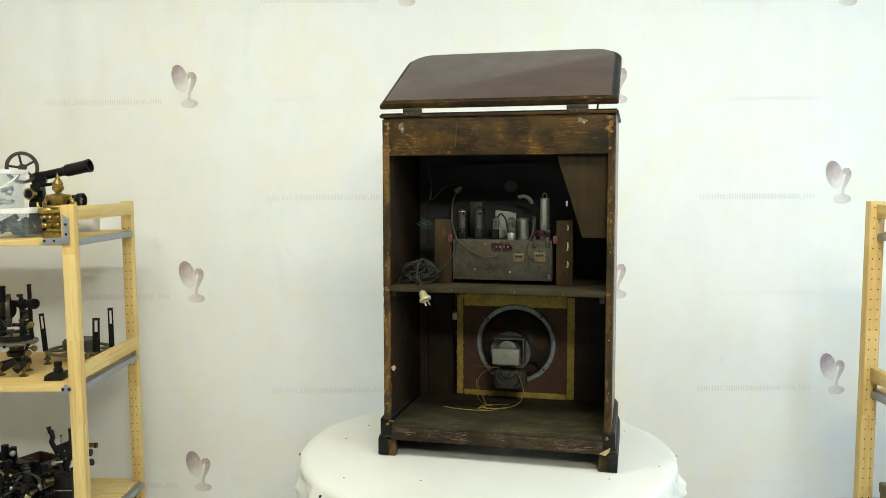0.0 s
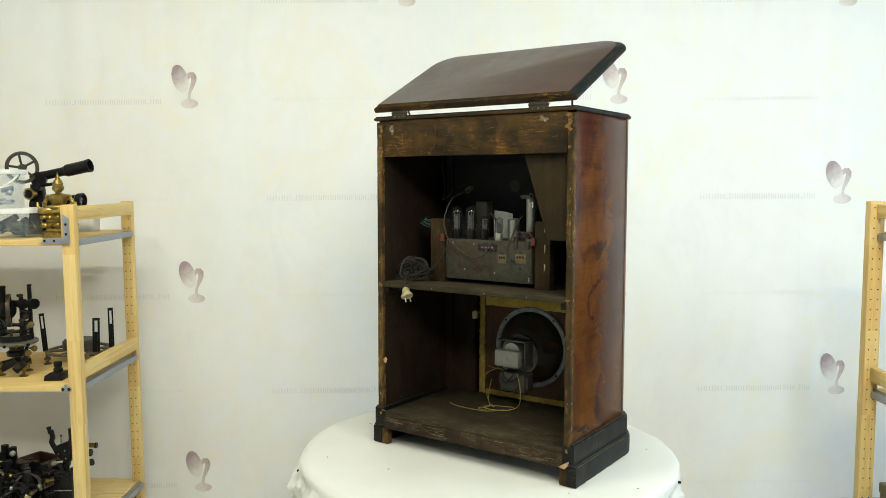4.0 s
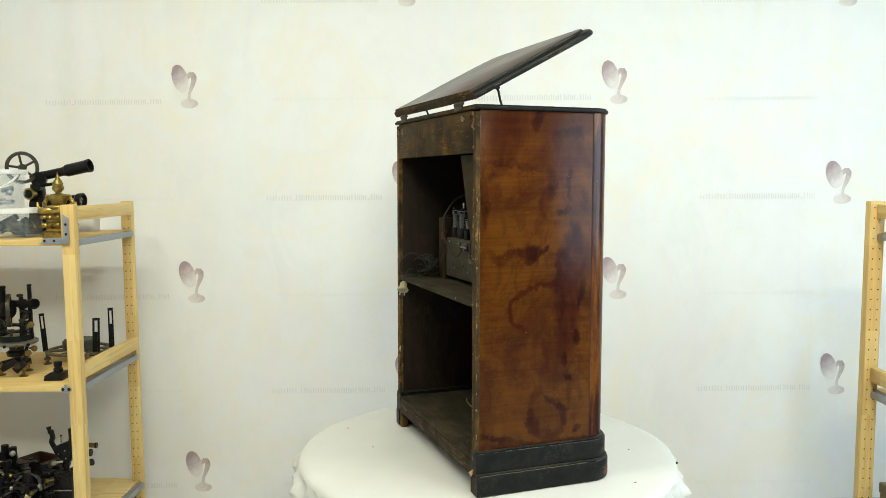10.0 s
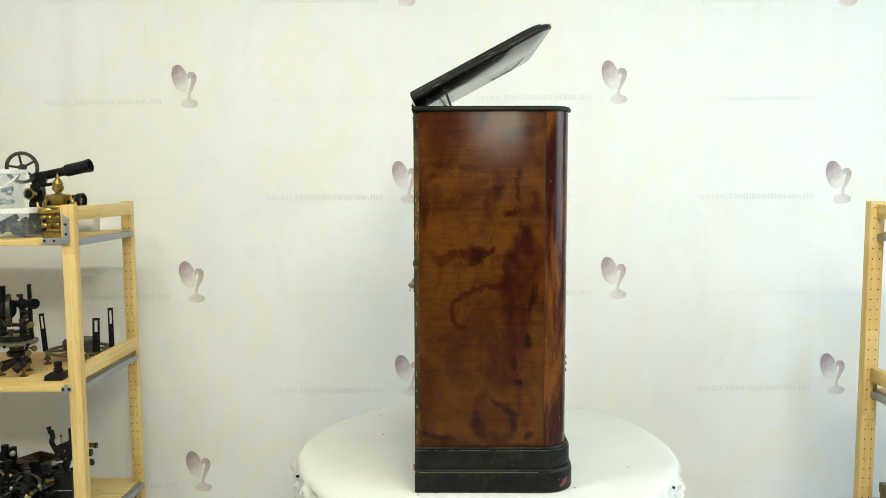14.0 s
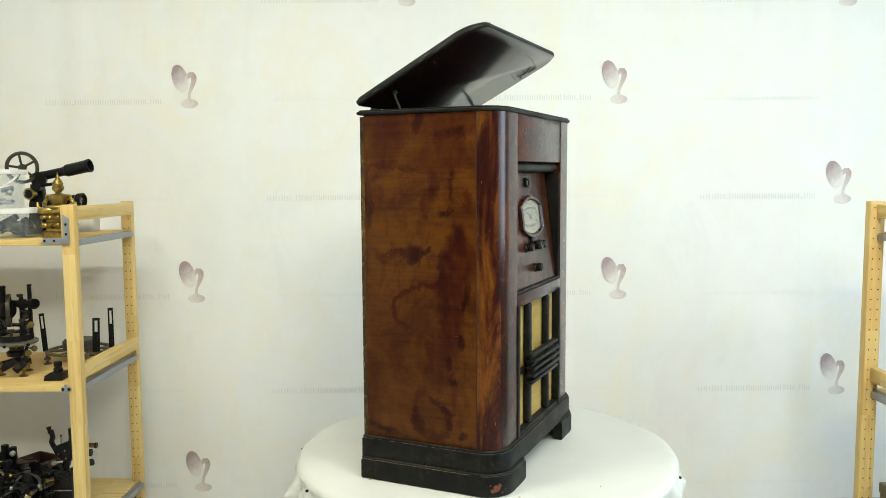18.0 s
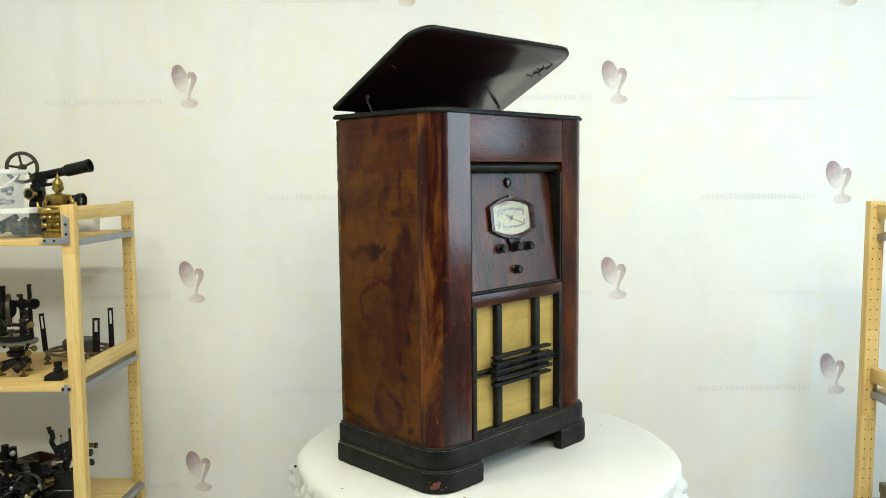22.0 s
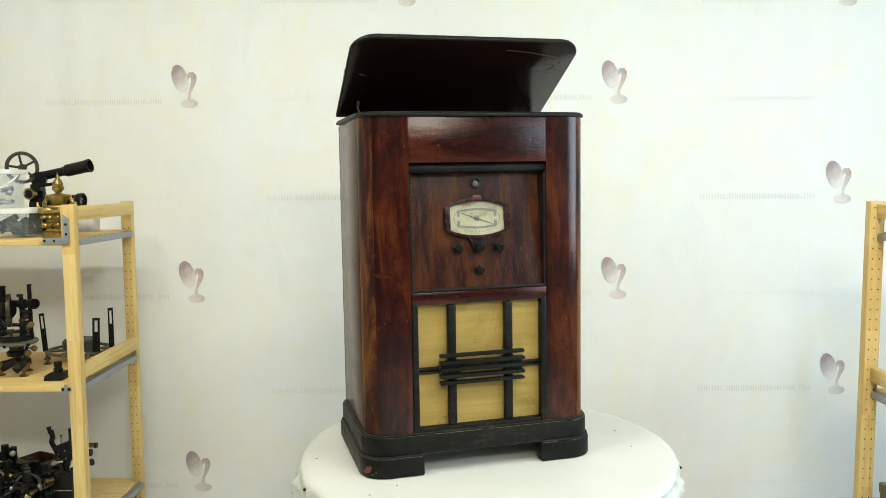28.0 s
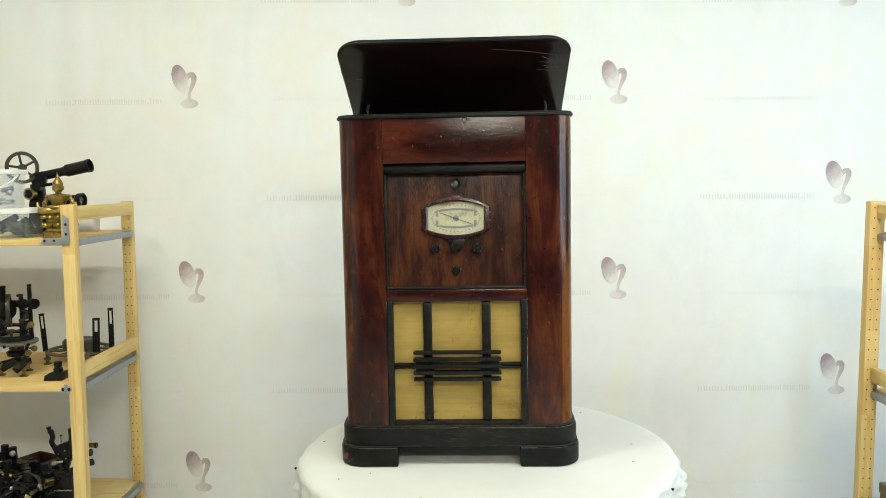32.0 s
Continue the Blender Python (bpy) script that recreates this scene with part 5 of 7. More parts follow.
def chassis():
    x0, x1, y0, y1, z0, z1 = -0.1285, 0.1335, -0.087, 0.075, 0.4595, 0.5655
    bm = box(bmesh.new(), x0, x1, y0, y1, z0, z1, 0.0025)
    ch = rp("chassis", bm, CHASSIS, "grey sheet-metal radio chassis with valves on top")

    def cp(name, bm, mat, label=""):
        return part(name, bm, mat, ch, label)
    tubes = ((-0.107, -0.066, 0.087, 0.0160, False), (-0.0615, -0.066, 0.087, 0.0160, False), (-0.0175, -0.068, 0.062, 0.0125, False), (0.0255, -0.068, 0.059, 0.0125, True), (0.074, 0.000, 0.066, 0.012, False))
    innards = plain("valve_electrodes", (0.16, 0.16, 0.15), 0.4, 0.6, 0.5, 60)
    for x, y, h, r, metal in tubes:
        bm = bmesh.new()
        valve(bm, x, y, z1, h, r, 0.026 if not metal else 0.018, metal)
        cp("valve", bm, [THIN, BAKELITE, ALU, innards], "glass radio valve with a metal base" if metal else "glass radio valve with a black base")
    bm = bmesh.new()
    lathe(bm, [(0.015, 0), (0.015, 0.045), (0.016, 0.047), (0.016, 0.052), (0.010, 0.056), (0, 0.056)], Matrix.Translation((0.053, -0.040, z1)), 20)
    cp("metal_can", bm, ALU, "short silvery metal can")
    bm = bmesh.new()
    lathe(bm, [(0.0118, 0), (0.0118, 0.014), (0.0125, 0.016), (0.0125, 0.098), (0.0130, 0.099), (0.0130, 0.101), (0.0125, 0.102), (0.0130, 0.106), (0.0118, 0.108), (0, 0.108)], Matrix.Translation((0.110, -0.050, z1)), 24)
    strand(bm, [(0.106, -0.05, z1 + 0.107), (0.104, -0.05, z1 + 0.116), (0.110, -0.05, z1 + 0.121), (0.115, -0.05, z1 + 0.114), (0.113, -0.05, z1 + 0.107)], 0.0011, 6)
    cp("capacitor_can", bm, ALU, "tall silvery capacitor can")
    bm = bmesh.new()
    prism(bm, [(-0.030, 0.566), (0.026, 0.566), (0.028, 0.632), (0.004, 0.637), (-0.028, 0.640)], -0.004, -0.001, "y", 0.0006)
    cp("card", bm, plain("grey_card", (0.36, 0.37, 0.345), 0.8, 0, 0.3, 60), "pale grey card stuck among the valves")
    bm = box(bmesh.new(), -0.104, -0.068, 0.020, 0.055, z1, 0.662, 0.002)
    cp("coil_shield", bm, plain("dusty_olive_shield", (0.026, 0.025, 0.017), 0.6, 0.1), "dusty square coil shield")
    bm = box(bmesh.new(), -0.0235, 0.030, y0 - 0.003, y0 + 0.001, 0.538, 0.557, 0.0008)
    for k in (-0.008, 0.002, 0.012, 0.022):
        lathe(bm, [(0.0024, 0), (0.0024, 0.003), (0.0014, 0.004), (0, 0.004)], Matrix.Translation((k - 0.002, y0 - 0.003, 0.547)) @ Matrix.Rotation(radians(90), 4, "X"), 8, 1)
    cp("terminal_strip", bm, [MAROON, ALU], "dark red terminal strip")
    bm = box(bmesh.new(), 0.083, 0.127, -0.080, -0.076, 0.574, 0.591, 0.0008)
    box(bm, 0.084, 0.093, -0.0915, -0.0875, 0.548, 0.575, 0.0005, 2)
    box(bm, 0.118, 0.127, -0.0915, -0.0875, 0.548, 0.575, 0.0005, 2)
    for k in (0.094, 0.116):
        lathe(bm, [(0.004, 0), (0.004, 0.003), (0, 0.003)], Matrix.Translation((k, -0.080, 0.583)) @ Matrix.Rotation(radians(90), 4, "X"), 10, 1)
    cp("terminal_strip", bm, [MAROON, BAKELITE, CHASSIS], "dark red terminal strip")
    for a0, a1, c0, c1 in ((0.035, 0.061, 0.508, 0.531), (0.086, 0.117, 0.510, 0.535)):
        bm = box(bmesh.new(), a0, a1, y0 - 0.0022, y0 - 0.0002, c0, c1, 0.0006)
        for k in (0.25, 0.5, 0.75):
            lathe(bm, [(0.0032, 0), (0.0032, 0.0012), (0, 0.0012)], Matrix.Translation((a0 + (a1 - a0) * k, y0 - 0.0018, c0 + (c1 - c0) * 0.66)) @ Matrix.Rotation(radians(90), 4, "X"), 8, 1)
        lathe(bm, [(0.004, 0), (0.004, 0.001), (0, 0.001)], Matrix.Translation(((a0 + a1) / 2, y0 - 0.0004, c1 + 0.001)) @ Matrix.Rotation(radians(90), 4, "X"), 10, 1)
        cp("socket_label", bm, [PAPERY, HOLE], "yellowed socket label with printed bars")
    for x, z in ((-0.105, 0.5555), (-0.040, 0.5535), (0.126, 0.468), (0.126, 0.474), (0.025, 0.482), (-0.001, 0.497), (0.100, 0.497), (-0.068, 0.487)):
        bm = lathe(bmesh.new(), [(0.0026, 0), (0.0022, 0.0012), (0, 0.0014)], Matrix.Translation((x, y0 - 0.0002, z)) @ Matrix.Rotation(radians(90), 4, "X"), 8)
        cp("rivet", bm, ALU if z != 0.497 else HOLE)
    rnd = random.Random(31)
    hole = None
    for k in range(22):
        x, z, r = rnd.uniform(x0 + 0.012, x1 - 0.012), rnd.uniform(z0 + 0.008, z1 - 0.045), rnd.uniform(0.0007, 0.0022)
        m = Matrix.Translation((x, y0 - 0.0001, z)) @ Matrix.Rotation(radians(90), 4, "X") @ Matrix.Diagonal((r / 0.001, r / 0.001, 1, 1))
        if hole is None:
            hole = part("screw_hole", lathe(bmesh.new(), [(0.001, 0), (0.0009, 0.0004), (0, 0.0004)], None, 8), HOLE, ch, "", m)
        else:
            again("screw_hole", hole, ch, m)
    for xs in (x0 + 0.004, x1 - 0.004):
        cp("flange", box(bmesh.new(), xs - 0.002, xs + 0.002, y0 - 0.0016, y0 - 0.0001, z0 + 0.002, z1 - 0.004, 0.0006), CHASSIS)
    # posts on both sides
    for a0, a1, s in ((-0.176, -0.1295, -1), (0.1440, 0.1865, 1)):
        rp("chassis_post", box(bmesh.new(), a0, a1, -0.092, -0.066, 0.4487, 0.6175, 0.002), wood("post_wood", (0.020, 0.012, 0.005), (0.036, 0.022, 0.008), (0.058, 0.036, 0.012), "z", (0.6, 0.8), 6, 0, 0.3, (0.2, 0.1, 0.04)) if s < 0 else bpy.data.materials["post_wood"], "upright wooden chassis post")
        rx = -0.1320 if s < 0 else 0.1425
        rp("rubber_block", box(bmesh.new(), rx - 0.006, rx + 0.006, -0.100, -0.0875, 0.558, 0.578, 0.002), RED, "red rubber block")
    for z, h in ((0.599, 0.006), (0.551, 0.010), (0.505, 0.008)):
        bm = strand(bmesh.new(), [(0.172, -0.0925, z - h), (0.1745, -0.0955, z - h * 0.3), (0.1745, -0.0955, z + h * 0.4), (0.1730, -0.0925, z + h)], 0.0019, 8)
        rp("clip", bm, IVORY, "small ivory clip")
    # dial drive inside
    bm = bmesh.new()
    lathe(bm, [(0.006, 0), (0.006, 0.004), (0.016, 0.004), (0.017, 0.006), (0.016, 0.008), (0, 0.008)], Matrix.Translation((0.005, 0.055, 0.705)) @ Matrix.Rotation(radians(90), 4, "X"), 24)
    rp("drive_pulley", bm, plain("dull_pulley", (0.030, 0.027, 0.018), 0.7), "dull brown dial drive pulley")
    bm = bmesh.new()
    o = [(0.040 + 0.030 * math.cos(radians(a)), 0.652 + 0.030 * math.sin(radians(a))) for a in range(10, 125, 10)]
    i = [(0.040 + 0.020 * math.cos(radians(a)), 0.652 + 0.020 * math.sin(radians(a))) for a in range(120, 5, -10)]
    prism(bm, o + i, 0.040, 0.043, "y", 0.0005)
    rp("drive_sector", bm, plain("dull_sector", (0.15, 0.15, 0.13), 0.5, 0.5), "curved metal drive sector")
    bm = bmesh.new()
    lathe(bm, [(0.008, 0), (0.009, 0.012), (0.007, 0.022), (0, 0.022)], Matrix.Translation((-0.150, 0.045, 0.690)) @ Matrix.Rotation(radians(60), 4, "Y"), 14)
    rp("lamp_socket", bm, OLIVE, "small dull brass lamp socket")
    # board behind the works, its unlit black lifted by a grey base colour
    rp("inner_front", box(bmesh.new(), -0.1768, 0.1768, 0.1080, 0.1150, 0.4490, 0.7683), LIFTED_BLACK)


def cords():
    y = -0.100
    def cable(name, pts, r, mat, label, off=0.069):
        bm = strand(bmesh.new(), [(a - off, b, c) for a, b, c in pts], r)
        rp(name, bm, mat, label)
    cable("signal_cable", [(-0.066, 0.03, 0.692), (-0.064, -0.05, 0.672), (-0.060, -0.092, 0.625), (-0.054, y, 0.595), (-0.042, y, 0.565), (-0.012, y, 0.540), (0.020, y, 0.5225), (0.050, y, 0.5205), (0.070, y, 0.530), (0.074, -0.093, 0.545)], 0.0021, CORD, "thick grey braided cable")
    cable("valve_lead", [(0.150, -0.045, 0.628), (0.156, -0.075, 0.615), (0.150, -0.098, 0.575), (0.140, y, 0.545), (0.146, y, 0.522), (0.160, -0.094, 0.517)], 0.0022, CORD, "thin grey lead")
    cable("valve_lead", [(0.057, -0.055, 0.625), (0.066, -0.062, 0.632), (0.078, -0.055, 0.615), (0.082, -0.04, 0.573)], 0.0022, CORDDK, "thin dark lead")
    cable("hanging_wire", [(-0.155, 0.03, 0.776), (-0.152, 0.03, 0.74), (-0.146, 0.03, 0.705), (-0.149, 0.03, 0.675), (-0.154, 0.03, 0.664)], 0.0018, CORD, "thin hanging grey wire")
    cable("hanging_wire", [(-0.154, 0.03, 0.664), (-0.135, 0.03, 0.675), (-0.110, 0.03, 0.700), (-0.076, 0.04, 0.712)], 0.0012, CORD, "thin grey wire")
    # mains cord: from the chassis round the post, coiled on the shelf, over its edge
    cable("mains_cord", [(-0.045, -0.094, 0.560), (-0.050, -0.100, 0.540), (-0.066, -0.108, 0.505), (-0.090, -0.115, 0.480), (-0.120, -0.130, 0.466), (-0.160, -0.135, 0.460), (-0.195, -0.128, 0.4525), (-0.185, -0.120, 0.475), (-0.165, -0.118, 0.500), (-0.135, -0.120, 0.5125), (-0.108, -0.116, 0.500), (-0.098, -0.110, 0.478), (-0.115, -0.120, 0.470), (-0.150, -0.130, 0.482), (-0.172, -0.128, 0.470), (-0.140, -0.140, 0.4555), (-0.128, -0.155, 0.468), (-0.127, -0.172, 0.474), (-0.1215, -0.186, 0.458), (-0.1151, -0.1922, 0.4385)], 0.0020, CORDDK, "dark twisted mains cord")
    cable("mains_cord", [(-0.062, -0.105, 0.512), (-0.085, -0.112, 0.489), (-0.118, -0.128, 0.474), (-0.155, -0.122, 0.466), (-0.178, -0.110, 0.480), (-0.150, -0.105, 0.507), (-0.118, -0.108, 0.508), (-0.102, -0.112, 0.490), (-0.135, -0.125, 0.478), (-0.168, -0.128, 0.462), (-0.190, -0.120, 0.456)], 0.0016, CORDDK, "dark twisted mains cord")
    cable("mains_cord", [(-0.168, -0.112, 0.452), (-0.140, -0.118, 0.470), (-0.120, -0.110, 0.476), (-0.132, -0.100, 0.489), (-0.160, -0.104, 0.484), (-0.172, -0.112, 0.466)], 0.0016, TEAL, "dark green cord")
    rnd = random.Random(3)
    for k in range(5):
        z = 0.598 + 0.004 * k
        cable("loose_wire", [(-0.165 + 0.004 * k, -0.06 + 0.004 * k, z + 0.006), (-0.145, -0.065, z + rnd.uniform(-0.004, 0.006)), (-0.120, -0.055, z - 0.012), (-0.108, -0.045, 0.565 - 0.006 * k), (-0.112, -0.040, 0.520), (-0.110, -0.04, 0.452)], 0.0013, TEAL, "loose green cloth-covered wire")
    cable("mains_cord", [(-0.112, -0.118, 0.470), (-0.118, -0.146, 0.510), (-0.122, -0.173, 0.517), (-0.125, -0.192, 0.502), (-0.126, -0.199, 0.478), (-0.126, -0.190, 0.464), (-0.126, -0.177, 0.458), (-0.124, -0.150, 0.4535)], 0.0027, CORDDK, "dark cord looping out of the back")
    # more of the tangled cord on the shelf
    for k in range(9):
        cx0, cy0, cz0 = -0.140 + rnd.uniform(-0.016, 0.020), -0.118 + rnd.uniform(-0.014, 0.014), 0.481 + rnd.uniform(-0.006, 0.006)
        rx, rz, lean = rnd.uniform(0.026, 0.046), rnd.uniform(0.012, 0.024), rnd.uniform(-0.3, 0.5)
        a0 = rnd.uniform(0, math.tau)
        pts = []
        for j in range(11):
            t = a0 + j * 0.62
            u, v = rx * math.cos(t) * rnd.uniform(0.8, 1.15), rz * math.sin(t) * rnd.uniform(0.8, 1.15)
            pts.append((cx0 + u, cy0 + 0.010 * math.sin(2 * t + k), max(0.4515, cz0 + v + lean * u * 0.5)))
        cable("mains_cord", pts, rnd.choice((0.0013, 0.0017, 0.0019)), rnd.choice((CORDDK, CORDDK, CORD)), "tangled thin cord")
    # plug
    bm = bmesh.new()
    m = Matrix.Translation((-0.1151 - 0.069, -0.1927, 0.4377)) @ Vector((0.48, -0.30, -0.82)).to_track_quat("Z", "Y").to_matrix().to_4x4()
    lathe(bm, [(0.004, -0.002), (0.007, 0.0), (0.0095, 0.004), (0.0105, 0.016), (0.0150, 0.019), (0.0160, 0.022), (0.0150, 0.0255), (0, 0.0255)], m, 20)
    for s in (1, -1):
        rod(bm, m @ Vector((s * 0.0065, 0, 0.025)), m @ Vector((s * 0.0065, 0, 0.040)), 0.0020, seg=8, mat=1)
    rp("plug", bm, [IVORY, ALU], "ivory two-pin mains plug hanging over the shelf")
    # a loose connector under the shelf
    bm = bmesh.new()
    lathe(bm, [(0.0085, 0), (0.0092, 0.018), (0.006, 0.022), (0, 0.022)], Matrix.Translation((-0.167, 0.118, 0.318)), 12)
    rp("loose_connector", bm, IVORY, "small ivory connector on a hanging lead")
    cable("hanging_wire", [(-0.097, 0.118, 0.434), (-0.096, 0.118, 0.39), (-0.098, 0.118, 0.339)], 0.0012, CORD, "thin grey lead")


def speaker():
    # baffle with its yellowed border
    bx0, bx1, bz0, bz1 = -0.168, 0.186, 0.0920, 0.4335
    rp("baffle_board", box(bmesh.new(), bx0 + 0.02, bx1 - 0.02, 0.1428, 0.1495, bz0, bz1), CONE, "dark brown fibre baffle board")
    rnd = random.Random(9)
    def strip(x0, x1, z0, z1):
        bm = bmesh.new()
        n = 60
        hor = (x1 - x0) > (z1 - z0)
        lo, hi = [], []
        for k in range(n + 1):
            j1, j2 = rnd.uniform(-0.0010, 0.0010), rnd.uniform(-0.0012, 0.0012)
            if hor:
                x = x0 + (x1 - x0) * k / n
                lo.append((x, z0 + j1)); hi.append((x, z1 + j2))
            else:
                z = z0 + (z1 - z0) * k / n
                lo.append((x0 + j1, z)); hi.append((x1 + j2, z))
        prism(bm, lo + hi[::-1], 0.1392, 0.1427, "y", 0.0008)
        rp("felt_border", bm, YELLOW, "yellowed torn border strip")
    strip(bx0 + 0.002, bx0 + 0.021, bz0 + 0.002, 0.388)
    strip(bx1 - 0.030, bx1 + 0.003, bz0 + 0.002, 0.388)
    strip(bx0 + 0.024, bx1 - 0.032, 0.357, 0.391)
    strip(bx0 + 0.024, bx1 - 0.032, bz0 + 0.0005, bz0 + 0.016)
    sx, sz = 0.009, 0.2495
    face = Matrix.Translation((sx, 0.1425, sz)) @ Matrix.Rotation(radians(90), 4, "X")
    bm = bmesh.new()
    lathe(bm, [(0.101, 0.0), (0.1150, 0.0), (0.1150, 0.006), (0.1125, 0.008), (0.104, 0.008), (0.101, 0.005), (0.101, 0.0)], face, 56)
    for k in range(4):
        a = k * math.tau / 4 + 0.85
        lathe(bm, [(0.0034, 0.007), (0.003, 0.0095), (0, 0.0095)], face @ Matrix.Translation((0.1085 * math.cos(a), 0.1085 * math.sin(a), 0)), 8, 1)
    spk = rp("loudspeaker", bm, [RING, HOLE], "round loudspeaker with a grey painted rim")

    def sp(name, bm, mat, label=""):
        return part(name, bm, mat, spk, label)
    basket = plain("dark_speaker_basket", (0.030, 0.024, 0.018), 0.6, 0.3, 0.4)
    # basket with round openings
    bm = bmesh.new()
    seg = 216
    key = [(0.102, 0.002), (0.097, 0.012), (0.090, 0.022), (0.080, 0.031), (0.070, 0.039), (0.060, 0.046), (0.048, 0.052)]
    prof = [(p[0] + (q[0] - p[0]) * k / 6, p[1] + (q[1] - p[1]) * k / 6) for p, q in zip(key, key[1:]) for k in range(6)] + [key[-1]]
    rings = [[bm.verts.new(face @ Vector((r * math.cos(k * math.tau / seg), r * math.sin(k * math.tau / seg), h))) for k in range(seg)] for r, h in prof]
    for a, b, (r, h) in zip(rings, rings[1:], prof):
        for k in range(seg):
            ang = ((k + 0.5) / seg * 6 + 0.35) % 1 - 0.5
            rm = r - 0.0008
            if ((ang * math.tau / 6 * rm) / 0.017) ** 2 + ((rm - 0.077) / 0.018) ** 2 < 1:
                continue
            bm.faces.new((a[k], a[(k + 1) % seg], b[(k + 1) % seg], b[k]))
    sp("basket", bm, basket, "dark pressed basket with round openings")
    bm = bmesh.new()
    lathe(bm, [(0.101, 0.001), (0.094, 0.006), (0.050, 0.036), (0.02, 0.044), (0, 0.044)], face, 48)
    sp("cone", bm, plain("brown_paper_cone", (0.060, 0.027, 0.012), 0.9, 0, 0.4, 30), "brown paper cone")
    bm = bmesh.new()
    lathe(bm, [(0.057, 0.050), (0.058, 0.054), (0.057, 0.058), (0, 0.058)], face @ Matrix.Translation((-0.008, -0.013, 0)), 40)
    sp("back_plate", bm, plain("dull_grey_plate", (0.15, 0.15, 0.14), 0.6, 0.3, 0.5, 60), "round grey back plate")
    cy = 0.1425
    bm = bmesh.new()
    # a bent strap yoke round the magnet
    box(bm, -0.040, 0.046, cy - 0.062, cy - 0.0585, 0.206, 0.284, 0.001)
    box(bm, -0.040, 0.046, cy - 0.104, cy - 0.0622, 0.280, 0.284, 0.001)
    box(bm, 0.0422, 0.046, cy - 0.104, cy - 0.0624, 0.214, 0.2796, 0.001)
    sp("yoke", bm, plain("grey_yoke", (0.085, 0.080, 0.066), 0.55, 0.4, 0.3), "bent grey metal yoke")
    bm = bmesh.new()
    lathe(bm, [(0.027, 0.062), (0.028, 0.070), (0.026, 0.0978), (0, 0.0978)], Matrix.Translation((0.000, cy, 0.249)) @ Matrix.Rotation(radians(90), 4, "X"), 28)
    sp("magnet", bm, ALU, "pale round magnet")
    bm = box(bmesh.new(), -0.041, 0.036, cy - 0.124, cy - 0.098, 0.2115, 0.2580, 0.006)
    lathe(bm, [(0.008, 0), (0.0075, 0.002), (0.004, 0.002), (0.003, 0.0035), (0, 0.0035)], Matrix.Translation((-0.003, cy - 0.124, 0.235)) @ Matrix.Rotation(radians(90), 4, "X"), 16)
    sp("magnet_cover", bm, plain("pale_dusty_metal", (0.27, 0.27, 0.23), 0.55, 0.3, 0.25), "pale dusty metal magnet cover")
    bm = box(bmesh.new(), -0.034, 0.044, cy - 0.105, cy - 0.055, 0.142, 0.192, 0.003)
    box(bm, -0.040, 0.050, cy - 0.095, cy - 0.065, 0.150, 0.186, 0.002)
    sp("transformer", bm, plain("dusty_transformer", (0.055, 0.052, 0.042), 0.7, 0.2, 0.4), "small dusty output transformer")
    for pts in ([(-0.030, 0.045, 0.196), (-0.024, 0.032, 0.176), (-0.010, 0.030, 0.168), (0.004, 0.032, 0.180), (0.012, 0.040, 0.196)], [(-0.020, 0.036, 0.200), (-0.014, 0.028, 0.184), (0.010, 0.028, 0.174), (0.030, 0.034, 0.190)], [(0.036, 0.045, 0.200), (0.030, 0.030, 0.186), (0.034, 0.030, 0.164), (0.020, 0.034, 0.150)], [(-0.032, 0.040, 0.188), (-0.030, 0.030, 0.168), (-0.018, 0.030, 0.152)]):
        rp("transformer_lead", strand(bmesh.new(), pts, 0.0019), CORDDK, "dark tangled transformer lead")
    # loose wires on the floor board
    def wire(pts, r=0.0013):
        rp("speaker_wire", strand(bmesh.new(), [(a - 0.069, b, c) for a, b, c in pts], r), WIRE, "loose yellow cloth-covered wire")
    wire([(0.095, 0.03, 0.196), (0.110, 0.018, 0.170), (0.118, 0.010, 0.140), (0.104, 0.020, 0.108), (0.070, 0.015, 0.0935), (0.030, 0.000, 0.0935), (-0.002, 0.012, 0.0935), (0.010, 0.030, 0.0937), (0.030, 0.02, 0.0962)])
    wire([(-0.102, -0.008, 0.0935), (-0.070, -0.020, 0.0935), (-0.020, -0.026, 0.0935), (0.030, -0.020, 0.0935), (0.058, 0.012, 0.0935), (0.080, 0.020, 0.0938)])
    wire([(0.035, 0.03, 0.205), (0.000, 0.025, 0.185), (-0.012, 0.025, 0.155), (0.000, 0.03, 0.120), (0.012, 0.02, 0.095), (-0.006, 0.000, 0.0936), (0.005, -0.015, 0.0936), (0.020, -0.004, 0.0936)], 0.001)
    wire([(0.045, 0.03, 0.202), (0.005, 0.05, 0.198), (-0.030, 0.08, 0.193)], 0.001)
    wire([(-0.030, 0.10, 0.150), (-0.026, 0.08, 0.115), (0.000, 0.045, 0.0945), (0.040, 0.045, 0.0936), (0.070, 0.055, 0.0936)], 0.001)


OFF = Matrix.Translation((CX, DY + 0.018, 0))
chassis()
cords()
speaker()


# ---- shelving ----
def round_hole(bm, x, y, z, r=0.0022):
    lathe(bm, [(r, 0.0), (r, 0.0006), (0, 0.0006)], Matrix.Translation((x, y, z)) @ Matrix.Rotation(radians(90), 4, "X"), 8)


PIN = None


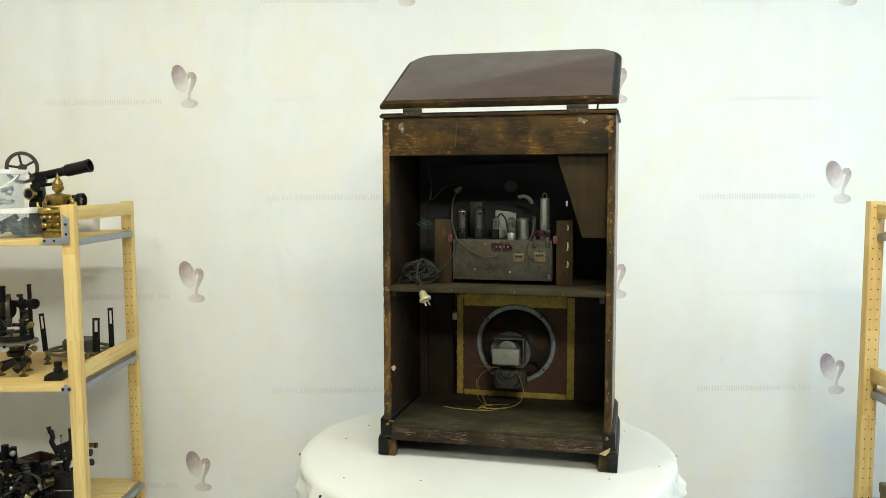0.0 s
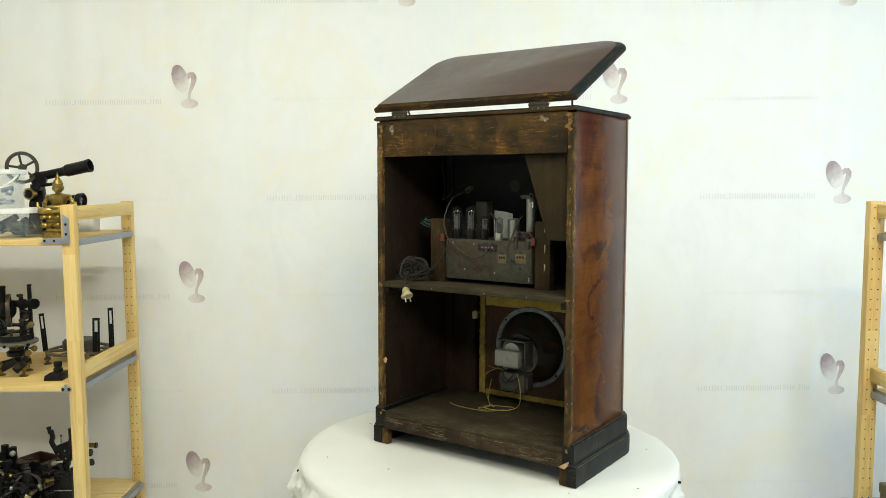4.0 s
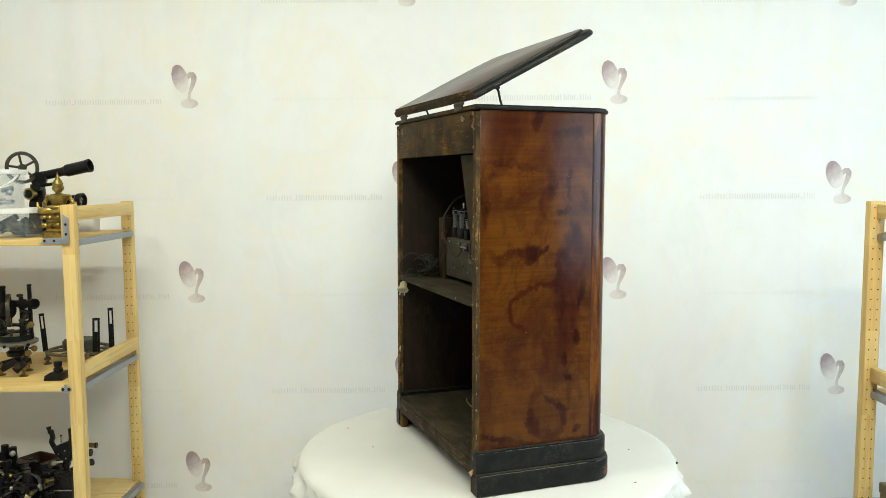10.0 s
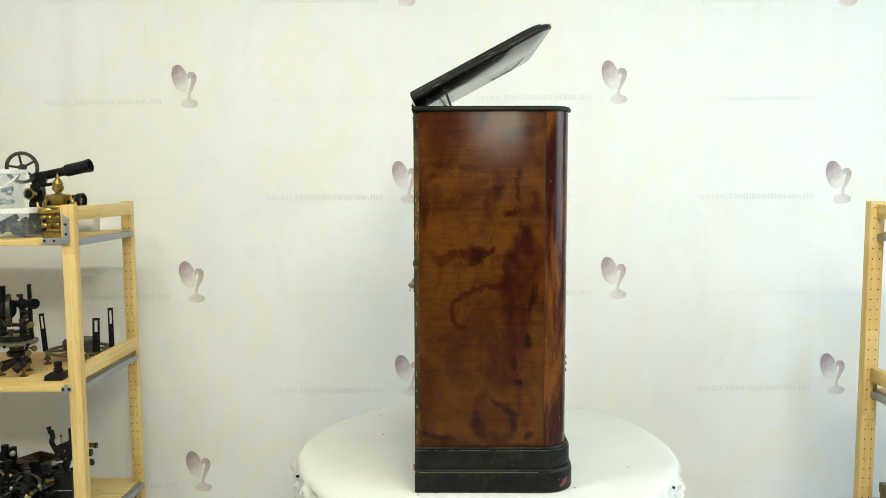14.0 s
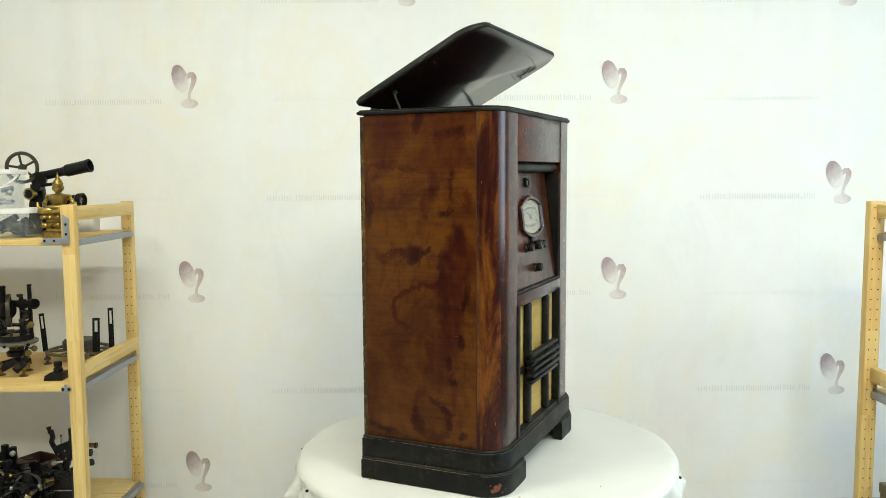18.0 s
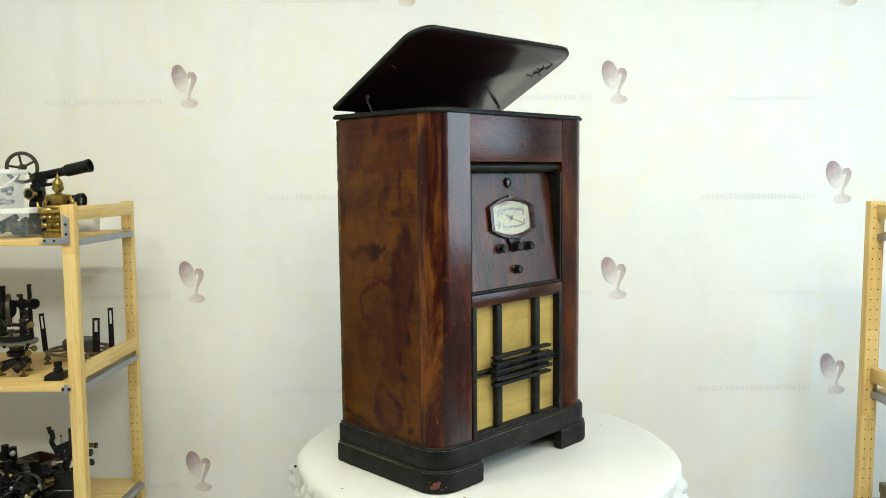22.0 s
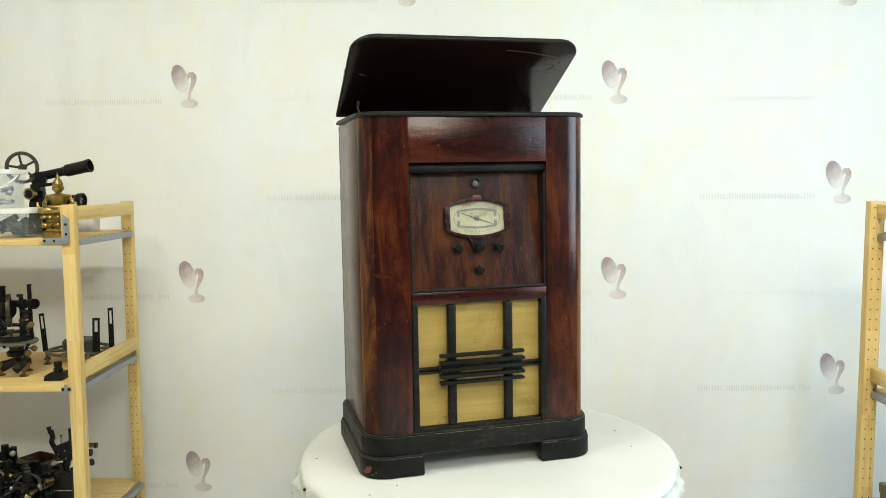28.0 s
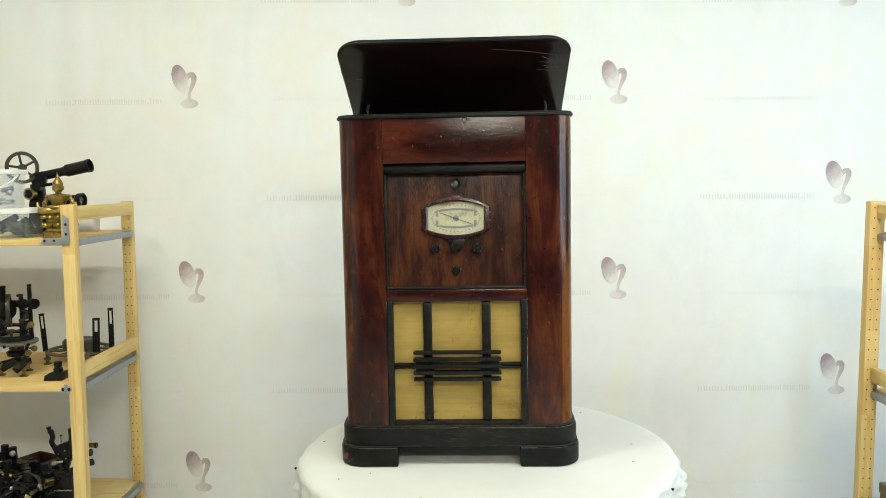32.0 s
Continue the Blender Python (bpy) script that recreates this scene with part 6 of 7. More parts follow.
def upright(unit, x0, x1, y0, y1, h, holes, tops=(0.10, 0.035), foot=0.0):
    p = part("post", box(bmesh.new(), x0, x1, y0, y1, foot, h, 0.002), PINE, unit)
    if holes:
        global PIN
        for k, top in ((0.27, tops[0]), (0.73, tops[1])):
            for n in range(int((h - top - 0.06) / 0.032) + 1):
                m = Matrix.Translation((x0 + (x1 - x0) * k, y0, h - top - 0.032 * n))
                if PIN is None:
                    bm = bmesh.new()
                    round_hole(bm, 0, 0.0002, 0)
                    PIN = part("pin_hole", bm, HOLE, p, "", m)
                else:
                    again("pin_hole", PIN, p, m)
    return p


def shelf_unit_left():
    u = thing("shelf_unit", "open pine shelving unit with three boards of old instruments", "shelf", Matrix.Translation((0, 0, 0)), "pine shelving units")
    xr0, xr1, xl0, xl1, h = -1.280, -1.239, -2.130, -2.086, 1.236
    yf0, yf1, yr0, yr1 = 0.316, 0.348, 0.802, 0.834
    upright(u, xr0, xr1, yf0, yf1, h, False)
    upright(u, xr0 - 0.005, xr1 - 0.009, yr0, yr1, h, True)
    upright(u, xl0, xl1, yf0, yf1, h, False)
    upright(u, xl0, xl1, yr0, yr1, h, False)
    for z0, z1 in ((1.186, 1.2305), (0.685, 0.730)):
        part("rung", box(bmesh.new(), xr1 - 0.0225, xr1 - 0.0005, yf1 + 0.0002, yr0 - 0.0002, z0, z1, 0.0015), PINE_Y, u)
        part("rung", box(bmesh.new(), xl0 + 0.0005, xl0 + 0.0225, yf1 + 0.0002, yr0 - 0.0002, z0, z1, 0.0015), PINE_Y, u)
    for z in (1.130, 0.670, 0.178):
        part("board", box(bmesh.new(), xl1 + 0.002, xr0 - 0.002, yf0 - 0.004, yr1, z - 0.020, z, 0.0015), PINE_X, u)
        part("board", box(bmesh.new(), xr0 - 0.0018, xr1 - 0.0245, yf1 + 0.004, yr0 - 0.004, z - 0.020, z, 0.0015), PINE_X, u)
        part("edge_strip", box(bmesh.new(), xr1 - 0.024, xr1 - 0.001, yf1 + 0.004, yr0 - 0.004, z - 0.024, z - 0.0035, 0.001), STEEL, u, "galvanised steel edge strip")
    # angle bracket and a small clip on the front post
    bm = bmesh.new()
    prism(bm, [(-1.343, 1.1155), (-1.252, 1.1155), (-1.252, 1.193), (-1.271, 1.208), (-1.271, 1.1345), (-1.330, 1.1345)], 0.3085, 0.3118, "y", 0.0006)
    br = part("bracket", bm, STEEL, u, "grey steel angle bracket")
    bm = bmesh.new()
    for x, z in ((-1.329, 1.125), (-1.299, 1.125), (-1.2615, 1.145), (-1.2615, 1.175)):
        round_hole(bm, x, 0.3083, z, 0.0042)
    part("bracket_hole", bm, HOLE, br)
    bm = bmesh.new()
    prism(bm, arc(-1.2765, 0.658, 0.0085, -90, 90, 6) + arc(-1.2935, 0.658, 0.0085, 90, 270, 6), 0.3080, 0.3118, "y", 0.0008)
    box(bm, -1.2915, -1.2805, 0.3085, 0.3116, 0.6668, 0.673, 0.0012)
    clip = part("clip", bm, STEEL, u, "small steel clip with two holes")
    bm = bmesh.new()
    for x in (-1.2945, -1.2755):
        round_hole(bm, x, 0.3080, 0.658, 0.0052)
    part("clip_hole", bm, HOLE, clip)
    return u


LEANING = Matrix.Translation((1.220, 0, 0.0006)) @ Matrix.Rotation(radians(0.65), 4, "Y")


def shelf_unit_right():
    u = thing("shelf_unit", "open pine shelving unit that leans a little", "shelf", LEANING, "pine shelving units")
    x0, x1, y0, y1, h = 0.0, 0.046, 0.332, 0.364, 1.219
    upright(u, x0, x1, y0, y1, h, True, (0.020, 0.148))
    upright(u, x0, x1, -0.140, -0.108, h, False)
    upright(u, 0.394, 0.440, y0, y1, h, False, foot=0.0050)
    upright(u, 0.394, 0.440, -0.140, -0.108, h, False, foot=0.0050)
    for z0, z1 in ((1.165, 1.2095), (0.650, 0.6950), (0.16, 0.205)):
        part("rung", box(bmesh.new(), x0 + 0.020, x0 + 0.042, -0.1078, y0 - 0.0002, z0, z1, 0.0015), PINE_Y, u)
    for z in (1.122, 0.622, 0.150):
        part("board", box(bmesh.new(), x1 + 0.0005, 0.392, -0.145, y1, z - 0.020, z, 0.0015), PINE_X, u)
        part("edge_strip", box(bmesh.new(), x0 + 0.024, x1 + 0.0002, -0.104, y0 - 0.002, z - 0.024, z - 0.0035, 0.001), STEEL, u, "galvanised steel edge strip")
    return u


shelf_unit_left()
shelf_unit_right()
S1, S2, S3 = 1.130, 0.670, 0.178


# ---- on the top board ----
def rounded_tub(name, label, category, x, y, z, w, d, h, lid_h, flare, wall_mat, lid_mat):
    """A moulded tub with a rim and, if asked, a lid."""
    ob = thing(name, label, category, Matrix.Translation((x, y, z)))

    def rr(hw, hd, r, n=5):
        o = []
        for cx2, cy2, a0 in ((hw - r, hd - r, 0), (-hw + r, hd - r, 90), (-hw + r, -hd + r, 180), (hw - r, -hd + r, 270)):
            o += arc(cx2, cy2, r, a0, a0 + 90, n)
        return o
    bm = bmesh.new()
    prof = [(0.90, 0.0), (1.0 - flare, 0.006), (1.0, h - 0.010), (1.05, h - 0.009), (1.05, h), (0.985, h), (0.965 - flare * 0.2, h - 0.012), (0.97 - flare, 0.010), (0.88, 0.008)]
    rs = [[bm.verts.new((px * s, py * s, zz)) for px, py in rr(w / 2, d / 2, min(w, d) * 0.22)] for s, zz in prof]
    n = len(rs[0])
    for a, b in zip(rs, rs[1:]):
        for k in range(n):
            bm.faces.new((a[k], a[(k + 1) % n], b[(k + 1) % n], b[k]))
    bm.faces.new(rs[0][::-1])
    bm.faces.new(rs[-1])
    bmesh.ops.recalc_face_normals(bm, faces=bm.faces[:])
    part("tub", bm, wall_mat, ob, "clear plastic tub")
    if not lid_h and wall_mat == CLEARPL:
        bm = bmesh.new()
        rs = [[bm.verts.new((px * s, py * s, zz)) for px, py in rr(w / 2, d / 2, min(w, d) * 0.22)] for s, zz in ((1.055, h - 0.010), (1.085, h - 0.009), (1.09, h + 0.001), (1.06, h + 0.004), (1.00, h + 0.003), (1.00, h + 0.0005), (1.055, h + 0.0005), (1.055, h - 0.010))]
        for a, b in zip(rs, rs[1:]):
            for k in range(n):
                bm.faces.new((a[k], a[(k + 1) % n], b[(k + 1) % n], b[k]))
        bmesh.ops.recalc_face_normals(bm, faces=bm.faces[:])
        part("rim", bm, WHITEPL, ob, "white plastic rim")
    if lid_h:
        bm = bmesh.new()
        rs = [[bm.verts.new((px * s, py * s, zz)) for px, py in rr(w / 2, d / 2, min(w, d) * 0.22)] for s, zz in ((1.06, h + 0.0005), (1.085, h + 0.001), (1.085, h + lid_h * 0.6), (1.06, h + lid_h), (0.98, h + lid_h), (0.96, h + lid_h * 0.8))]
        for a, b in zip(rs, rs[1:]):
            for k in range(n):
                bm.faces.new((a[k], a[(k + 1) % n], b[(k + 1) % n], b[k]))
        bm.faces.new(rs[0][::-1])
        bm.faces.new(rs[-1])
        bmesh.ops.recalc_face_normals(bm, faces=bm.faces[:])
        part("lid", bm, lid_mat, ob, "white plastic lid")
    return ob


def clutter_in(ob, w, d, h, seed, mats, count=9):
    """Small dark hardware lying in a tub."""
    rnd = random.Random(seed)
    for k in range(count):
        bm = bmesh.new()
        a = rnd.uniform(0, math.pi)
        l = rnd.uniform(0.02, 0.05)
        x, y, z = rnd.uniform(-w, w), rnd.uniform(-d, d), rnd.uniform(0.014, h)
        p, q = Vector((x, y, z)), Vector((x + l * math.cos(a), y + l * math.sin(a) * 0.4, z + rnd.uniform(-0.004, 0.02)))
        q.x, q.y = max(-w * 1.1, min(w * 1.1, q.x)), max(-d * 1.1, min(d * 1.1, q.y))
        rod(bm, p, q, rnd.uniform(0.004, 0.009), rnd.uniform(0.004, 0.011), 10)
        part("spare_part", bm, rnd.choice(mats), ob)


TUB = rounded_tub("storage_box", "clear plastic box with white lid full of metal parts", "storage box", -1.478, 0.425, S1, 0.150, 0.12, 0.078, 0.017, 0.10, CLEARPL, WHITEPL)
clutter_in(TUB, 0.050, 0.034, 0.052, 5, [DARKMETAL, IRON, DARKMETAL, OLIVE], 22)
BUCKET = rounded_tub("plastic_bucket", "clear plastic bucket with a white carrying handle", "bucket", -1.508, 0.420, S1 + 0.0955, 0.118, 0.11, 0.118, 0.0, 0.14, CLEARPL, WHITEPL)
clutter_in(BUCKET, 0.03, 0.03, 0.060, 8, [ALU, WHITEPL, STEEL], 9)
bm = strand(bmesh.new(), [(0.061, -0.02, 0.104), (0.050, -0.055, 0.080), (0.015, -0.070, 0.062), (-0.03, -0.068, 0.060), (-0.06, -0.03, 0.100)], 0.0035)
part("handle", bm, WHITEPL, BUCKET, "white plastic handle")


def telescope_instrument():
    """A transit instrument: telescope tube, spoked wheel, standard."""
    ob = thing("transit_telescope", "black transit telescope with a spoked wheel and brass fittings", "optical instrument", Matrix.Translation((-1.440, 0.575, S1 + 0.0005)))
    ax = Vector((0.160, -0.02, 0.232)) - Vector((-0.05, 0.0, 0.190))
    a = Vector((-0.05, 0.0, 0.190))
    d = ax.normalized()
    bm = bmesh.new()
    m = Matrix.Translation(a) @ d.to_track_quat("Z", "Y").to_matrix().to_4x4()
    lathe(bm, [(0.016, 0.0), (0.0165, 0.04), (0.0150, 0.045), (0.0150, 0.115), (0.0165, 0.118), (0.0175, 0.124), (0.0205, 0.128), (0.0210, 0.200), (0.0225, 0.203), (0.0225, 0.212), (0.0185, 0.212), (0.0180, 0.195), (0, 0.195)], m, 28)
    part("telescope_tube", bm, DARKMETAL, ob, "black lacquered telescope tube")
    bm = bmesh.new()
    lathe(bm, [(0.0178, 0.196), (0.0172, 0.197), (0, 0.199)], m, 24)
    part("objective_lens", bm, GLASS, ob, "glass objective lens")
    # wheel
    wm = Matrix.Translation((-0.062, -0.040, 0.226)) @ Matrix.Rotation(radians(90), 4, "X") @ Matrix.Rotation(radians(44), 4, "Y") @ Matrix.Scale(1.08, 4)
    bm = bmesh.new()
    lathe(bm, [(0.040, -0.006), (0.048, -0.006), (0.050, 0.0), (0.048, 0.006), (0.040, 0.006), (0.039, 0.0), (0.040, -0.006)], wm, 40)
    rim = part("wheel_rim", bm, plain("dark_bronze", (0.055, 0.045, 0.030), 0.45, 0.6, 0.4), ob, "dark bronze spoked wheel")
    bm = bmesh.new()
    for k in range(5):
        t = k * math.tau / 5 + 0.5
        rod(bm, wm @ Vector((0.008 * math.cos(t), 0.008 * math.sin(t), 0)), wm @ Vector((0.041 * math.cos(t), 0.041 * math.sin(t), 0)), 0.0040, seg=8)
    lathe(bm, [(0.011, -0.009), (0.011, 0.009), (0, 0.009)], wm, 16)
    part("spokes", bm, bpy.data.materials["dark_bronze"], rim)
    # standard and fittings
    bm = bmesh.new()
    prism(bm, [(-0.085, 0.0), (0.03, 0.0), (0.02, 0.035), (-0.01, 0.06), (-0.02, 0.17), (-0.06, 0.17), (-0.07, 0.06), (-0.085, 0.035)], 0.0, 0.028, "y", 0.004)
    part("standard", bm, DARKMETAL, ob, "black cast standard")
    for p, q, r, mat in (((-0.048, -0.035, 0.138), (-0.044, -0.012, 0.138), 0.020, GOLD), ((-0.047, -0.0385, 0.138), (-0.047, -0.0352, 0.138), 0.014, DARKMETAL), ((-0.05, 0.0, 0.10), (0.012, -0.012, 0.10), 0.024, DARKMETAL), ((-0.02, -0.02, 0.185), (-0.02, 0.0, 0.185), 0.026, DARKMETAL), ((-0.025, -0.03, 0.160), (-0.025, -0.004, 0.160), 0.015, DARKMETAL), ((-0.01, -0.02, 0.166), (0.045, -0.025, 0.172), 0.006, DARKMETAL), ((0.045, -0.025, 0.172), (0.056, -0.026, 0.173), 0.011, DARKMETAL)):
        bm = bmesh.new()
        rod(bm, p, q, r, r * 0.85, 18)
        part("fitting", bm, mat, ob, "turned knob")
    # second, lower sight
    bm = bmesh.new()
    m2 = Matrix.Translation((0.0, 0.02, 0.112)) @ Vector((1, -0.12, 0.02)).to_track_quat("Z", "Y").to_matrix().to_4x4()
    lathe(bm, [(0.014, 0), (0.014, 0.05), (0.019, 0.055), (0.020, 0.095), (0.024, 0.100), (0.0245, 0.118), (0.020, 0.118), (0.019, 0.108), (0, 0.108)], m2, 24)
    part("lower_sight", bm, DARKMETAL, ob, "short black sighting tube")
    bm = bmesh.new()
    lathe(bm, [(0.0192, 0.109), (0.012, 0.111), (0, 0.112)], m2, 20)
    part("sight_lens", bm, GLASS, ob, "glass sight lens")


telescope_instrument()


def gilded_statue():
    """A small seated figure on a stepped base: one plain shape."""
    bm = bmesh.new()
    lathe(bm, [(0.054, 0.0), (0.056, 0.004), (0.054, 0.018), (0.044, 0.022), (0.042, 0.030), (0.050, 0.036), (0.051, 0.046), (0.040, 0.050), (0.042, 0.058), (0.054, 0.064), (0.055, 0.071), (0.046, 0.075), (0, 0.076)], Matrix.Diagonal((1, 0.7, 1, 1)), 32)
    for k in range(14):
        a = k * math.tau / 14
        for r, z, q in ((0.051, 0.041, 0.0085), (0.053, 0.066, 0.0075)):
            lathe(bm, [(0, -q), (q * 0.7, -q * 0.7), (q, 0), (q * 0.7, q * 0.7), (0, q)], Matrix.Translation((r * math.cos(a), 0.7 * r * math.sin(a), z)), 8)
    lathe(bm, [(0.048, 0.074), (0.056, 0.081), (0.050, 0.091), (0.028, 0.097), (0, 0.098)], Matrix.Diagonal((1, 0.66, 1, 1)), 24)
    lathe(bm, [(0.022, 0.090), (0.020, 0.101), (0.025, 0.114), (0.032, 0.125), (0.033, 0.132), (0.024, 0.138), (0.009, 0.141), (0.0085, 0.150)], Matrix.Diagonal((1, 0.62, 1, 1)), 22)
    lathe(bm, [(0.006, 0.141), (0.0105, 0.1445), (0.0140, 0.151), (0.0152, 0.160), (0.0150, 0.168), (0.0166, 0.170), (0.0160, 0.1735), (0.0138, 0.176), (0.0120, 0.181), (0.0088, 0.1845), (0.0074, 0.189), (0.0050, 0.192), (0.0040, 0.198), (0.0020, 0.202), (0.0, 0.209)], None, 20)
    lathe(bm, [(0, -0.006), (0.003, -0.003), (0.0032, 0.001), (0.0015, 0.007), (0, 0.008)], Matrix.Translation((0.004, -0.0148, 0.158)), 8)
    for s in (1, -1):
        lathe(bm, [(0, -0.009), (0.003, -0.006), (0.0035, 0.004), (0, 0.007)], Matrix.Translation((s * 0.0160, 0, 0.158)), 8)
        lathe(bm, [(0.007, -0.003), (0.010, 0.001), (0.007, 0.006), (0, 0.008)], Matrix.Translation((s * 0.033, 0, 0.130)), 10)
        strand(bm, [(s * 0.010, -0.026, 0.088), (s * 0.034, -0.030, 0.086), (s * 0.050, -0.018, 0.086), (s * 0.054, 0, 0.086)], 0.010, 10)
    for q in (1, -1):
        strand(bm, [(q * 0.030, 0, 0.131), (q * 0.040, 0.001, 0.120), (q * 0.0445, -0.003, 0.108), (q * 0.036, -0.016, 0.0985), (q * 0.020, -0.026, 0.0955)], 0.0064, 10)
        lathe(bm, [(0.0072, -0.003), (0.0078, 0.0), (0.0072, 0.003)], Matrix.Translation((q * 0.0395, 0.001, 0.121)), 12)
        lathe(bm, [(0, -0.005), (0.006, -0.003), (0.0075, 0.002), (0, 0.006)], Matrix.Translation((q * 0.054, -0.008, 0.092)), 10)
        strand(bm, [(q * 0.046, -0.020, 0.092), (q * 0.058, -0.018, 0.101), (q * 0.060, -0.014, 0.113)], 0.0042, 8)
    strand(bm, [(0.020, -0.027, 0.0955), (0.006, -0.031, 0.098), (-0.010, -0.031, 0.0985), (-0.020, -0.027, 0.0955)], 0.0062, 10)
    return thing("statuette", "small gilded metal seated statuette on a stepped base", "statuette", Matrix.Translation((-1.322, 0.400, S1)), bm=bm, material=GOLD)


gilded_statue()
rounded_tub("white_tub", "small white plastic tub on the shelf board", "tub", -1.380, 0.735, S1, 0.075, 0.075, 0.060, 0.0, 0.08, WHITEPL, STEEL)


# ---- on the middle board ----
def levelling_foot(parent, x, y, z, mat=BRASS):
    bm = bmesh.new()
    lathe(bm, [(0.014, 0), (0.015, 0.003), (0.006, 0.007), (0.004, 0.010), (0.004, 0.022), (0.011, 0.024), (0.011, 0.032), (0.004, 0.034), (0.004, 0.046), (0, 0.046)], Matrix.Translation((x, y, z)), 14)
    part("levelling_foot", bm, mat, parent, "turned brass levelling foot")


def turned(parent, name, p, way, profile, mat, label="", seg=20):
    """A turned piece that points one way from p."""
    bm = lathe(bmesh.new(), profile, Matrix.Translation(p) @ Vector(way).normalized().to_track_quat("Z", "Y").to_matrix().to_4x4(), seg)
    return part(name, bm, mat, parent, label)


def theodolite(x, y, z):
    ob = thing("theodolite", "old black and brass theodolite on three levelling feet", "theodolite", Matrix.Translation((x, y, z)))
    worn = plain("dark_worn_brass", (0.045, 0.037, 0.026), 0.4, 0.6, 0.4)
    silver = plain("tarnished_silver_ring", (0.24, 0.23, 0.20), 0.4, 0.8, 0.3)
    for k in range(3):
        a = k * math.tau / 3 - 0.75
        levelling_foot(ob, 0.050 * math.cos(a), 0.050 * math.sin(a), 0)
    bm = bmesh.new()
    for k in range(3):
        a = k * math.tau / 3 - 0.75
        rod(bm, (0, 0, 0.045), (0.054 * math.cos(a), 0.054 * math.sin(a), 0.036), 0.013, 0.009)
    part("tribrach", bm, DARKMETAL, ob, "black three-armed base")
    turned(ob, "axis", (0, 0, 0.012), (0, 0, 1), [(0.013, 0), (0.014, 0.030), (0.012, 0.036), (0.017, 0.060), (0.024, 0.078), (0.022, 0.090), (0, 0.090)], worn)
    turned(ob, "lower_clamp", (0, 0, 0.060), (0, 0, 1), [(0.020, 0), (0.030, 0.004), (0.032, 0.016), (0.024, 0.022), (0, 0.022)], DARKMETAL, "black clamp collar")
    turned(ob, "circle", (0, 0, 0.100), (0, 0, 1), [(0.02, 0), (0.060, 0.002), (0.067, 0.006), (0.068, 0.013), (0.064, 0.016), (0, 0.016)], silver, "tarnished graduated circle", 48)
    cup = turned(ob, "compass_box", (-0.004, 0.004, 0.116), (0, 0, 1), [(0.055, 0), (0.056, 0.016), (0.052, 0.018), (0.048, 0.012), (0, 0.012)], DARKMETAL, "black compass box", 40)
    turned(cup, "compass_card", (-0.004, 0.004, 0.1285), (0, 0, 1), [(0.0475, 0), (0.0475, 0.001), (0, 0.001)], IVORY, "pale compass card", 36)
    turned(ob, "upper_plate", (-0.016, 0.020, 0.148), (0.12, -0.10, 1), [(0.030, 0), (0.050, 0.001), (0.052, 0.004), (0.050, 0.007), (0.030, 0.007), (0.030, 0.0)], DARKMETAL, "black pierced ring plate", 40)
    for sx in (-0.040, 0.024):
        bm = bmesh.new()
        prism(bm, [(-0.016, 0.130), (0.016, 0.130), (0.008, 0.19), (0.007, 0.245), (-0.007, 0.245), (-0.008, 0.19)], sx - 0.005, sx + 0.005, "x", 0.0015)
        part("standard", bm, DARKMETAL, ob, "black upright standard")
        turned(ob, "bearing_cap", (sx, 0, 0.240), (0, 0, 1), [(0.011, 0), (0.012, 0.006), (0.008, 0.012), (0, 0.013)], DARKMETAL)
    # vertical circle, seen nearly on edge
    wm = Matrix.Translation((-0.003, -0.030, 0.219)) @ Matrix.Rotation(radians(-66), 4, "Z") @ Matrix.Rotation(radians(90), 4, "X")
    bm = bmesh.new()
    lathe(bm, [(0.045, -0.006), (0.054, -0.006), (0.055, 0.0), (0.054, 0.006), (0.045, 0.006), (0.045, -0.006)], wm, 44)
    for k in range(4):
        t = k * math.tau / 4 + 0.3
        rod(bm, wm @ Vector((0, 0, 0)), wm @ Vector((0.046 * math.cos(t), 0.046 * math.sin(t), 0)), 0.005, seg=8)
    part("vertical_circle", bm, worn, ob, "dark brass vertical circle")
    turned(ob, "drum", (-0.010, -0.028, 0.219), (0.9, -0.4, 0), [(0.026, -0.016), (0.028, -0.010), (0.028, 0.010), (0.020, 0.014), (0, 0.014)], DARKMETAL, "black drum", 28)
    m = (-0.048, 0.012, 0.236)
    turned(ob, "telescope_tube", m, (1, -0.30, 0.02), [(0.013, -0.02), (0.014, 0.01), (0.012, 0.015), (0.012, 0.075), (0.015, 0.08), (0.016, 0.094), (0.012, 0.096), (0, 0.096)], DARKMETAL, "short black telescope", 24)
    turned(ob, "eyepiece", (0.058, -0.016, 0.240), (0.80, -0.60, 0.02), [(0.010, -0.004), (0.012, 0.008), (0.0165, 0.012), (0.0175, 0.034), (0.0135, 0.034), (0.0125, 0.022), (0, 0.022)], DARKMETAL, "black eyepiece", 24)
    turned(ob, "magnifier", (-0.031, -0.02, 0.238), (0, 0, 1), [(0.012, 0), (0.0135, 0.006), (0.0135, 0.052), (0.0145, 0.054), (0.0145, 0.060), (0.011, 0.061), (0, 0.056)], DARKMETAL, "black reading tube")
    bm = box(bmesh.new(), 0.0435, 0.0565, 0.000, 0.007, 0.118, 0.292, 0.002)
    box(bm, 0.0425, 0.0575, -0.001, 0.008, 0.292, 0.301, 0.003)
    part("sight_vane", bm, DARKMETAL, ob, "tall black sight vane")
    knob = [(0.004, -0.014), (0.004, 0.0), (0.0095, 0.001), (0.0105, 0.004), (0.0095, 0.009), (0.003, 0.010), (0, 0.010)]
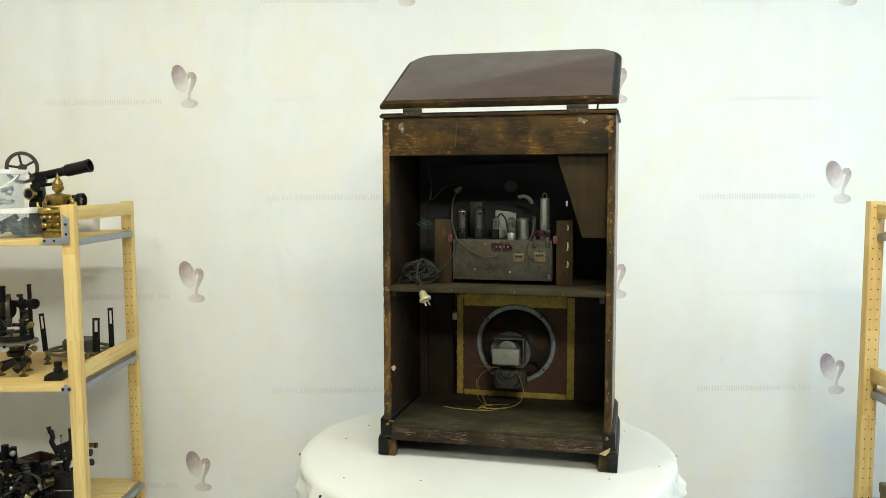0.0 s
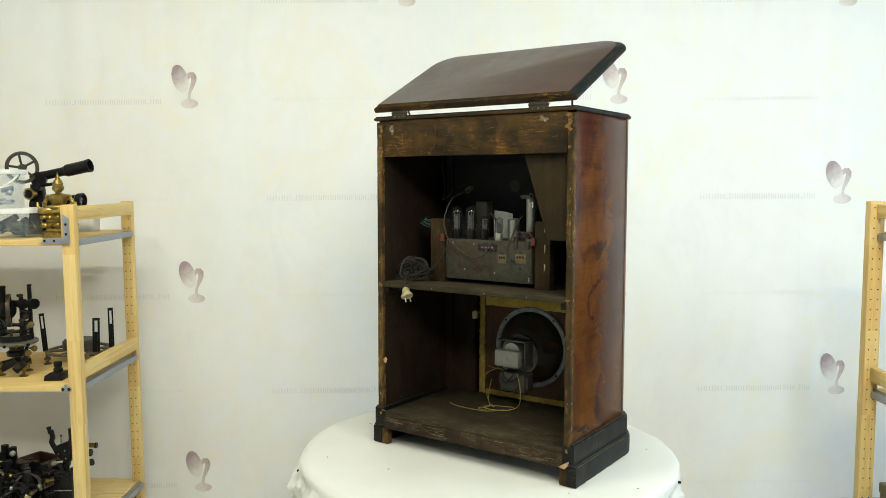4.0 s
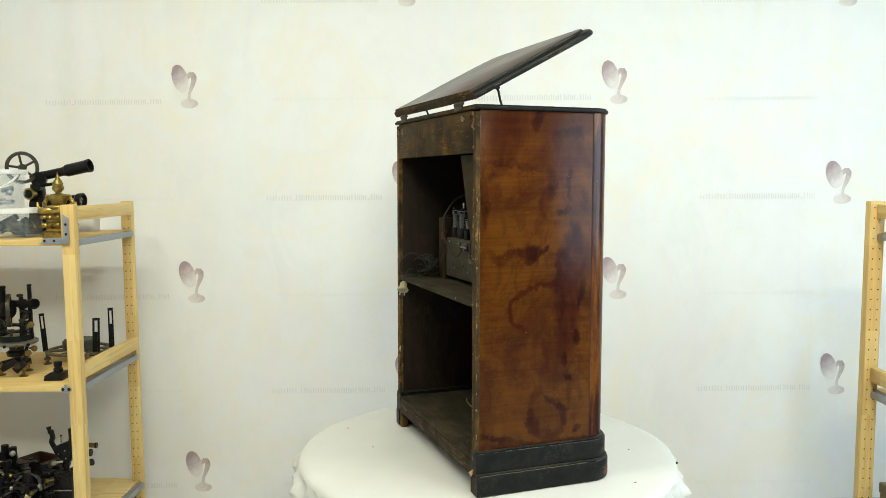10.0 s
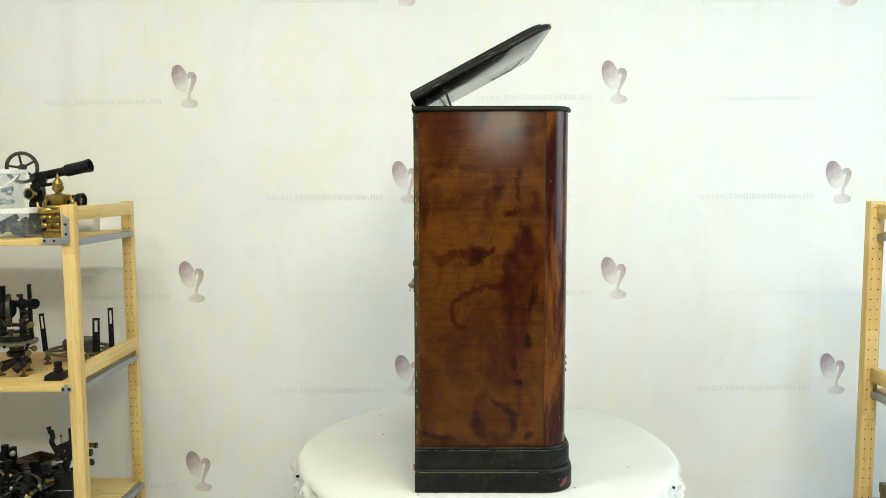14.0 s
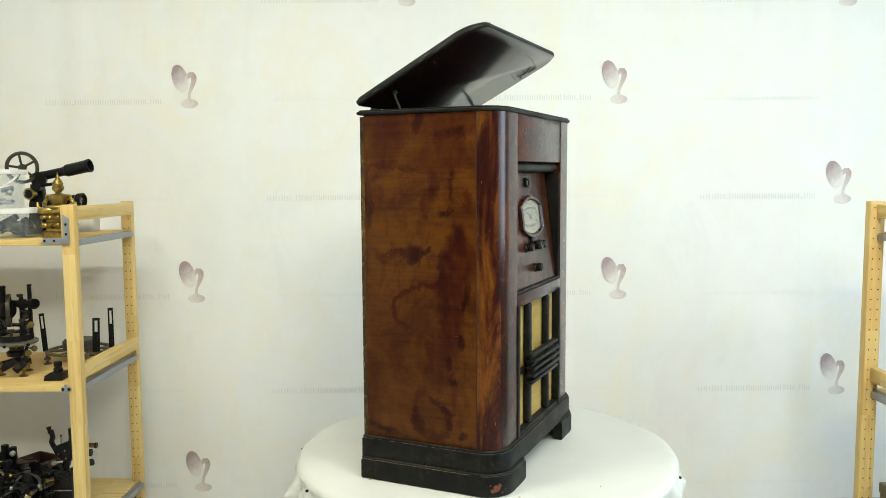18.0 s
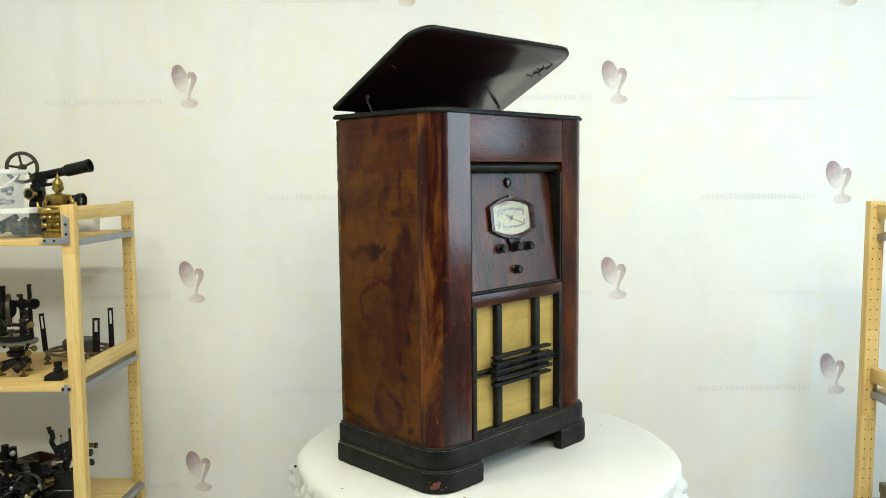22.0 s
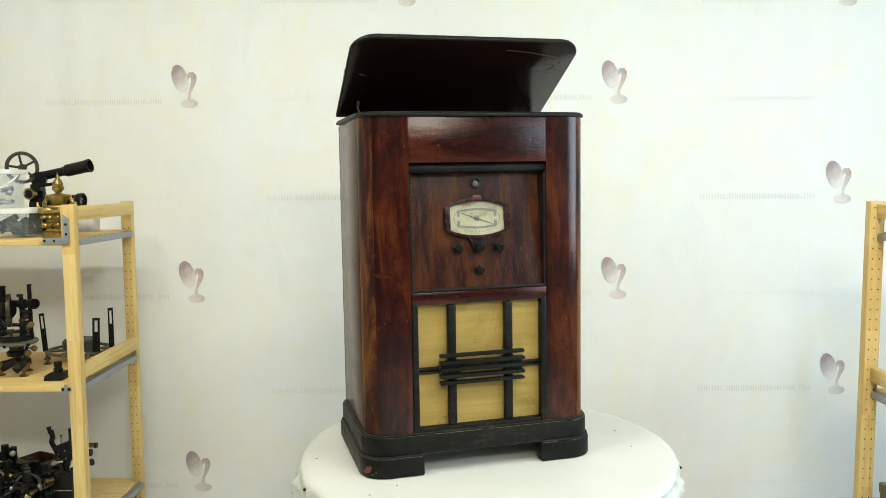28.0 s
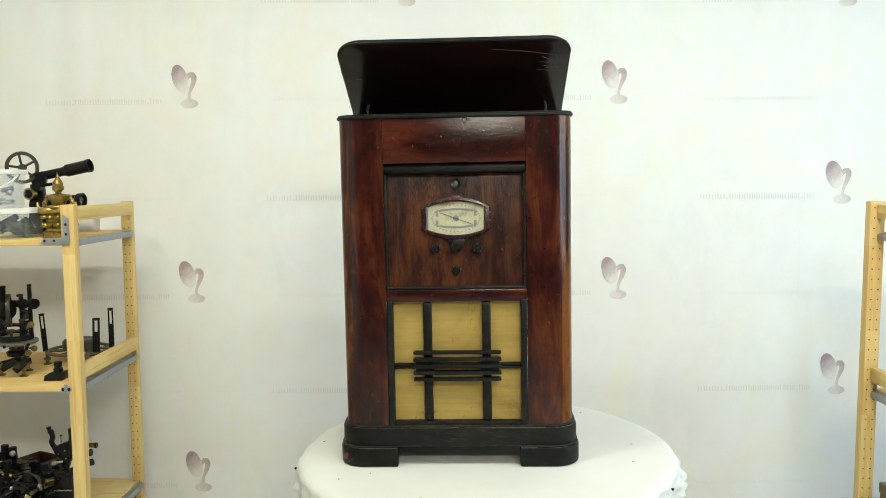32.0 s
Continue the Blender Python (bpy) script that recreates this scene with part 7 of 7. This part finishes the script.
    for p, way, mat in (((0.058, -0.012, 0.169), (0.4, -0.9, 0), BRASS), ((0.058, -0.040, 0.080), (0.5, -0.85, 0), BRASS), ((0.070, -0.030, 0.092), (0.9, -0.4, 0), BRASS), ((-0.026, -0.060, 0.045), (0.1, -1, 0), BRASS), ((0.040, -0.01, 0.196), (0.7, -0.7, 0), worn), ((0.030, -0.02, 0.262), (0, 0, 1), worn), ((0.033, -0.02, 0.180), (0, 0, 1), worn), ((0.046, -0.030, 0.063), (0, 0, 1), worn), ((0.030, -0.055, 0.040), (0.3, -1, 0), worn), ((-0.050, -0.045, 0.072), (-0.4, -0.9, 0), BRASS), ((-0.030, -0.04, 0.192), (-0.5, -0.8, 0.2), worn), ((0.012, -0.05, 0.150), (0, 0, 1), worn)):
        turned(ob, "adjusting_knob", p, way, knob, mat, "brass adjusting knob", 16)
    for p, q, r in (((0.020, -0.010, 0.170), (0.050, 0.002, 0.176), 0.007), ((0.026, -0.010, 0.215), (0.050, 0.002, 0.205), 0.008), ((-0.045, -0.03, 0.205), (-0.010, -0.035, 0.170), 0.008), ((0.030, -0.02, 0.225), (0.036, -0.02, 0.262), 0.006), ((-0.020, -0.06, 0.030), (0.020, -0.050, 0.052), 0.011), ((0.018, -0.052, 0.022), (0.046, -0.040, 0.048), 0.012), ((-0.060, 0.0, 0.110), (-0.060, 0.0, 0.205), 0.009), ((0.040, -0.03, 0.055), (0.050, -0.03, 0.098), 0.006)):
        part("fitting", rod(bmesh.new(), p, q, r, r * 0.92, 14), DARKMETAL, ob, "black turned fitting")
    for k in range(5):
        a = 0.6 + k * 0.5
        turned(ob, "stud", (0.062 * math.cos(-a), 0.062 * math.sin(-a), 0.106), (math.cos(-a), math.sin(-a), 0), [(0.003, 0), (0.003, 0.008), (0.005, 0.008), (0.005, 0.012), (0, 0.012)], BRASS if k % 2 else DARKMETAL, "", 10)
    return ob


theodolite(-1.521, 0.475, S2)


def sighting_ring():
    """A flat spoked ring with upright sight vanes."""
    ob = thing("circumferentor", "dark spoked ring instrument with four upright sight vanes", "surveying instrument", Matrix.Translation((-1.395, 0.660, S2)))
    ring = plain("old_bronze_ring", (0.13, 0.11, 0.07), 0.5, 0.6, 0.4)
    z = 0.040
    bm = bmesh.new()
    lathe(bm, [(0.096, z), (0.112, z), (0.112, z + 0.007), (0.096, z + 0.007), (0.096, z)], None, 56)
    for k in range(6):
        a = k * math.tau / 6 + 0.3
        rod(bm, (0.03 * math.cos(a), 0.03 * math.sin(a), z + 0.004), (0.097 * math.cos(a), 0.097 * math.sin(a), z + 0.004), 0.005, seg=8)
    part("ring", bm, ring, ob, "tarnished bronze ring with spokes")
    bm = bmesh.new()
    lathe(bm, [(0.058, z + 0.002), (0.058, z + 0.030), (0.052, z + 0.036), (0, z + 0.036)], Matrix.Translation((-0.012, 0.03, 0)), 28)
    part("compass_box", bm, plain("dull_grey_box", (0.07, 0.07, 0.06), 0.5, 0.3), ob, "dull grey round box")
    vanes = ((-0.107, -0.030, -4, 0.017, 0.135), (-0.074, 0.080, 0, 0.014, 0.150), (0.085, -0.062, 2, 0.024, 0.122), (0.106, 0.020, 0, 0.018, 0.145))
    for x, y, lean, w, h in vanes:
        bm = bmesh.new()
        box(bm, -w / 2, -w / 2 + w * 0.3, -0.003, 0.003, 0, h, 0.001)
        box(bm, w / 2 - w * 0.3, w / 2, -0.003, 0.003, 0, h, 0.001)
        box(bm, -w / 2 + w * 0.3, w / 2 - w * 0.3, -0.0028, 0.0028, 0, h * 0.60, 0)
        box(bm, -w / 2 + w * 0.3, w / 2 - w * 0.3, -0.0028, 0.0028, h * 0.93, h, 0)
        part("sight_vane", bm, DARKMETAL, ob, "black slotted sight vane", Matrix.Translation((x, y, z + 0.004)) @ Matrix.Rotation(radians(lean), 4, "Y") @ Matrix.Rotation(radians(20), 4, "Z"))
    for x, y in ((-0.098, -0.038), (0.085, -0.055), (0.0, 0.103)):
        bm = bmesh.new()
        lathe(bm, [(0.013, 0), (0.014, 0.003), (0.005, 0.006), (0.005, 0.014), (0.011, 0.016), (0.011, 0.023), (0.006, 0.025), (0.006, z + 0.001), (0, z + 0.001)], Matrix.Translation((x, y, 0)), 14)
        part("levelling_foot", bm, ring, ob, "turned bronze levelling foot")


sighting_ring()
BC = thing("black_case", "small black metal case with a turned knob on the shelf board", "case", Matrix.Translation((-1.352, 0.395, S2)))
bm = bmesh.new()
prism(bm, [(-0.034, 0), (0.026, 0), (0.026, 0.026), (-0.014, 0.026), (-0.031, 0.016)], -0.025, 0.025, "y", 0.003)
part("body", bm, DARKMETAL, BC)
turned(BC, "knob", (0.004, 0, 0.0262), (0, 0, 1), [(0.014, 0), (0.015, 0.010), (0.011, 0.014), (0.013, 0.018), (0.013, 0.032), (0, 0.034)], DARKMETAL, "black turned knob")


# ---- on the lowest board ----
def microscope(name, label, x, y, z, turn):
    ob = thing(name, label, "optical instrument", Matrix.Translation((x, y, z)) @ Matrix.Rotation(radians(turn), 4, "Z"))
    bm = bmesh.new()
    prism(bm, [(-0.042, -0.045), (0.042, -0.045), (0.042, 0.0), (0.02, 0.045), (-0.02, 0.045), (-0.042, 0.0)], -0.015, 0.020, "z", 0.004)
    part("base", bm, DARKMETAL, ob, "heavy black base")
    part("box_body", box(bmesh.new(), -0.028, 0.030, -0.032, 0.020, 0.0202, 0.150, 0.003), DARKMETAL, ob, "black box body")
    part("trim_band", box(bmesh.new(), -0.0295, 0.0315, -0.0345, -0.0322, 0.088, 0.0915, 0.0005), ALU, ob, "bright metal band")
    part("front_plate", box(bmesh.new(), -0.024, 0.026, -0.0335, -0.0323, 0.098, 0.145, 0.0005), BAKELITE, ob, "glossy black front plate")
    bm = bmesh.new()
    strand(bm, [(0.0, 0.0, 0.148), (0.004, 0.0, 0.172), (-0.004, 0.0, 0.196), (-0.028, 0.0, 0.216), (-0.044, 0.0, 0.244), (-0.040, 0, 0.262), (-0.046, 0, 0.286)], 0.0085, 10)
    strand(bm, [(-0.006, 0.0, 0.190), (0.018, 0.0, 0.215), (0.028, 0.0, 0.255), (0.027, 0, 0.292)], 0.014, 10)
    prism(bm, [(-0.040, 0.226), (-0.030, 0.206), (0.0, 0.180), (0.016, 0.176), (0.036, 0.205), (0.030, 0.236), (0.008, 0.246), (-0.012, 0.240)], -0.012, 0.012, "y", 0.003)
    part("arm", bm, DARKMETAL, ob, "black curved arm")
    for p, q, r, mat in (((0.03, 0.0, 0.236), (0.102, 0.0, 0.232), 0.0085, BRASS), ((0.03, -0.02, 0.155), (0.098, -0.03, 0.184), 0.010, DARKMETAL), ((0.03, 0.01, 0.20), (0.078, 0.01, 0.204), 0.011, DARKMETAL), ((-0.048, 0.0, 0.276), (-0.051, 0.0, 0.292), 0.007, DARKMETAL), ((-0.012, 0, 0.238), (-0.012, 0, 0.264), 0.003, ALU)):
        bm = bmesh.new()
        rod(bm, p, q, r, r * 0.92, 14)
        part("eyepiece", bm, mat, ob, "short turned tube")
        bm = bmesh.new()
        d = (Vector(q) - Vector(p)).normalized()
        rod(bm, Vector(q) + d * 0.0003, Vector(q) + d * 0.005, r * 1.15, seg=14)
        part("eyepiece_ring", bm, DARKMETAL, ob, "black ring")
    for p, mat in (((-0.045, -0.036, 0.125), BRASS), ((-0.048, -0.036, 0.080), DARKMETAL), ((-0.036, -0.036, 0.050), ALU), ((-0.056, -0.03, 0.150), DARKMETAL), ((-0.020, -0.034, 0.185), ALU)):
        bm = bmesh.new()
        rod(bm, p, Vector(p) + Vector((-0.008, -0.010, 0.002)), 0.009, 0.008, 14)
        rod(bm, (p[0] + 0.02, p[1] + 0.012, p[2]), p, 0.004)
        part("focus_knob", bm, mat, ob, "worn focus knob")
    for k, (sx, sz) in enumerate(((-0.018, 0.207), (0.004, 0.218), (0.020, 0.212), (0.006, 0.192))):
        bm = lathe(bmesh.new(), [(0.0022, 0), (0.002, 0.001), (0, 0.0012)], Matrix.Translation((sx, -0.0122, sz)) @ Matrix.Rotation(radians(90), 4, "X"), 8)
        part("screw", bm, ALU, ob)
    return ob


microscope("microscope", "black microscope body with brass knobs on the shelf", -1.374, 0.470, S3 + 0.015, 0)


def instrument_heap(x, y, z):
    """A heap of dark instruments, each a thing of its own."""
    rnd = random.Random(21)
    bright = [DARKMETAL, DARKMETAL, DARKMETAL, ALU, DARKMETAL, BRASS, DARKMETAL, IVORY, DARKMETAL]
    for k in range(26):
        ob = thing("instrument_part", "dark metal instrument piece with small nickel knobs", "instrument", Matrix.Translation((x - 0.12 + 0.0100 * k + rnd.uniform(-0.01, 0.01), y + rnd.uniform(-0.11, 0.07), z)) @ Matrix.Rotation(rnd.uniform(0, 6.2), 4, "Z"), "heap of dark instruments")
        h = rnd.uniform(0.165, 0.240) * (1.0 if k < 15 else 0.80)
        turned(ob, "base", (0, 0, 0), (0, 0, 1), [(0.030, 0), (0.032, 0.006), (0.026, 0.014), (0.016, 0.020), (0, 0.020)], DARKMETAL, "round black base", 20)
        turned(ob, "pillar", (0, 0, 0.020), (0, 0, 1), [(0.013, 0), (0.010, h * 0.3), (0.015, h * 0.33), (0.015, h * 0.42), (0.010, h * 0.46), (0.010, h * 0.7), (0.014, h * 0.72), (0.012, h - 0.02), (0, h - 0.02)], DARKMETAL, "black turned pillar", 16)
        kind = k % 5
        zz = h * rnd.uniform(0.70, 0.95)
        way = Vector((math.cos(rnd.uniform(0, 6.2)), math.sin(rnd.uniform(0, 6.2)), rnd.uniform(-0.35, 0.45)))
        if kind == 0:
            turned(ob, "sight_tube", Vector((0, 0, zz)) - way.normalized() * 0.045, way, [(0.011, 0), (0.012, 0.02), (0.0095, 0.024), (0.0095, 0.070), (0.013, 0.074), (0.0145, 0.100), (0.011, 0.100), (0.010, 0.09), (0, 0.09)], DARKMETAL, "black sighting tube")
        elif kind == 1:
            turned(ob, "ring", (0, 0, zz), (way.x, way.y, 0.5), [(0.032, -0.004), (0.041, -0.004), (0.042, 0.0), (0.041, 0.004), (0.032, 0.004), (0.032, -0.004)], rnd.choice([DARKMETAL, OLIVE]), "dark graduated ring", 32)
        elif kind == 2:
            part("frame", prism(bmesh.new(), [(-0.036, zz - 0.06), (0.036, zz - 0.06), (0.030, zz + 0.012), (0.018, zz + 0.012), (0.020, zz - 0.045), (-0.020, zz - 0.045), (-0.018, zz + 0.012), (-0.030, zz + 0.012)], -0.007, 0.007, "y", 0.0015), DARKMETAL, ob, "black forked frame")
        elif kind == 3:
            part("block", box(bmesh.new(), -0.028, 0.028, -0.017, 0.017, zz - 0.05, zz, 0.003), DARKMETAL, ob, "black box with a plate")
            part("plate", box(bmesh.new(), -0.020, 0.020, -0.0190, -0.0172, zz - 0.040, zz - 0.010, 0.0006), rnd.choice([ALU, BAKELITE, OLIVE]), ob, "small face plate")
        else:
            turned(ob, "disc", (0, 0, zz), way, [(0.022, 0), (0.030, 0.001), (0.031, 0.009), (0.022, 0.011), (0.021, 0.005), (0, 0.005)], rnd.choice([DARKMETAL, OLIVE, DARKMETAL]), "round graduated disc", 28)
        for j in range(4):
            a = rnd.uniform(0, 6.2)
            z1 = h * rnd.uniform(0.25, 0.95)
            d = Vector((math.cos(a), math.sin(a), rnd.uniform(-0.25, 0.35))).normalized()
            l = rnd.uniform(0.020, 0.046)
            p = Vector((0, 0, z1))
            part("arm", rod(bmesh.new(), p, p + d * l, rnd.uniform(0.004, 0.009), None, 10), DARKMETAL, ob, "black arm")
            r = rnd.uniform(0.006, 0.011)
            turned(ob, "knob", p + d * (l + 0.0002), d, [(r * 0.6, 0), (r, 0.001), (r, 0.008), (r * 0.6, 0.010), (0, 0.010)], rnd.choice(bright), "turned metal knob", 14)


instrument_heap(-1.560, 0.470, S3)
thing("instrument_case", "low black instrument case under a wooden box", "case", Matrix.Translation((-1.552, 0.650, S3)) @ Matrix.Rotation(radians(-28), 4, "Z"), bm=box(bmesh.new(), -0.075, 0.075, -0.055, 0.055, 0, 0.077, 0.004), material=DARKMETAL)
bm = bmesh.new()
box(bm, -0.062, 0.062, -0.045, 0.045, 0, 0.006, 0.001)
for a in (-1, 1):
    box(bm, -0.062, 0.062, a * 0.045 - 0.003, a * 0.045 + 0.003, 0.0062, 0.070, 0.001)
    box(bm, a * 0.062 - 0.003, a * 0.062 + 0.003, -0.0418, 0.0418, 0.0062, 0.070, 0.001)
thing("open_wooden_box", "small open brown wooden box among the instruments", "box", Matrix.Translation((-1.552, 0.650, S3 + 0.0772)) @ Matrix.Rotation(radians(-28), 4, "Z"), bm=bm, material=BROWNBOX)

# ---- on the other unit ----
bm = bmesh.new()
lathe(bm, [(0.036, -0.008), (0.044, -0.008), (0.044, 0.008), (0.036, 0.008), (0.036, -0.008)], Matrix.Translation((0, 0, 0.060)) @ Matrix.Rotation(radians(90), 4, "X"), 32)
box(bm, -0.03, 0.03, -0.02, 0.02, 0, 0.018, 0.003)
thing("handwheel", "dark metal ring handle on a low foot", "handwheel", LEANING @ Matrix.Translation((0.094, 0.290, 1.122)), bm=bm, material=bpy.data.materials["dark_bronze"])
WC = thing("wooden_case", "brown varnished wooden instrument case", "case", LEANING @ Matrix.Translation((0.150, 0.24, 0.622)))
part("body", box(bmesh.new(), -0.085, 0.085, -0.07, 0.07, 0, 0.072, 0.002), CASEWOOD, WC)
part("lid", box(bmesh.new(), -0.087, 0.087, -0.072, 0.072, 0.0725, 0.092, 0.003), CASEWOOD, WC)
OB = thing("metal_box", "olive painted metal box", "box", LEANING @ Matrix.Translation((0.170, 0.20, 0.150)))
part("body", box(bmesh.new(), -0.12, 0.12, -0.10, 0.10, 0, 0.150, 0.004), OLIVE, OB)
part("lid", box(bmesh.new(), -0.123, 0.123, -0.103, 0.103, 0.1505, 0.185, 0.005), OLIVE, OB)


# ---- what turns ----
TURN = [(0, -13.44), (0.5, -15.98), (1, -18.63), (1.5, -21.38), (2, -24.26), (2.5, -27.11), (3, -30.02), (3.5, -32.76), (5.5, -43.54), (6, -46.47),
        (6.5, -49.35), (7, -52.07), (7.5, -54.90), (8, -57.99), (8.5, -61.34), (9, -64.43), (9.5, -67.18), (10, -69.55), (10.5, -71.74),
        (11, -73.97), (11.5, -76.69), (12, -79.41), (12.5, -81.85), (13, -84.50), (13.5, -87.52), (14, -90.41), (14.5, -93.36), (16.5, -105.28),
        (17, -108.38), (17.5, -111.51), (18, -114.50), (18.5, -117.33), (19, -120.00), (19.5, -122.44), (20, -124.59), (20.5, -126.74),
        (21, -129.17), (21.5, -131.93), (22, -135.10), (22.5, -138.25), (23, -141.24), (23.5, -143.99), (24, -146.64), (24.5, -149.09),
        (25, -151.49), (25.5, -153.86), (27.5, -162.73), (28, -164.69), (28.5, -166.63), (29, -168.65), (29.5, -170.87), (30, -173.22),
        (30.5, -175.65), (31, -178.00), (31.5, -180.30), (32, -182.63)]
LEAN = (-0.508, 0.460)   # the whole turning plate stands a little askew


def motions():
    walk(RADIO, [(t, pose(0.0066, 0, TABLE_Z, *LEAN, a)) for t, a in TURN])
    walk(CLOTH, [(t, pose(CLOTH_C[0], CLOTH_C[1], TABLE_Z - 0.0005, *LEAN, a)) for t, a in TURN])


motions()
